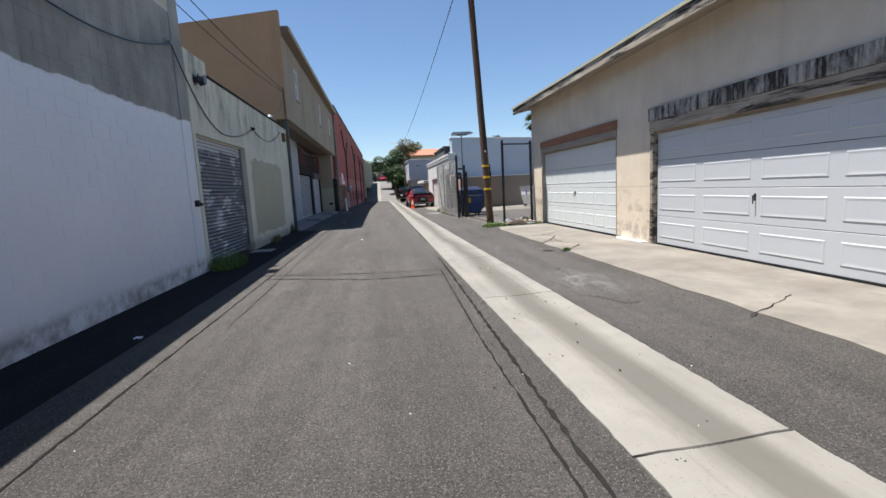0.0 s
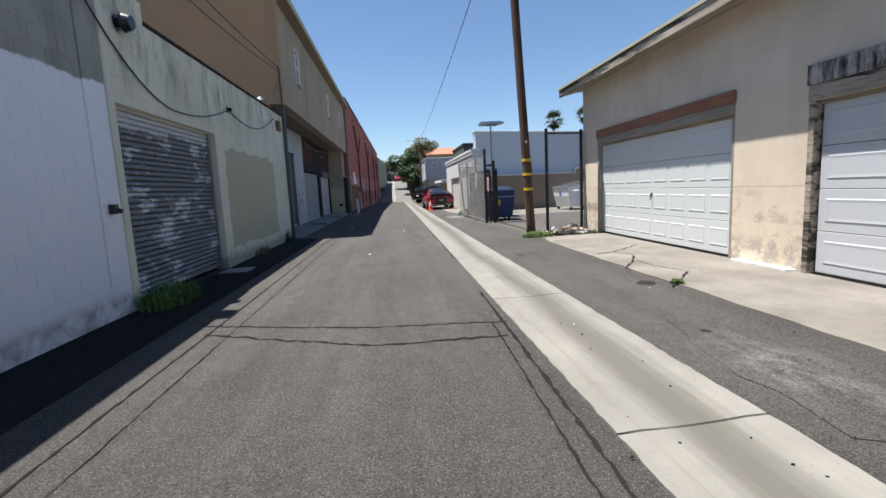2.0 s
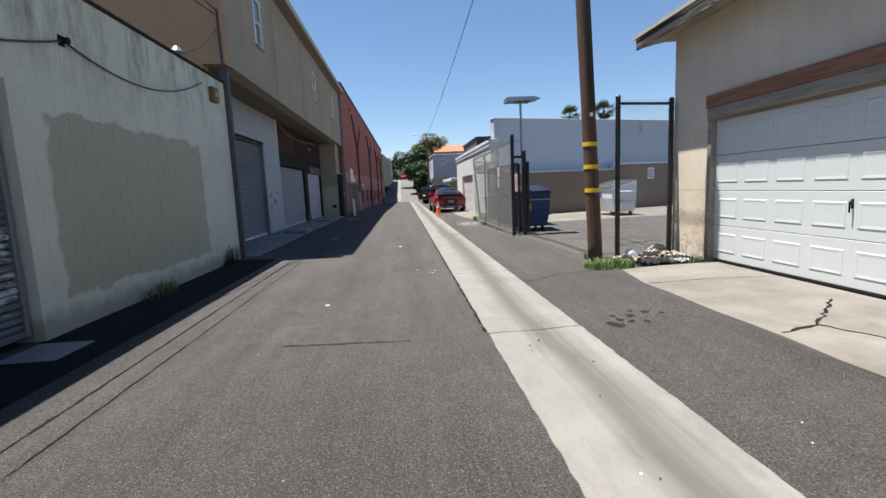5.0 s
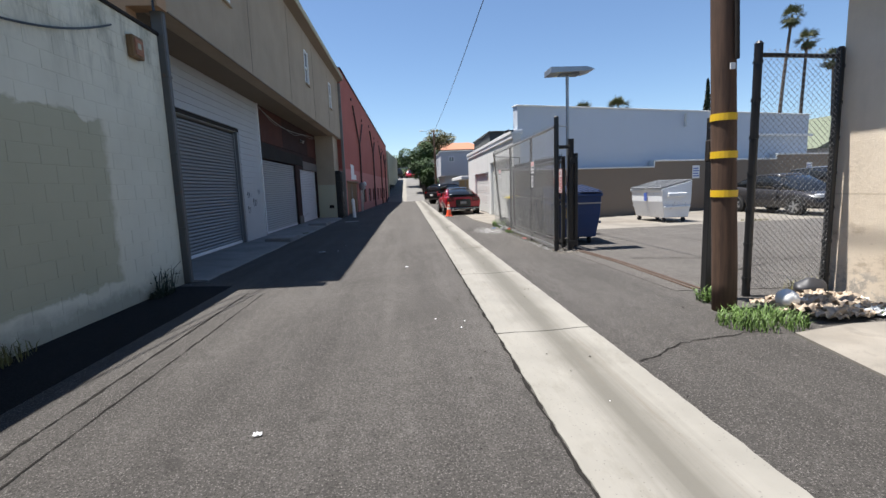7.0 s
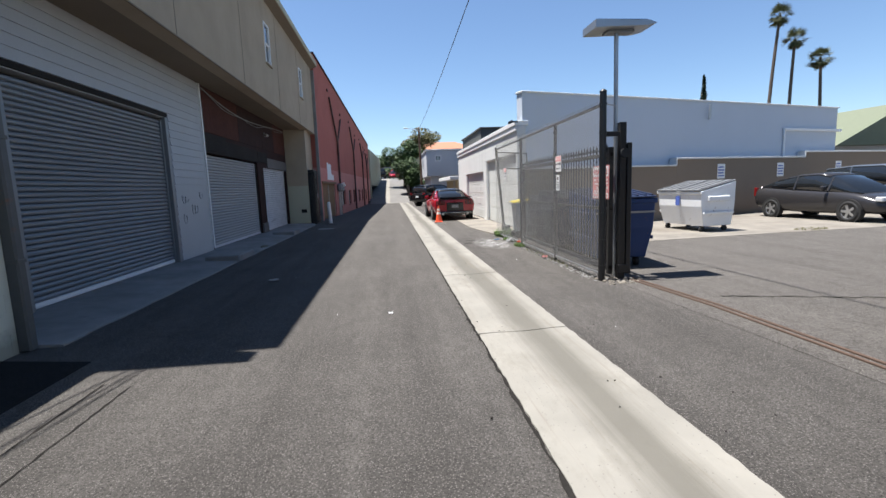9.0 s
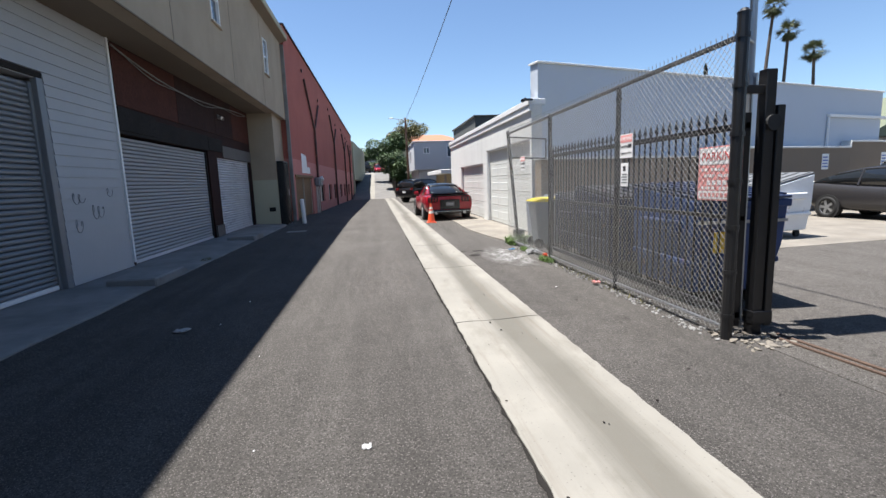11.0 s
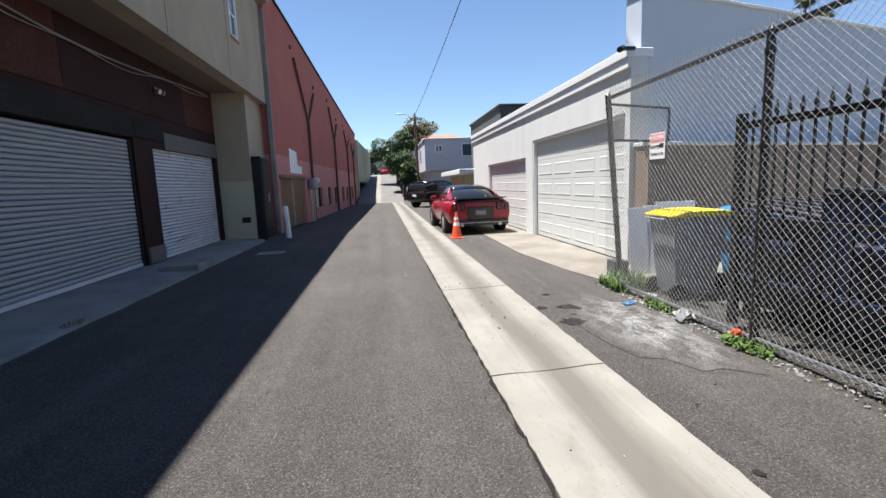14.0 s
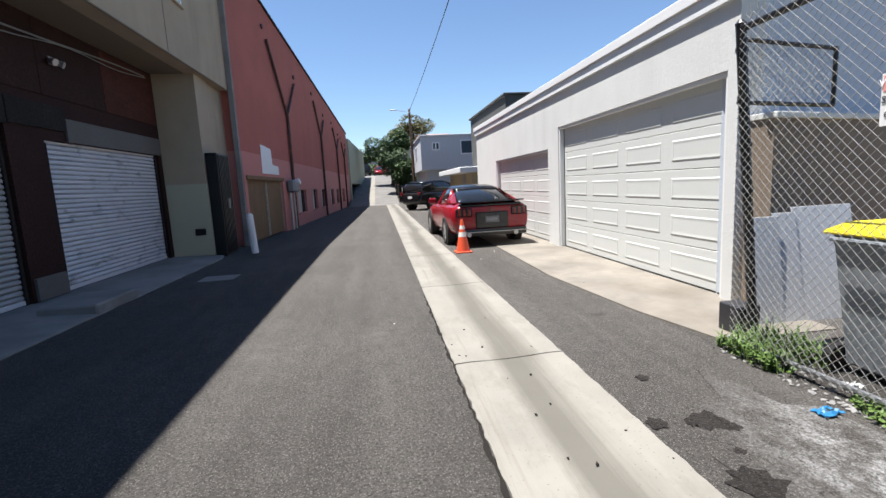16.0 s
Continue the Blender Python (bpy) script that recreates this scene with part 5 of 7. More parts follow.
box_part("symbol", (-0.0055, -0.0035, -0.04, 0.04, 0.06, 0.14), M["sign_ink"], t)
for i in range(4):
    box_part("print_bar", (-0.0055, -0.0035, -0.085, 0.085 - 0.02 * (i % 2), -0.14 + i * 0.045, -0.12 + i * 0.045), M["shut_mid"], t)
t = thing("parking_sign", "large red and white parking notice on the iron gate", "sign", (GX - 0.04, 20.72, 1.48))
t.scale = (1, 0.84, 0.95)
box_part("board", (-0.004, 0.004, -0.33, 0.33, -0.27, 0.27), M["sign_pink"], t, "faded red board")
box_part("print_band", (-0.0065, -0.0045, -0.315, 0.315, 0.09, 0.255), M["sign_white"], t)
lettering(t, "PARKING", 0.125, (0, 0.165), M["sign_red"], 1.05).location.x = -0.0085
for i, n in enumerate((11, 13, 7, 10)):
    w = 0.58 / n
    for k in range(n):
        if (k + i) % 5 != 3:
            z = 0.055 - i * 0.062
            box_part("print_bar", (-0.0065, -0.0045, -0.29 + k * w, -0.29 + (k + 0.68) * w, z - (0.045 if i == 2 else 0.03), z), M["sign_white"], t)
box_part("print_band", (-0.0065, -0.0045, -0.315, 0.315, -0.255, -0.175), M["sign_white"], t)
for k in range(9):
    box_part("print_bar", (-0.0085, -0.0068, -0.28 + k * 0.064, -0.235 + k * 0.064, -0.235, -0.195), M["sign_pink"], t)
for u, z in ((8.86, 1.72), (12.4, 1.72), (16.4, 1.75)):
    t = thing("wall_notice", "white wall notice with blue print on the low wall", "sign", (0, 0, 0), group="wall notices")
    t.matrix_world = HALL_TURN @ pose(u, -0.345, z)
    box_part("board", (-0.21, 0.21, -0.006, 0.0, -0.28, 0.28), M["sign_white"], t)
    for i in range(4):
        box_part("print_bar", (-0.17, 0.17 - 0.04 * (i % 2), -0.009, -0.0065, -0.2 + i * 0.11, -0.15 + i * 0.11), M["sign_blue"], t)


# ---- dumpsters and bins ----
def dumpster(name, at, turn, w, d, h, mat, lid, label, back_rise=0.22, open_lid=False):
    """A steel front-load dumpster: width along x, depth along y, front towards -y."""
    t = thing(name, label, "dumpster", at, turn, group="dumpsters")
    bm = bmesh.new()
    z0 = 0.16
    lo = [(-w / 2 + 0.08, -d / 2 + 0.16), (w / 2 - 0.08, -d / 2 + 0.16), (w / 2 - 0.08, d / 2 - 0.04), (-w / 2 + 0.08, d / 2 - 0.04)]
    mid = [(-w / 2 + 0.02, -d / 2 + 0.03), (w / 2 - 0.02, -d / 2 + 0.03), (w / 2 - 0.02, d / 2), (-w / 2 + 0.02, d / 2)]
    hi = [(-w / 2, -d / 2), (w / 2, -d / 2), (w / 2, d / 2), (-w / 2, d / 2)]
    rings = [[(x, y, z0) for x, y in lo], [(x, y, z0 + (h - z0) * 0.45) for x, y in mid], [(x, y, h - back_rise if y < 0 else h) for x, y in hi]]
    bm_loft(bm, rings)
    bmesh.ops.bevel(bm, geom=list(bm.edges), offset=0.012, segments=1, affect="EDGES")
    part("bin_body", bm, mat, t)
    for s in (-1, 1):
        bm = bmesh.new()
        bm_box(bm, s * w / 2 - 0.06, s * w / 2 + 0.06, -d * 0.32, d * 0.3, h * 0.62, h * 0.62 + 0.14, 0.02)
        part("fork_sleeve", bm, mat, t)
        box_part("side_rib", (s * w / 2 - 0.02, s * w / 2 + 0.025, -d * 0.42, d * 0.46, h * 0.36, h * 0.36 + 0.06), mat, t, "", 0.01)
        for y in (-d * 0.30, d * 0.36):
            bm = bmesh.new()
            x = s * (w / 2 - 0.2)
            bm_tube(bm, (x - 0.03, y, 0.075), (x + 0.03, y, 0.075), 0.075, n=14)
            bm_box(bm, x - 0.045, x + 0.045, y - 0.03, y + 0.03, 0.09, 0.17)
            part("castor", bm, M["rubber"], t)
    box_part("front_rim", (-w / 2 - 0.02, w / 2 + 0.02, -d / 2 - 0.025, -d / 2 + 0.03, h - back_rise - 0.08, h - back_rise), mat, t, "", 0.01)
    bm = bmesh.new()
    a = math.atan2(back_rise, d)
    for k in (0, 1):
        x0 = -w / 2 + 0.01 + k * w / 2
        m = Matrix.Translation((0, -d / 2 - 0.05, h - back_rise + 0.01)) @ Matrix.Rotation(a, 4, "X")
        bm2 = bmesh.new()
        bm_box(bm2, x0, x0 + w / 2 - 0.02, 0, d + 0.08, 0.0, 0.03, 0.008, m)
        for r in range(4):
            bm_box(bm2, x0 + 0.05 + r * (w / 2 - 0.14) / 3, x0 + 0.09 + r * (w / 2 - 0.14) / 3, 0.05, d, 0.03, 0.05, 0.0, m)
        part("lid", bm2, lid, t, "ribbed plastic lid")
    bm.free()
    return t


d1 = dumpster("dumpster", (4.29, 21.80, 0.006), -3, 1.04, 1.35, 1.32, M["blue_paint"], M["navy_paint"], "deep blue steel dumpster with a closed lid", 0.14)
box_part("sticker", (-0.30, -0.06, -0.655, -0.645, 0.62, 0.86), M["yellow"], d1, "faded yellow sticker")
box_part("grab_bar", (-0.5, 0.5, -0.70, -0.67, 0.94, 0.97), M["galv"], d1)
dumpster("dumpster", (4.55, 23.75, 0.006), 0, 1.5, 1.3, 1.28, M["navy_paint"], M["lid_dark"], "dark navy steel dumpster behind the iron gate", 0.14)
dumpster("dumpster", (4.6, 25.05, 0.006), 2, 1.35, 0.98, 1.15, M["navy_paint"], M["lid_dark"], "dark steel dumpster with a black lid behind the fence", 0.1)
d2 = dumpster("dumpster", (9.1, 26.3, 0.011), -84, 1.75, 1.10, 1.36, M["dumpster_white"], M["lid_grey"], "white steel dumpster with a grey ribbed lid", 0.24)
box_part("label_mark", (-0.08, 0.08, -0.572, -0.562, 0.72, 0.98), M["sign_blue"], d2, "small blue printed mark")


def wheelie_bin(at, turn, body, lid, label):
    t = thing("wheelie_bin", label, "bin", at, turn, group="wheelie bins")
    bm = bmesh.new()
    rings = []
    for z, w, y0, y1 in ((0.06, 0.22, -0.22, 0.24), (0.5, 0.25, -0.28, 0.29), (0.92, 0.285, -0.34, 0.33), (0.98, 0.30, -0.36, 0.35)):
        rings.append([(-w, y0, z), (w, y0, z), (w, y1, z), (-w, y1, z)])
    bm_loft(bm, rings)
    bmesh.ops.bevel(bm, geom=list(bm.edges), offset=0.02, segments=2, affect="EDGES")
    part("bin_body", bm, body, t)
    bm = bmesh.new()
    bm_prism(bm, [(-0.40, 0.985), (0.38, 0.985), (0.38, 1.01), (0.2, 1.06), (-0.25, 1.06), (-0.40, 1.02)], 0, -0.315, 0.315)
    bmesh.ops.bevel(bm, geom=list(bm.edges), offset=0.01, segments=1, affect="EDGES")
    part("lid", bm, lid, t, "plastic lid")
    for s in (-1, 1):
        bm = bmesh.new()
        bm_tube(bm, (s * 0.22, 0.26, 0.1), (s * 0.28, 0.26, 0.1), 0.1, n=16)
        part("wheel", bm, M["rubber"], t)
    bm = bmesh.new()
    bm_tube(bm, (-0.22, 0.41, 0.96), (0.22, 0.41, 0.96), 0.016, n=8)
    part("handle", bm, body, t)
    return t


wheelie_bin((4.06, 26.38, 0.006), 88, M["bin_grey"], M["yellow_lid"], "grey wheeled bin with a bright yellow lid")
wheelie_bin((4.92, 26.3, 0.006), 84, M["bin_blue"], M["bin_blue"], "blue wheeled bin beside the fence")
wheelie_bin((5.75, 26.5, 0.006), 85, M["lid_dark"], M["yellow_lid"], "dark wheeled bin with a yellow lid")
t = thing("metal_sheet", "grey metal sheets leaning on the low wall", "metal sheet", (4.05, 27.62, 0.0))
for x0, x1, a, z in ((0.0, 0.30, 8, 1.02), (0.27, 0.52, 10, 1.05), (0.50, 1.15, 11, 1.10)):
    bm = bmesh.new()
    bm_box(bm, x0, x1, 0, 0.012, 0.0, z, 0.003, Matrix.Rotation(radians(-a), 4, "X"))
    part("sheet", bm, M["shut_white"], t)


# ---- vehicles ----
def wheel(parent, x, y, r, wide, side):
    bm = bmesh.new()
    prof = [(r * 0.66, -wide / 2), (r * 0.93, -wide / 2), (r, -wide / 2 + 0.03), (r, wide / 2 - 0.03), (r * 0.93, wide / 2), (r * 0.66, wide / 2)]
    rings = [[(x + v, y + math.cos(a) * q, r + math.sin(a) * q) for q, v in prof] for a in [k * math.tau / 28 for k in range(28)]]
    rings.append(rings[0])
    bm_loft(bm, rings, caps=False)
    tyre = part("wheel", bm, M["rubber"], parent, "black tyre on an alloy rim", smooth=True)
    bm = bmesh.new()
    xo = x + side * (wide / 2 - 0.025)
    bm_tube(bm, (xo - side * 0.10, y, r), (xo - side * 0.06, y, r), r * 0.66, n=24)
    for k in range(5):
        a = k * math.tau / 5 + 0.3
        m = Matrix.Translation((xo, y, r)) @ Matrix.Rotation(a, 4, "X")
        bm_box(bm, -0.015, 0.015, -0.035, 0.035, 0.02, r * 0.66, 0.0, m)
    bm_tube(bm, (xo - 0.02, y, r), (xo + 0.02, y, r), r * 0.17, n=12)
    n = 28
    ring = [[(xo - side * 0.05 * q, y + math.cos(k * math.tau / n) * rr, r + math.sin(k * math.tau / n) * rr) for q, rr in ((0, r * 0.60), (-0.3, r * 0.68), (1.2, r * 0.68), (1.2, r * 0.60))] for k in range(n)]
    ring.append(ring[0])
    bm_loft(bm, ring, caps=False)
    part("rim", bm, M["rim"], tyre, "alloy rim")


def car(name, at, turn, label, body, stations, cabin, roof, wheels, paint, roof_paint=None):
    """A parked car, nose towards +y. stations: (y, half width, underside, belt); cabin: (y, half width below, above, base, top)."""
    t = thing(name, label, "car", at, turn)
    bm = bmesh.new()
    rings = []
    for y, w, lo, hi in stations:
        mid = lo + (hi - lo) * 0.55
        half = [(0, lo), (w * 0.86, lo), (w * 0.97, lo + 0.10), (w, mid), (w * 0.985, mid + (hi - mid) * 0.5), (w * 0.90, hi - 0.025), (w * 0.72, hi + 0.012), (0, hi + 0.03)]
        rings.append([(x, y, z) for x, z in half] + [(-x, y, z) for x, z in half[-2:0:-1]])
    bm_loft(bm, rings)
    sub = part("body", bm, paint, t, smooth=True)
    m = sub.modifiers.new("round", "SUBSURF")
    m.levels = m.render_levels = 1
    bm = bmesh.new()
    rings = []
    for y, wb, wt, zb, zt in cabin:
        half = [(0, zb - 0.03), (wb, zb - 0.03), (wb * 0.5 + wt * 0.5, (zb + zt) / 2), (wt, zt - 0.04), (wt * 0.8, zt), (0, zt + 0.015)]
        rings.append([(x, y, z) for x, z in half] + [(-x, y, z) for x, z in half[-2:0:-1]])
    bm_loft(bm, rings)
    g = part("cabin_glass", bm, M["car_glass"], t, "dark tinted glass", smooth=True)
    bm = bmesh.new()
    rings = []
    for y, wb, wt, zb, zt in roof:
        half = [(0, zt + 0.012), (wt * 0.8, zt + 0.003), (wt * 1.01, zt - 0.045), (wt * 1.02, zt - 0.03), (wt * 0.82, zt + 0.018), (0, zt + 0.03)]
        rings.append([(x, y, z) for x, z in half] + [(-x, y, z) for x, z in half[-2:0:-1]])
    bm_loft(bm, rings)
    part("roof", bm, roof_paint or paint, t, smooth=True)
    for k in (0.18, 0.52, 0.86):  # pillars
        i = min(len(cabin) - 2, int(k * (len(cabin) - 1)))
        y, wb, wt, zb, zt = cabin[i]
        for s in (-1, 1):
            bm = bmesh.new()
            bm_tube(bm, (s * wb * 1.005, y, zb - 0.02), (s * wt * 1.0, y, zt - 0.035), 0.032, 0.026, 8)
            part("pillar", bm, paint, t)
    wr, ww, wx, ys = wheels
    for y in ys:
        for s in (-1, 1):
            bm = bmesh.new()
            bm_tube(bm, (s * (wx - 0.16), y, wr + 0.01), (s * (wx + 0.012), y, wr + 0.01), wr + 0.055, n=26)
            part("wheel_arch", bm, M["rubber"], t)
            wheel(t, s * (wx - ww / 2 + 0.03), y, wr, ww, s)
    for s in (-1, 1):
        bm = bmesh.new()
        y, wb = cabin[-2][0], cabin[-2][1]
        bm_box(bm, min(s * (wb + 0.08), s * (wb + 0.28)), max(s * (wb + 0.08), s * (wb + 0.28)), y - 0.05, y + 0.06, cabin[-2][3] + 0.0, cabin[-2][3] + 0.15, 0.03)
        part("mirror", bm, paint, t)
    return t


coupe = car("coupe", (3.08, 36.5, 0.0), 1.5, "red two-door coupe with a black tail and spoiler", None,
            [(-2.37, 0.80, 0.42, 0.88), (-2.33, 0.88, 0.34, 0.97), (-2.2, 0.915, 0.27, 1.0), (-1.75, 0.94, 0.23, 1.0), (-1.3, 0.95, 0.22, 1.0), (-0.7, 0.925, 0.20, 0.97), (0.1, 0.91, 0.19, 0.94), (0.9, 0.92, 0.20, 0.94), (1.6, 0.93, 0.22, 0.90), (2.1, 0.88, 0.24, 0.80), (2.38, 0.70, 0.30, 0.64)],
            [(-1.78, 0.66, 0.62, 1.0, 1.03), (-1.25, 0.72, 0.60, 1.0, 1.22), (-0.7, 0.76, 0.58, 0.97, 1.36), (-0.1, 0.78, 0.57, 0.96, 1.40), (0.4, 0.78, 0.56, 0.95, 1.34), (1.2, 0.74, 0.70, 0.94, 0.97)],
            [(-0.95, 0.77, 0.585, 1.0, 1.30), (-0.7, 0.77, 0.58, 1.0, 1.362), (-0.1, 0.78, 0.57, 0.99, 1.40), (0.4, 0.78, 0.56, 0.98, 1.342)],
            (0.345, 0.26, 0.92, (-1.36, 1.36)), M["car_red"], M["car_black"])
box_part("tail_panel", (-0.38, 0.38, -2.395, -2.33, 0.43, 0.80), M["car_black"], coupe, "black centre panel of the tail", 0.02)
box_part("boot_lid", (-0.66, 0.66, -2.28, -1.76, 1.012, 1.035), M["car_black"], coupe, "black boot lid", 0.008)
bm = bmesh.new()
bm_prism(bm, [(-2.40, 0.27), (-2.42, 0.33), (-2.40, 0.42), (-2.25, 0.42), (-2.2, 0.27)], 0, -0.80, 0.80)
part("rear_bumper", bm, M["car_black"], coupe, "black lower bumper")
box_part("bumper_strip", (-0.80, 0.80, -2.428, -2.40, 0.345, 0.36), M["rim"], coupe, "thin bright strip")
bm = bmesh.new()
bm_prism(bm, [(-2.40, 1.03), (-2.39, 1.06), (-2.1, 1.045), (-2.1, 1.025)], 0, -0.76, 0.76)
part("spoiler", bm, M["car_black"], coupe, "black spoiler")
for s in (-1, 1):
    # red sail panel between the rear side window and the tail
    bm = bmesh.new()
    bm_loft(bm, [[(s * 0.80, -1.95, 0.99), (s * 0.70, -1.85, 1.01), (s * 0.70, -1.85, 1.03), (s * 0.80, -1.95, 1.01)],
                 [(s * 0.80, -1.25, 0.98), (s * 0.635, -1.15, 1.24), (s * 0.615, -1.15, 1.26), (s * 0.82, -1.25, 1.0)],
                 [(s * 0.80, -0.85, 0.97), (s * 0.615, -0.75, 1.33), (s * 0.60, -0.75, 1.35), (s * 0.82, -0.85, 0.99)]])
    part("sail_panel", bm, M["car_red"], coupe, smooth=True)
    box_part("tail_lamp_housing", (s * 0.645 - 0.19, s * 0.645 + 0.19, -2.392, -2.30, 0.71, 0.90), M["car_black"], coupe, "black lamp housing", 0.02)
    for k in range(3):
        x = s * (0.53 + k * 0.115)
        box_part("tail_light", (x - 0.033, x + 0.033, -2.402, -2.30, 0.73, 0.885), M["tail_red"], coupe, "upright red tail lamp bar", 0.01)
    bm = bmesh.new()
    bm_tube(bm, (s * 0.55, -2.43, 0.30), (s * 0.55, -2.25, 0.30), 0.05, n=14)
    part("exhaust", bm, M["rim"], coupe)
box_part("licence_plate", (-0.16, 0.16, -2.412, -2.395, 0.56, 0.71), M["lid_grey"], coupe, "dark licence plate with pale characters", 0.004)
for k in range(6):
    box_part("plate_mark", (-0.125 + k * 0.043, -0.10 + k * 0.043, -2.415, -2.412, 0.60, 0.67), M["shut_light"], coupe)
box_part("boot_edge", (-0.70, 0.70, -2.385, -2.27, 0.925, 0.99), M["car_black"], coupe, "black upper edge of the boot", 0.02)
bm = bmesh.new()
bm_tube(bm, (0, -2.415, 0.85), (0, -2.36, 0.85), 0.045, n=14)
part("badge", bm, M["tail_red"], coupe, "round red badge")

SUV = ([(-2.3, 0.80, 0.45, 0.95), (-2.25, 0.90, 0.35, 1.05), (-1.6, 0.95, 0.30, 1.10), (0.0, 0.94, 0.28, 1.06), (1.0, 0.94, 0.28, 1.06), (1.8, 0.92, 0.30, 1.0), (2.2, 0.84, 0.32, 0.86), (2.35, 0.7, 0.38, 0.7)],
       [(-2.15, 0.80, 0.70, 1.08, 1.42), (-1.9, 0.82, 0.66, 1.08, 1.66), (-1.0, 0.83, 0.66, 1.08, 1.72), (0.0, 0.83, 0.65, 1.06, 1.72), (0.6, 0.82, 0.62, 1.05, 1.60), (1.25, 0.78, 0.74, 1.05, 1.08)],
       [(-2.0, 0.82, 0.66, 1.08, 1.64), (-1.0, 0.83, 0.66, 1.08, 1.72), (0.0, 0.83, 0.65, 1.06, 1.72), (0.5, 0.82, 0.62, 1.05, 1.625)],
       (0.37, 0.25, 0.94, (-1.35, 1.4)))
suv = car("suv", (4.2, 53.0, 0.0), -50, "black sport utility car parked along the alley", None, *SUV, M["car_black"])
for s in (-1, 1):
    box_part("tail_light", (s * 0.75 - 0.09, s * 0.75 + 0.09, -2.33, -2.2, 0.92, 1.08), M["tail_red"], suv, "", 0.02)
box_part("licence_plate", (-0.16, 0.16, -2.335, -2.3, 0.72, 0.86), M["white"], suv)

HATCH = ([(-2.24, 0.72, 0.42, 0.92), (-2.16, 0.82, 0.32, 1.04), (-1.6, 0.88, 0.24, 1.03), (-0.6, 0.88, 0.20, 0.98), (0.4, 0.88, 0.20, 0.94), (1.2, 0.88, 0.22, 0.92), (1.8, 0.85, 0.24, 0.80), (2.2, 0.70, 0.26, 0.62), (2.28, 0.55, 0.32, 0.52)],
         [(-2.0, 0.66, 0.62, 1.03, 1.10), (-1.4, 0.72, 0.60, 1.02, 1.30), (-0.6, 0.76, 0.58, 0.98, 1.45), (0.1, 0.77, 0.58, 0.95, 1.48), (0.6, 0.77, 0.57, 0.94, 1.38), (1.55, 0.70, 0.66, 0.88, 0.9)],
         [(-1.4, 0.72, 0.60, 1.02, 1.30), (-0.6, 0.76, 0.58, 0.98, 1.45), (0.1, 0.77, 0.58, 0.95, 1.48), (0.5, 0.77, 0.575, 0.945, 1.40)],
         (0.315, 0.20, 0.87, (-1.34, 1.36)))
hatch = car("hatchback", (14.8, 27.6, 0.011), 183, "dark grey five-door hatchback parked by the low wall", None, *HATCH, M["car_grey"])
for s in (-1, 1):
    box_part("headlight", (s * 0.66 - 0.11, s * 0.66 + 0.11, 1.98, 2.2, 0.62, 0.76), M["head_glass"], hatch, "", 0.03)
    box_part("tail_light", (s * 0.72 - 0.05, s * 0.72 + 0.05, -2.24, -2.1, 0.72, 1.04), M["tail_red"], hatch, "", 0.02)
box_part("licence_plate", (-0.16, 0.16, 2.27, 2.29, 0.42, 0.56), M["white"], hatch)
suv2 = car("suv", (18.0, 28.2, 0.011), 184, "grey sport utility car parked in the lot", None, *SUV, M["car_silver"])
for s in (-1, 1):
    box_part("headlight", (s * 0.7 - 0.12, s * 0.7 + 0.12, 2.1, 2.28, 0.78, 0.92), M["head_glass"], suv2, "", 0.03)
# cars on the hill far up the alley
far_a = car("suv", (-1.4, 92.5, rise(92.5)), 4, "dark car crossing at the top of the hill", None, *SUV, M["car_black"])
far_b = car("hatchback", (1.0, 95.0, rise(95.0)), 182, "red car far up the hill", None, *HATCH, M["car_red"])

# traffic cone
t = thing("traffic_cone", "orange traffic cone with pale bands behind the car", "cone", (2.34, 33.55, 0))
box_part("base", (-0.17, 0.17, -0.17, 0.17, 0, 0.035), M["cone"], t, "", 0.01)
for z0, z1, m, nm in ((0.035, 0.34, "cone", "cone_body"), (0.341, 0.44, "reflect", "band"), (0.441, 0.50, "cone", "cone_body"), (0.501, 0.58, "reflect", "band"), (0.581, 0.71, "cone", "cone_body")):
    bm = bmesh.new()
    r = lambda z: 0.125 * (1 - z / 0.71) + 0.025
    bm_tube(bm, (0, 0, z0), (0, 0, z1), r(z0), r(z1), 20)
    part(nm, bm, M[m], t)


# ---- buildings beyond ----
def house_window(parent, x, y, z, w, h, axis="y"):
    """A framed window on a wall facing -y (axis y) or -x (axis x)."""
    fr = bmesh.new()
    gl = bmesh.new()
    for a0, a1, b0, b1 in ((0, 0.07, 0, h), (w - 0.07, w, 0, h), (0.07, w - 0.07, 0, 0.07), (0.07, w - 0.07, h - 0.07, h), (w / 2 - 0.03, w / 2 + 0.03, 0.07, h - 0.07)):
        if axis == "y":
            bm_box(fr, x + a0, x + a1, y - 0.05, y + 0.02, z + b0, z + b1)
        else:
            bm_box(fr, x - 0.05, x + 0.02, y + a0, y + a1, z + b0, z + b1)
    if axis == "y":
        bm_box(gl, x + 0.07, x + w - 0.07, y - 0.02, y + 0.01, z + 0.07, z + h - 0.07)
    else:
        bm_box(gl, x - 0.02, x + 0.01, y + 0.07, y + w - 0.07, z + 0.07, z + h - 0.07)
    win = part("window", fr, M["white"], parent)
    part("pane", gl, M["glass_sky"], win)


house = thing("grey_house", "grey two-storey stucco house with a flat roof", "house", (0, 0, 0))
box_part("upper_wall", (3.75, 11.0, 57.0, 66.0, 2.55, 4.85), M["house_grey"], house)
box_part("lower_wall", (4.15, 11.0, 57.6, 66.0, 0, 2.55), M["house_grey"], house)
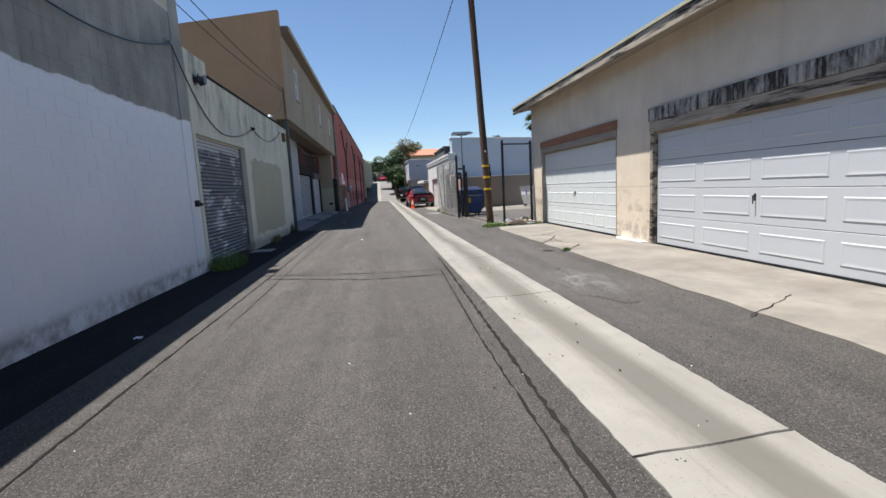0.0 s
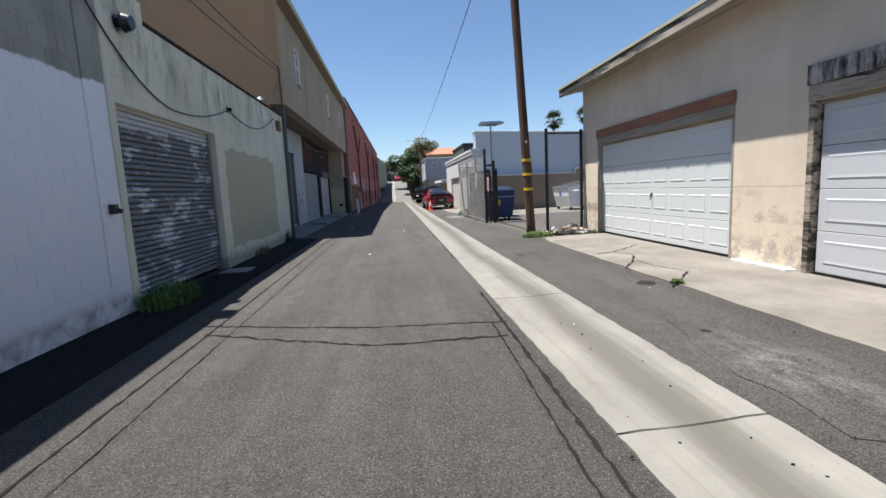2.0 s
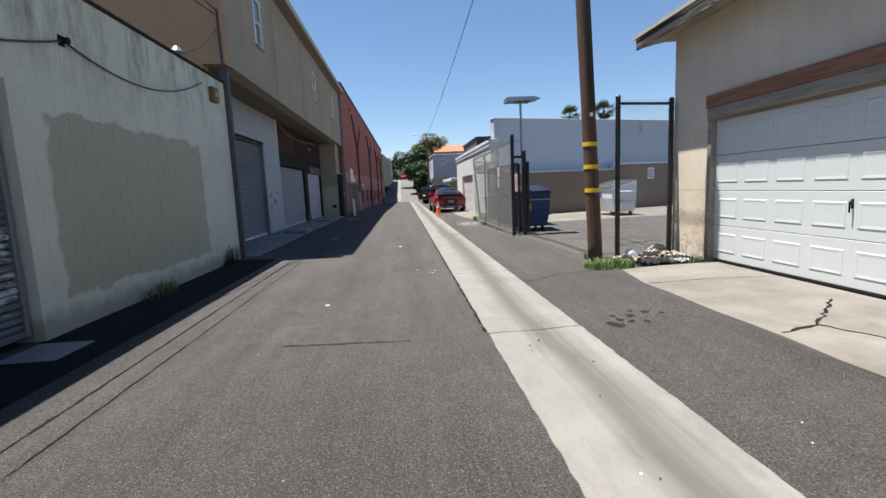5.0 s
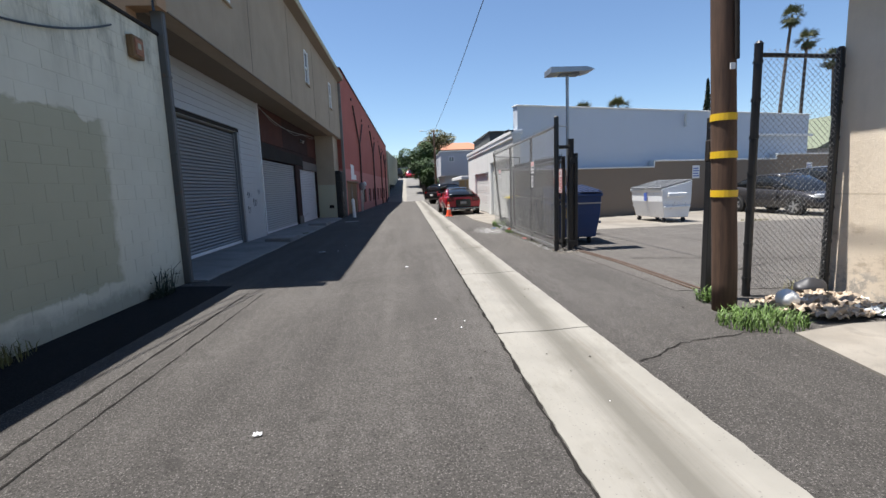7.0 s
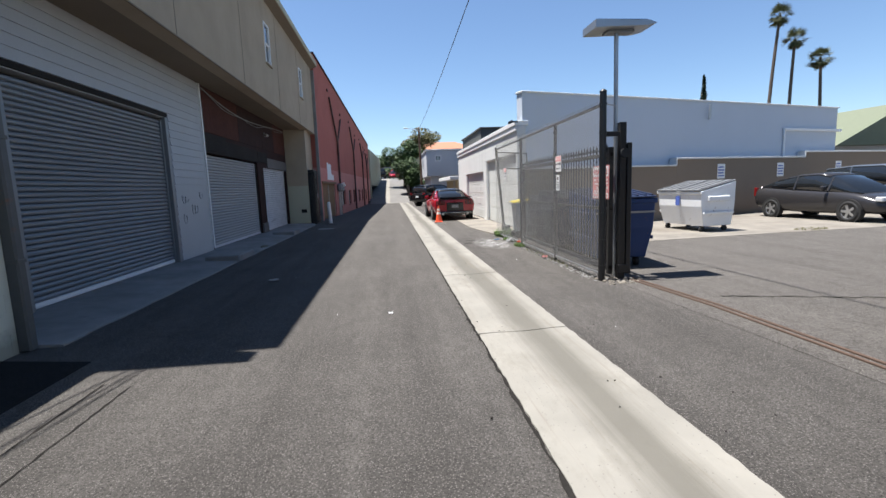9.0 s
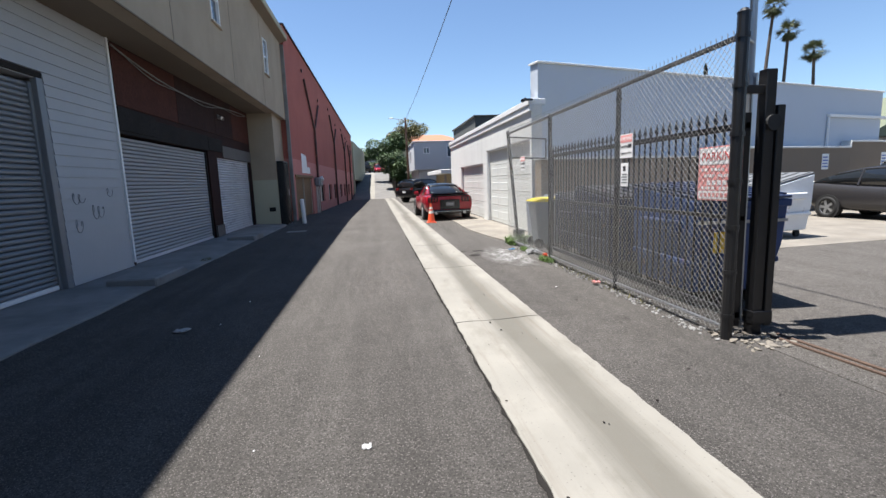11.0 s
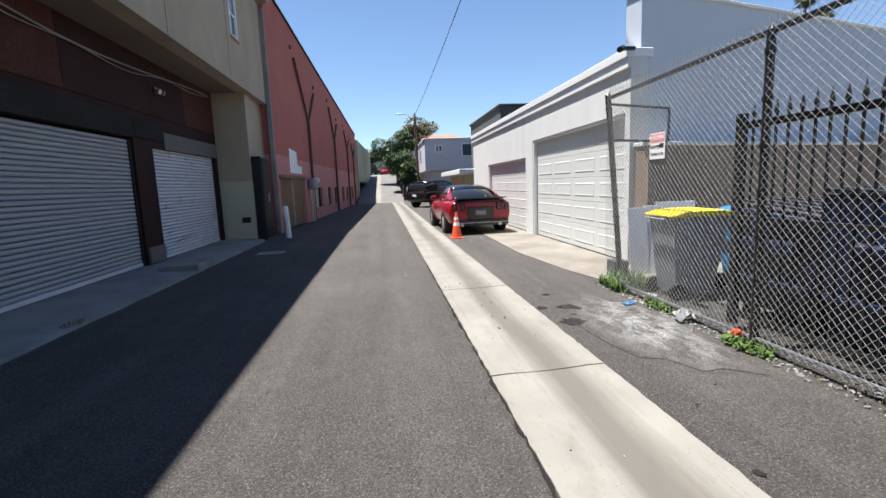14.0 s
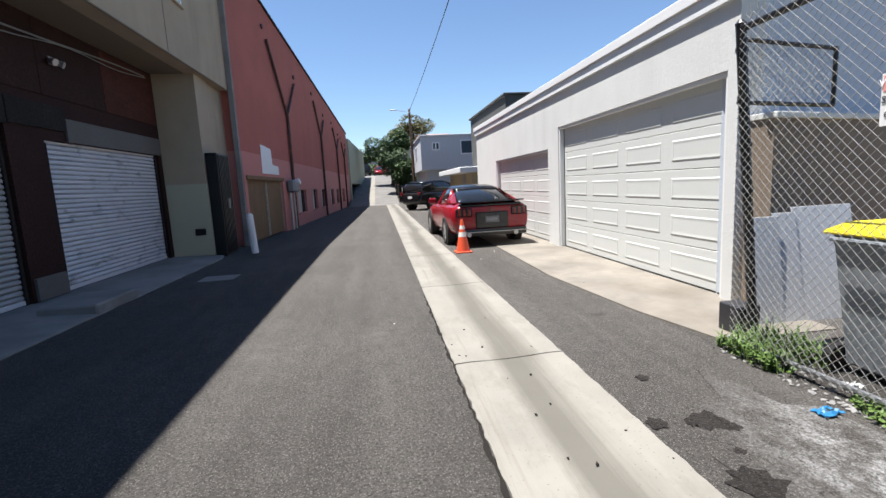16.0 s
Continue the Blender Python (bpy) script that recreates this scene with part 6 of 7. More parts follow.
box_part("roof", (3.65, 11.1, 56.9, 66.1, 4.85, 4.98), M["house_grey"], house, "", 0.02)
house_window(house, 4.55, 56.99, 3.9, 0.55, 0.55)
house_window(house, 6.6, 56.99, 3.55, 1.9, 1.0)
house_window(house, 3.74, 60.5, 3.5, 1.0, 0.9, "x")
tan_house = thing("tile_roof_house", "pale house with an orange tile roof behind the trees", "house", (0, 0, 0))
box_part("wall", (4.8, 16.6, 103.0, 113.0, 2.5, 8.6), M["house_cream"], tan_house)
bm = bmesh.new()
rows = [[(4.2, 102.4), (17.2, 102.4), (17.2, 113.6), (4.2, 113.6)], [(8.0, 106.5), (13.4, 106.5), (13.4, 109.5), (8.0, 109.5)]]
bm_loft(bm, [[(x, y, 8.6) for x, y in rows[0]], [(x, y, 8.72) for x, y in rows[0]], [(x, y, 10.35) for x, y in rows[1]]])
part("roof", bm, M["tile_roof"], tan_house, "orange clay tile roof")
house_window(tan_house, 6.2, 102.99, 6.2, 1.2, 1.4)
house_window(tan_house, 9.6, 102.99, 6.2, 1.6, 1.4)
shed = thing("garden_office", "low cream building with a white flat roof", "building", (0, 0, 0))
box_part("wall", (4.9, 8.5, 45.0, 51.5, 0, 1.95), M["house_cream"], shed)
box_part("roof", (4.3, 8.7, 44.6, 51.9, 1.95, 2.2), M["white"], shed, "thick white flat roof", 0.02)
box_part("door", (4.88, 4.9, 46.4, 47.3, 0.02, 1.9), M["shut_light"], shed)
house_window(shed, 5.6, 44.99, 0.8, 1.1, 0.8)
dark = thing("dark_block", "dark grey box-shaped upper storey behind the garages", "building", (0, 0, 0))
box_part("wall", (6.4, 11.5, 44.2, 52.0, 2.21, 5.2), M["house_dark"], dark)
box_part("roof", (6.3, 11.6, 44.1, 52.1, 5.2, 5.3), M["house_dark"], dark, "", 0.02)
green = thing("green_roof_house", "pale bungalow with a grey-green shingle roof", "house", (0, 0, 0))
box_part("wall", (25.8, 40, 38.0, 48.0, 0, 3.0), M["house_grey"], green, "pale wall")
bm = bmesh.new()
bm_prism(bm, [(25.2, 3.0), (40.6, 3.0), (35, 5.4), (29.8, 5.4)], 1, 37.4, 48.6)
part("roof", bm, M["roof_green"], green, "shingle roof")
house_window(green, 28.0, 37.99, 1.2, 1.4, 1.1)
house_window(green, 33.0, 37.99, 1.2, 1.4, 1.1)
t = thing("roof_vents", "small vents and a solar lamp mast on the hall roof", "vent", (7.4, 30.6, 4.1))
for x in (0.0, 5.2):
    bm = bmesh.new()
    bm_tube(bm, (x, 0, -0.4), (x, 0, 0.16), 0.05, n=8)
    part("vent_pipe", bm, M["galv"], t)
bm = bmesh.new()
bm_tube(bm, (13.0, -0.05, 2.27), (13.0, -0.05, 3.36), 0.045, n=8)
bm_box(bm, 12.95, 16.9, -0.12, -0.006, 3.34, 3.45, 0.01)
by_hall(solid("wall_pipe", bm, M["white"], "white drain pipe along the hall wall", "pipe"))
t = thing("security_camera", "small dark camera on the garage corner", "camera", (4.30, 28.3, 3.45))
box_part("arm", (-0.08, 0.12, -0.03, 0.03, -0.02, 0.03), M["black"], t)
bm = bmesh.new()
bm_tube(bm, (-0.18, -0.1, -0.04), (-0.06, 0.02, 0.02), 0.045, n=12)
part("camera_body", bm, M["black"], t)
bm = bmesh.new()
for i in range(10):
    bm_box(bm, 2.3, 2.42, 64 + i * 2.3, 64.1 + i * 2.3, rise(64 + i * 2.3) - 0.1, rise(64 + i * 2.3) + 1.5)
bm_prism(bm, [(63.8, 0.4), (87, 2.4), (87, 3.5), (63.8, 1.5)], 0, 2.34, 2.38)
solid("hill_fence", bm, M["darkboard"], "dark board fence climbing beside the hill", "fence")


# ---- trees and plants ----
def leaf_cloud(bm, centre, radii, count, size, rnd, droop=0.0):
    """Many small two-faced leaves in an uneven clump."""
    for _ in range(count):
        while True:
            p = Vector((rnd.uniform(-1, 1), rnd.uniform(-1, 1), rnd.uniform(-1, 1)))
            if 0.35 < p.length < 1.0:
                break
        p = p.normalized() * (p.length ** 0.4) * rnd.uniform(0.75, 1.08)
        c = Vector(centre) + Vector((p.x * radii[0], p.y * radii[1], p.z * radii[2]))
        s = size * rnd.uniform(0.6, 1.4)
        u = Vector((rnd.uniform(-1, 1), rnd.uniform(-1, 1), rnd.uniform(-0.6, 0.6) - droop)).normalized()
        v = u.cross(Vector((rnd.uniform(-1, 1), rnd.uniform(-1, 1), 1))).normalized()
        q = [bm.verts.new(c + u * a * s + v * b * s * 0.55) for a, b in ((-1, 0), (0, -1), (1, 0), (0, 1))]
        bm.faces.new(q)


def tree(at, height, crowns, label, seed, mat="leaf_tree", size=0.22, count=900):
    rnd = random.Random(seed)
    t = thing("tree", label, "tree", at)
    bm = bmesh.new()
    bm_tube(bm, (0, 0, -0.2), (0.15, 0.1, height * 0.5), 0.22, 0.14, 10)
    for cx, cy, cz, *_ in crowns:
        bm_tube(bm, (0.12, 0.08, height * 0.42), (cx * 0.7, cy * 0.7, cz), 0.10, 0.03, 8)
    part("trunk", bm, M["bark"], t)
    bm = bmesh.new()
    for cx, cy, cz, rx, ry, rz in crowns:
        for _ in range(7):
            o = Vector((rnd.uniform(-1, 1) * rx * 0.6, rnd.uniform(-1, 1) * ry * 0.6, rnd.uniform(-1, 1) * rz * 0.6))
            leaf_cloud(bm, (cx + o.x, cy + o.y, cz + o.z), (rx * 0.55, ry * 0.55, rz * 0.5), count // 7, size, rnd)
    part("crown", bm, M[mat], t, "dense uneven green crown")
    return t


tree((2.6, 69.5, rise(69.5)), 4.0, [(-0.5, 0, 2.9, 1.5, 1.5, 1.5), (0.6, -0.6, 1.6, 1.2, 1.2, 1.3)], "leafy green tree overhanging the alley", 1, count=5200, size=0.10)
tree((2.2, 76.0, rise(76)), 5.0, [(-1.1, 0, 4.1, 2.1, 2.0, 1.7), (0.8, 0.4, 4.6, 1.7, 1.7, 1.5)], "broad green tree beside the hill", 2, count=6000, size=0.115)
tree((5.5, 82.0, rise(82)), 7.0, [(0, 0, 6.2, 2.6, 2.4, 1.7), (-1.6, 0.5, 5.2, 1.8, 1.8, 1.4)], "tall thin-leaved tree behind the roof", 3, "leaf_dry", count=4200, size=0.12)
tree((-1.5, 104.0, rise(104)), 5.0, [(0, 0, 3.4, 3.0, 2.5, 1.6), (-4, 1, 3.2, 2.8, 2.5, 1.5)], "far green trees beyond the hill", 4, count=1500, size=0.25)
tree((9.0, 108.0, rise(108)), 5.0, [(0, 0, 3.4, 3.0, 2.5, 1.6), (-4, 1, 3.2, 2.8, 2.5, 1.5)], "far green trees beyond the hill", 6, count=1500, size=0.25)
tree((-4.0, 100.0, rise(100)), 3.0, [(0, 0, 1.4, 3.2, 1.5, 1.3), (5.0, 0.5, 1.2, 3.0, 1.5, 1.1), (9.5, 0, 1.6, 3.0, 1.6, 1.4)], "low green hedge at the top of the hill", 7, count=2600, size=0.2)
far_house = thing("far_house", "pale far house at the top of the hill", "house", (0, 112, rise(112)))
box_part("wall", (-9, 12, 0, 8, -0.5, 3.2), M["house_grey"], far_house)
bm = bmesh.new()
bm_prism(bm, [(-9.5, 3.2), (12.5, 3.2), (8, 4.6), (-5, 4.6)], 1, -0.4, 8.4)
part("roof", bm, M["house_dark"], far_house)
tree((15.5, 62.0, 0), 7.0, [(0, 0, 7.0, 1.5, 1.5, 0.9)], "round-topped tree showing over the hall roof", 5, "leaf_palm", count=1400, size=0.2)


def palm(at, height, seed, lean=0.0):
    rnd = random.Random(seed)
    t = thing("palm_tree", "tall thin fan palm with a ragged crown", "palm", at, group="palms")
    bm = bmesh.new()
    n = 10
    pts = [(lean * (i / n) ** 2, 0, height * i / n) for i in range(n + 1)]
    for i, (a, b) in enumerate(zip(pts, pts[1:])):
        bm_tube(bm, a, b, 0.34 - 0.012 * i, 0.33 - 0.012 * i, 9, False)
    part("trunk", bm, M["bark"], t)
    bm = bmesh.new()
    top = Vector(pts[-1])
    for k in range(74):
        a = rnd.uniform(0, math.tau)
        el = rnd.uniform(-1.35, 1.35)
        d = Vector((math.cos(a) * math.cos(el), math.sin(a) * math.cos(el), math.sin(el)))
        ln = rnd.uniform(1.6, 2.4) if el > -0.5 else rnd.uniform(1.2, 1.8)
        side = d.cross(Vector((0, 0, 1))).normalized()
        up = side.cross(d)
        hub = top + d * ln * 0.5
        for j in range(9):
            b = (j - 4) / 4 * 1.15
            tip = hub + (d * math.cos(b) + side * math.sin(b)) * ln * 0.62 - Vector((0, 0, 0.18 * ln * abs(b) + 0.15))
            w = (side * math.cos(b) - d * math.sin(b)) * 0.075
            v = [bm.verts.new(p) for p in (hub - w * 0.4, (hub + tip) / 2 - w, tip, (hub + tip) / 2 + w)]
            bm.faces.new(v)
        v = [bm.verts.new(p) for p in (top + side * 0.03, top - side * 0.03, hub)]
        bm.faces.new(v)
    part("crown", bm, M["leaf_palm"], t, "ragged fan leaves")


palm((66.5, 90, 0), 28.5, 1, 1.5)
palm((71.5, 91, 0), 25.0, 2, 0.5)
palm((77.0, 90, 0), 21.5, 3, -0.8)
palm((30.9, 90, 0), 13.2, 4)
palm((37.2, 90, 0), 14.0, 5)
rnd = random.Random(12)
t = thing("cypress", "slim dark pointed cypress beyond the hall", "tree", (33.2, 60, 0))
bm = bmesh.new()
bm_tube(bm, (0, 0, 0), (0, 0, 6), 0.2, 0.1, 8)
part("trunk", bm, M["bark"], t)
bm = bmesh.new()
for i in range(14):
    f = i / 13
    leaf_cloud(bm, (0, 0, 1.5 + f * 9.6), (1.0 * (1 - f) + 0.1,) * 2 + (0.9,), 160, 0.2, rnd, -1.0)
part("crown", bm, M["leaf_cypress"], t)


def weeds(at, spread, count, tall, seed, label, mat="leaf_grass", broad=False):
    """A tuft of bent blades, with leaves where broad."""
    rnd = random.Random(seed)
    bm = bmesh.new()
    for _ in range(count):
        a, r = rnd.uniform(0, math.tau), math.sqrt(rnd.random())
        b = Vector((at[0] + math.cos(a) * r * spread[0], at[1] + math.sin(a) * r * spread[1], at[2]))
        h = tall * rnd.uniform(0.4, 1.0) * (1.15 - 0.5 * r)
        d = Vector((rnd.uniform(-1, 1), rnd.uniform(-1, 1), 0)).normalized()
        s = d.cross(Vector((0, 0, 1))) * rnd.uniform(0.003, 0.006)
        p1, p2 = b + Vector((0, 0, h * 0.6)) + d * h * 0.2, b + Vector((0, 0, h * 0.85)) + d * h * 0.65
        v = [bm.verts.new(p) for p in (b - s, b + s, p1 + s, p1 - s, p2)]
        bm.faces.new(v[:4])
        bm.faces.new((v[3], v[2], v[4]))
        if broad and rnd.random() < 0.8:
            for _ in range(4):
                c = b.lerp(p1, rnd.uniform(0.3, 1.0))
                u = Vector((rnd.uniform(-1, 1), rnd.uniform(-1, 1), rnd.uniform(-0.2, 0.6))).normalized() * rnd.uniform(0.02, 0.045)
                w = u.cross(Vector((0, 0, 1))).normalized() * 0.014
                bm.faces.new([bm.verts.new(q) for q in (c, c + u * 0.5 + w, c + u, c + u * 0.5 - w)])
    return tagged(new("weeds", mesh_of("weeds", bm, M[mat])), label, "weeds", kind="stuff")


weeds((3.75, 14.95, 0), (0.42, 0.32), 520, 0.24, 1, "green grass tuft at the foot of the pole")
weeds((3.80, 15.85, 0), (0.12, 0.14), 60, 0.30, 2, "leafy weed beside the keypad post", broad=True)
weeds((5.25, 14.95, 0.02), (0.35, 0.14), 160, 0.12, 3, "low green weeds before the garage corner")
weeds((5.2, 16.05, 0), (0.3, 0.12), 90, 0.25, 4, "dry weeds below the chain-link panel", "leaf_dry")
weeds((5.81, 12.99, 0.018), (0.10, 0.22), 170, 0.17, 5, "small weed in a driveway crack", broad=True)
weeds((3.65, 8.66, 0.018), (0.05, 0.10), 90, 0.07, 20, "yellow-green weed in a driveway crack", broad=True)
weeds((-3.18, 9.75, 0), (0.30, 0.62), 900, 0.42, 6, "thick grass at the end of the white wall")
weeds((-3.33, 14.9, 0), (0.12, 0.5), 170, 0.30, 7, "thin weeds at the foot of the cream wall", "leaf_dry")
weeds((-3.32, 17.85, 0), (0.10, 0.22), 40, 0.75, 8, "tall spindly weed by the cream wall corner", "leaf_cypress", broad=True)
weeds((-3.33, 17.7, 0), (0.12, 0.3), 80, 0.2, 9, "leafy weeds by the cream wall corner", "leaf_cypress", broad=True)
weeds((3.40, 24.6, 0), (0.12, 0.25), 140, 0.16, 10, "small green weed below the fence", broad=True)
weeds((3.42, 26.95, 0), (0.10, 0.35), 130, 0.34, 11, "leafy weeds at the fence corner", broad=True)
weeds((3.72, 27.0, 0), (0.2, 0.35), 150, 0.36, 12, "leafy weeds behind the fence", broad=True)
weeds((3.45, 25.9, 0), (0.12, 0.35), 130, 0.15, 13, "low weeds under the fence", broad=True)
weeds((3.42, 23.0, 0), (0.08, 1.8), 160, 0.08, 14, "sparse dry grass under the fence", "leaf_dry")
weeds((11.5, 24.9, 0.01), (0.5, 0.25), 140, 0.12, 15, "low weeds in the lot", "leaf_dry")
weeds((-3.22, 26.9, 0.035), (0.10, 0.2), 60, 0.06, 16, "bits of weed on the kerb", "leaf_dry")
weeds((4.25, 40.0, 0.0), (0.15, 0.8), 160, 0.3, 17, "weeds beyond the garages", broad=True)


# ---- litter, rubble, cracks, stains ----
def scatter(name, label, n, area, size, mat, seed, flat=0.5, z=0.0, category="litter"):
    rnd = random.Random(seed)
    bm = bmesh.new()
    for _ in range(n):
        x, y = rnd.uniform(area[0], area[1]), rnd.uniform(area[2], area[3])
        s = size * rnd.uniform(0.4, 1.3)
        m = Matrix.Translation((x, y, z + s * flat * 0.35)) @ Euler((rnd.uniform(-0.4, 0.4), rnd.uniform(-0.4, 0.4), rnd.uniform(0, 6.3))).to_matrix().to_4x4() @ Matrix.Diagonal((s, s * rnd.uniform(0.5, 1.0), s * flat, 1))
        got = bmesh.ops.create_icosphere(bm, subdivisions=1, radius=0.5, matrix=m)["verts"]
        for v in got:
            v.co += Vector((rnd.uniform(-1, 1), rnd.uniform(-1, 1), rnd.uniform(-1, 1))) * s * 0.10
    return tagged(new(name, mesh_of(name, bm, M[mat])), label, category, kind="stuff")


scatter("rubble", "crumbled concrete and grit along the fence foot", 620, (3.30, 3.60, 20.3, 27.2), 0.038, "kerb", 1, 0.5)
scatter("rubble", "small stones and grit by the gate end", 90, (3.4, 3.95, 20.0, 20.5), 0.06, "concrete", 2, 0.35)
scatter("gravel", "scattered pale chips on the asphalt", 46, (-2.0, 3.4, -2, 40), 0.018, "paper_white", 3, 0.5, 0.003)
scatter("gravel", "dark grit on the gutter and asphalt", 260, (0.6, 3.4, 0, 32), 0.020, "darkboard", 4, 0.5, 0.012)


def crumpled(at, size, mat, seed, label, flat=0.5, name="paper_scrap"):
    """A crumpled scrap: a bent, torn sheet."""
    rnd = random.Random(seed)
    bm = bmesh.new()
    n = 6
    g = [[bm.verts.new((at[0] + (i / n - 0.5) * size + rnd.uniform(-1, 1) * size * 0.06, at[1] + (j / n - 0.5) * size * 0.75 + rnd.uniform(-1, 1) * size * 0.06, at[2] + 0.006 + rnd.random() * size * flat)) for j in range(n + 1)] for i in range(n + 1)]
    for i in range(n):
        for j in range(n):
            if rnd.random() > 0.12:
                bm.faces.new((g[i][j], g[i + 1][j], g[i + 1][j + 1], g[i][j + 1]))
    ob = solid(name, bm, M[mat], label, "litter")
    m = ob.modifiers.new("thick", "SOLIDIFY")
    m.thickness = 0.004
    return ob


rr = random.Random(21)
for i in range(72):
    a, r = rr.uniform(0, math.tau), math.sqrt(rr.random())
    x, y = 4.72 + math.cos(a) * r * 0.62, 15.28 + math.sin(a) * r * 0.42
    crumpled((x, y, 0.02 + (1 - r) * 0.12 * rr.random()), rr.uniform(0.10, 0.24), "paper" if i % 6 else "paper_white", 30 + i, "crumpled tan waste paper in a heap by the pole", 0.35)
bm = bmesh.new()
bmesh.ops.create_icosphere(bm, subdivisions=3, radius=0.10, matrix=Matrix.Translation((4.30, 15.28, 0.14)))
for v in bm.verts:
    v.co += noise.noise_vector(v.co * 9) * 0.03
solid("plastic_bag", bm, M["sign_white"], "stuffed pale plastic bag on the paper heap", "bag", smooth=True)
bm = bmesh.new()
bmesh.ops.create_icosphere(bm, subdivisions=3, radius=0.15, matrix=Matrix.Translation((5.0, 15.75, 0.12)) @ Matrix.Diagonal((1.3, 0.7, 0.7, 1)))
for v in bm.verts:
    v.co += noise.noise_vector(v.co * 8) * 0.04
solid("rubbish_bag", bm, M["lid_dark"], "dark rubbish bag under the chain-link panel", "bag", smooth=True)
crumpled((0.27, 19.21, 0.0), 0.05, "paper_white", 80, "white crumpled paper on the asphalt", 0.3)
crumpled((-1.74, 21.82, 0.0), 0.15, "shut_light", 81, "grey paper scrap in the shade", 0.15)
crumpled((3.18, 26.13, 0.0), 0.13, "bin_blue", 83, "scrap of blue plastic on the asphalt", 0.2)
crumpled((3.38, 25.4, 0.02), 0.22, "shut_light", 84, "clear plastic wrapper by the fence", 0.45)
crumpled((3.34, 22.6, 0.02), 0.09, "sign_pink", 85, "red wrapper at the fence foot", 0.5)
crumpled((3.42, 24.75, 0.06), 0.09, "cone", 86, "orange wrapper caught at the fence post", 0.7)
crumpled((3.61, 26.35, 0.02), 0.10, "paper_white", 87, "white scrap by the fence", 0.3)
crumpled((-0.62, 13.48, 0.0), 0.05, "paper_white", 88, "white scrap on the asphalt", 0.3)
crumpled((-2.6, 4.9, 0.0), 0.07, "paper_white", 90, "white scrap in the shade", 0.3)
sheet("plaster_strip", ragged((5.37, 8.86), (5.33, 9.95), 12, 0.035, 5) + [(5.40, 9.95), (5.495, 9.9), (5.495, 8.8)], 0.045, 0.027, M["white"], "broken white plaster strip at the garage foot", "rubble")


def ribbon(name, pts, width, mat, label, z, seed, wob=0.02, category="crack", kind="structure"):
    """A thin uneven strip laid on the ground along points."""
    rnd = random.Random(seed)
    z += seed * 0.00006
    path = []
    for a, b in zip(pts, pts[1:]):
        n = max(2, int((Vector(b) - Vector(a)).length / 0.07))
        for i in range(n):
            f = i / n
            path.append(Vector((a[0] + (b[0] - a[0]) * f + rnd.uniform(-wob, wob), a[1] + (b[1] - a[1]) * f + rnd.uniform(-wob, wob))))
    path.append(Vector(pts[-1]))
    bm = bmesh.new()
    prev = None
    for i, p in enumerate(path):
        d = (path[min(i + 1, len(path) - 1)] - path[max(i - 1, 0)]).normalized()
        s = Vector((-d.y, d.x)) * width * rnd.uniform(0.15, 0.8)
        cur = [bm.verts.new((p.x + s.x, p.y + s.y, z)), bm.verts.new((p.x - s.x, p.y - s.y, z))]
        if prev:
            bm.faces.new((prev[0], prev[1], cur[1], cur[0]))
        prev = cur
    return solid(name, bm, M[mat], label, category, kind=kind)


ribbon("asphalt_crack", [(-2.2, 8.3), (-0.4, 7.76), (1.1, 7.6)], 0.03, "tar", "tarred crack across the asphalt", 0.005, 1, 0.022)
ribbon("asphalt_crack", [(-2.05, 7.95), (-0.27, 7.16), (1.0, 7.16)], 0.036, "tar", "tarred crack across the asphalt", 0.005, 2, 0.022)
ribbon("asphalt_crack", [(1.08, 9.0), (1.02, 6.0), (0.92, 2.0), (0.85, -4)], 0.028, "tar", "tarred seam along the gutter", 0.005, 3, 0.008)
ribbon("asphalt_crack", [(0.94, 7.6), (0.82, 4.0), (0.78, 0.0)], 0.016, "tar", "thin crack beside the gutter", 0.005, 4, 0.006)
ribbon("asphalt_crack", [(1.145, 30), (1.145, 12)], 0.026, "tar", "dark seam along the gutter edge", 0.0055, 5, 0.012)
ribbon("asphalt_crack", [(-2.02, -4), (-2.0, 8), (-2.05, 17.6)], 0.02, "tar", "long seam in the asphalt near the wall", 0.005, 6, 0.006)
ribbon("asphalt_crack", [(-1.75, 5), (-1.78, 12), (-1.8, 17.6)], 0.012, "tar", "long seam in the asphalt near the wall", 0.005, 7, 0.006)
ribbon("asphalt_crack", [(2.15, 14.2), (2.7, 14.55), (3.6, 14.75)], 0.014, "tar", "crack towards the driveway corner", 0.005, 8)
ribbon("asphalt_crack", [(-0.8, 12.0), (0.4, 11.9)], 0.03, "asphalt_seam", "dark scrape on the asphalt", 0.005, 9, 0.01)
ribbon("asphalt_crack", [(4.4, 19.0), (7.0, 18.2), (12, 17.2)], 0.03, "tar", "crack across the parking lot", 0.0105, 10, 0.03)
ribbon("asphalt_crack", [(5.0, 17.3), (9.0, 19.2), (12, 19.6)], 0.025, "tar", "crack across the parking lot", 0.0105, 11, 0.03)
ribbon("driveway_crack", [(3.69, 11.36), (4.16, 11.49), (5.05, 12.26)], 0.03, "tar", "dark crack in the driveway concrete", 0.0215, 12)
ribbon("driveway_crack", [(4.16, 11.49), (4.36, 11.08), (3.95, 10.37), (3.58, 9.87)], 0.03, "tar", "dark crack in the driveway concrete", 0.0215, 13)
ribbon("driveway_crack", [(4.07, 10.54), (4.05, 9.88), (4.15, 9.61), (4.19, 9.3)], 0.016, "tar", "dark crack in the driveway concrete", 0.0215, 14)
ribbon("driveway_crack", [(4.19, 9.3), (3.93, 8.96), (3.47, 8.48)], 0.03, "tar", "dark crack in the driveway concrete", 0.0215, 15)
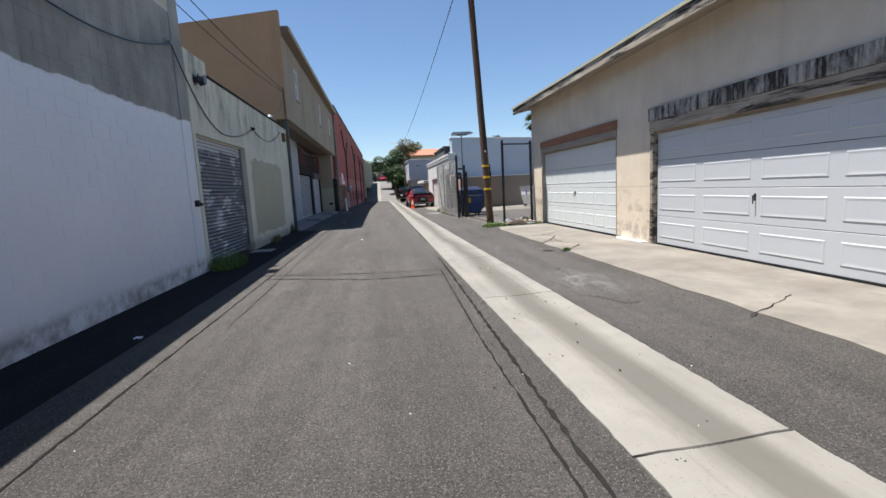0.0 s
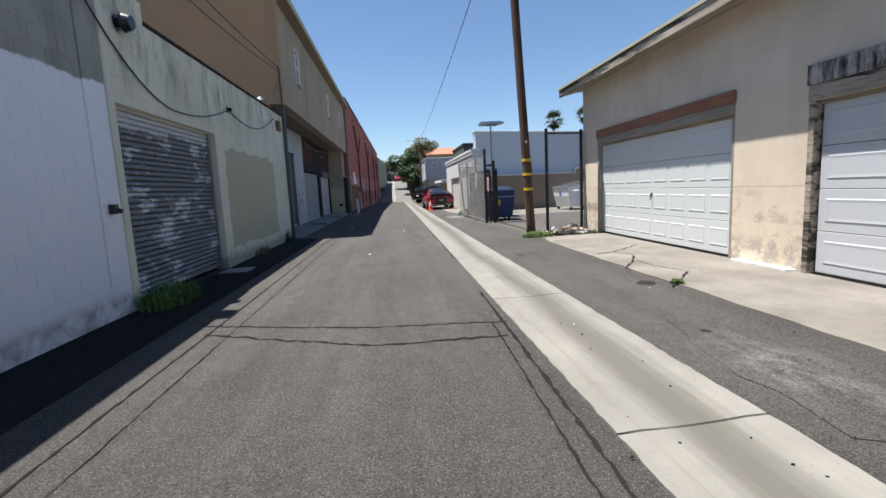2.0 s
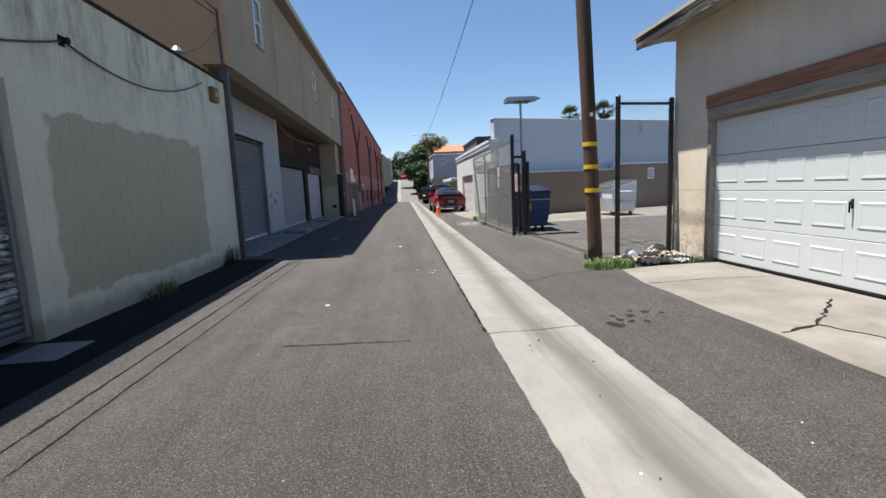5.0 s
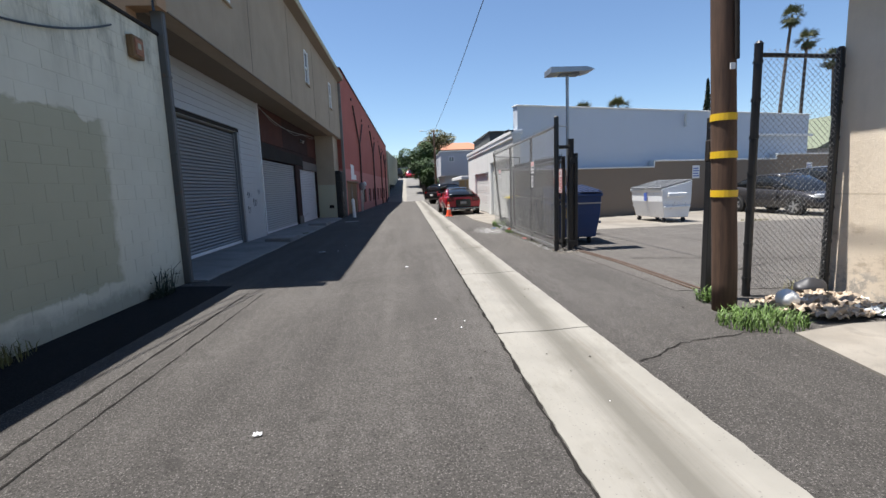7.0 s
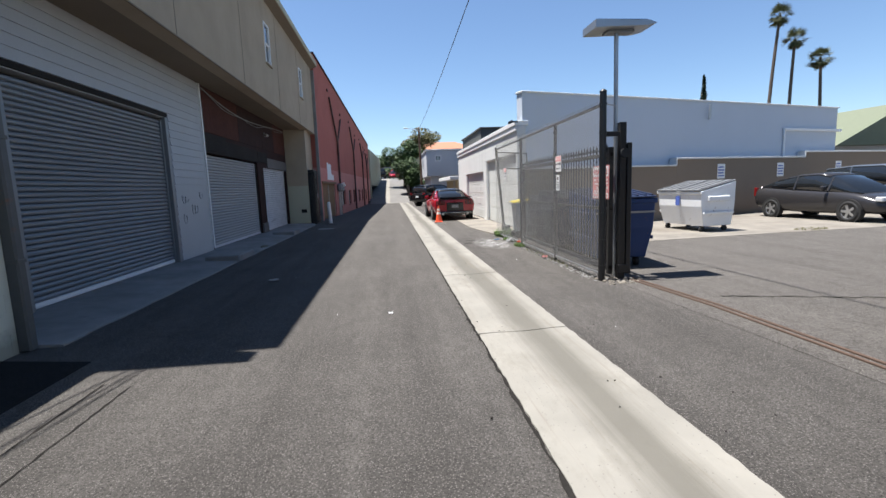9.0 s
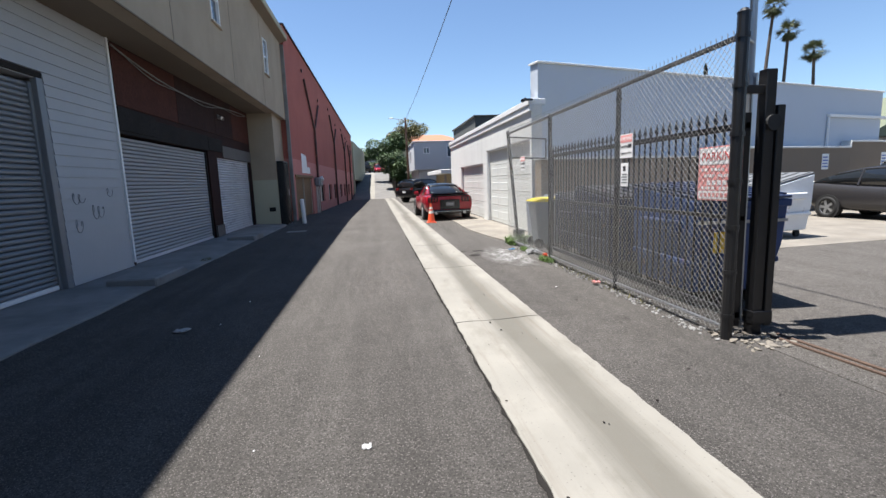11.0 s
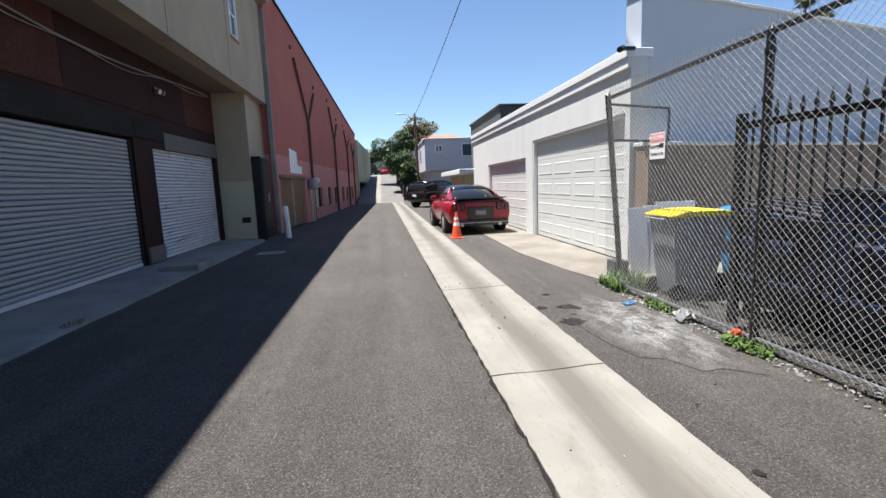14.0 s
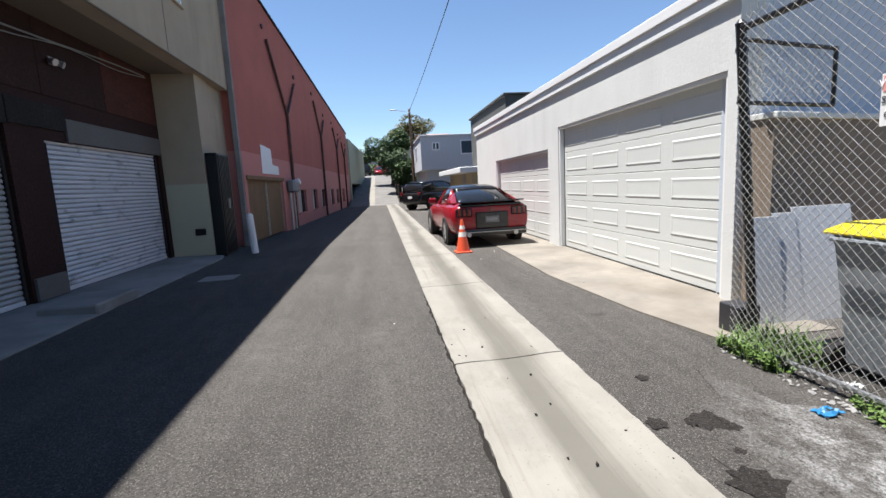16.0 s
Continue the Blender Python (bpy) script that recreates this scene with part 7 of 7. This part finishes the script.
ribbon("driveway_crack", [(3.45, 3.75), (4.05, 4.06), (4.43, 4.3)], 0.014, "tar", "dark crack in the driveway concrete", 0.0215, 16)
ribbon("driveway_crack", [(3.65, 13.55), (4.6, 13.6), (5.5, 13.5)], 0.012, "tar", "joint in the driveway", 0.0215, 30, 0.004)


def blotch(x, y, r, mat, z, seed, label, stretch=1.0):
    rnd = random.Random(seed)
    z += (seed % 30) * 0.00007
    bm = bmesh.new()
    n = 18
    ph = [rnd.uniform(0.65, 1.15) for _ in range(n)]
    ring = [bm.verts.new((x + math.cos(k * math.tau / n) * r * ph[k], y + math.sin(k * math.tau / n) * r * stretch * ph[k], z)) for k in range(n)]
    bm.faces.new(ring)
    return solid("ground_stain", bm, M[mat], label, "stain", kind="structure")


M["stain"] = asphalt("stain_dark", rgb(0.040, 0.036, 0.033), 0.2)
for i, (x, y, r) in enumerate(((2.45, 11.93, 0.075), (2.42, 12.0, 0.055), (2.55, 12.1, 0.045), (2.72, 12.22, 0.05), (2.64, 12.03, 0.04), (2.54, 12.25, 0.035), (2.93, 12.32, 0.05), (2.78, 12.0, 0.04), (2.81, 12.39, 0.03), (3.08, 12.24, 0.035), (2.17, 26.26, 0.07), (2.55, 26.14, 0.06), (2.31, 25.65, 0.14), (2.44, 26.85, 0.05), (2.42, 25.91, 0.035), (3.32, 8.84, 0.13), (2.73, 6.82, 0.05), (2.18, 23.11, 0.03), (2.47, 26.22, 0.12))):
    blotch(x, y, r, "stain", 0.0046, 40 + i, "dark oil spot on the asphalt")
M["powder"] = spilt("powder_spill", (2.95, 25.4, 0), (0.62, 1.5, 1), rgb(0.56, 0.56, 0.55))
M["dust"] = spilt("dust_spill", (2.75, 5.9, 0), (0.5, 1.1, 1), rgb(0.30, 0.30, 0.29))
blotch(2.82, 25.4, 0.60, "powder", 0.0044, 70, "white powder trodden into the asphalt by the fence", 2.4)
blotch(2.75, 5.9, 0.58, "dust", 0.0044, 71, "pale dried spill on the asphalt", 2.2)
bm = bmesh.new()
bm_box(bm, -3.40, -2.85, 12.03, 12.59, 0.004, 0.016, 0.004)
solid("manhole_plate", bm, M["shut_mid"], "flat grey utility cover in the shade", "manhole cover")
bm = bmesh.new()
bm_box(bm, -2.6, -2.0, 32.2, 32.7, 0.002, 0.016, 0.004)
solid("manhole_plate", bm, M["kerb"], "flat grey utility cover in the shade", "manhole cover")


# ---- concrete blocks of the west walls ----
def block_face(parent, x, y0, y1, z0, z1, material, seed, parts_from, parts_to, hole=None, skip_top=None):
    """Blocks 0.4 by 0.2 in running bond on a wall that faces +x; those between parts_from and parts_to are parts, the rest one mesh."""
    rnd = random.Random(seed)
    rest = bmesh.new()
    shared = {}
    made = 0

    def mesh(length, height):
        key = (round(length, 2), round(height, 2))
        if key not in shared:
            bm = bmesh.new()
            bm_prism(bm, [(0.004, 0.004), (length - 0.004, 0.004), (length - 0.004, height - 0.004), (0.004, height - 0.004)], 0, -0.004, 0.004)
            for v in bm.verts:
                if v.co.x > 0:
                    v.co.y += 0.003 if v.co.y < length / 2 else -0.003
                    v.co.z += 0.003 if v.co.z < height / 2 else -0.003
            shared[key] = mesh_of("block", bm, material)
        return shared[key]
    row = 0
    z = z0
    while z < z1 - 0.05:
        h = min(0.2, z1 - z)
        y = y0 - (0.2 if row % 2 else 0.0)
        while y < y1 - 0.02:
            a, b = max(y, y0), min(y + 0.4, y1)
            y += 0.4
            if b - a < 0.05 or (hole and b > hole[0] and a < hole[1] and z < hole[2]):
                if hole and z < hole[2]:
                    if a < hole[0] - 0.05 < b:
                        b = hole[0]
                    elif a < hole[1] + 0.05 < b:
                        a = hole[1]
                    else:
                        continue
                else:
                    continue
            off = rnd.uniform(-0.0012, 0.0012)
            if a >= parts_from and b <= parts_to and made < 300:
                ob = new("block", mesh(b - a, h))
                ob.parent, ob.location = parent, (x + off, a, z)
                made += 1
            else:
                bm_prism_box(rest, x + off, a, b, z, z + h)
        z += 0.2
        row += 1
    if rest.verts:
        tagged(part("far_blocks", rest, material, parent), "", "", "", "stuff")
    else:
        rest.free()


def bm_prism_box(bm, x, a, b, z0, z1):
    p = [bm.verts.new(q) for q in ((x - 0.004, a + 0.004, z0 + 0.004), (x - 0.004, b - 0.004, z0 + 0.004), (x - 0.004, b - 0.004, z1 - 0.004), (x - 0.004, a + 0.004, z1 - 0.004),
                                   (x + 0.004, a + 0.007, z0 + 0.007), (x + 0.004, b - 0.007, z0 + 0.007), (x + 0.004, b - 0.007, z1 - 0.007), (x + 0.004, a + 0.007, z1 - 0.007))]
    for f in ((4, 5, 6, 7), (0, 1, 5, 4), (1, 2, 6, 5), (2, 3, 7, 6), (3, 0, 4, 7)):
        bm.faces.new([p[i] for i in f])


block_face(bpy.data.objects["wall_block"], -3.462, -2.0, 8.91, 0.02, 4.66, M["block"], 1, 3.75, 8.92)
block_face(bpy.data.objects["wall_cream"], -3.421, 9.34, 18.6, 0.02, 3.90, M["cream"], 2, 12.7, 18.62, (9.46, 12.72, 2.68))
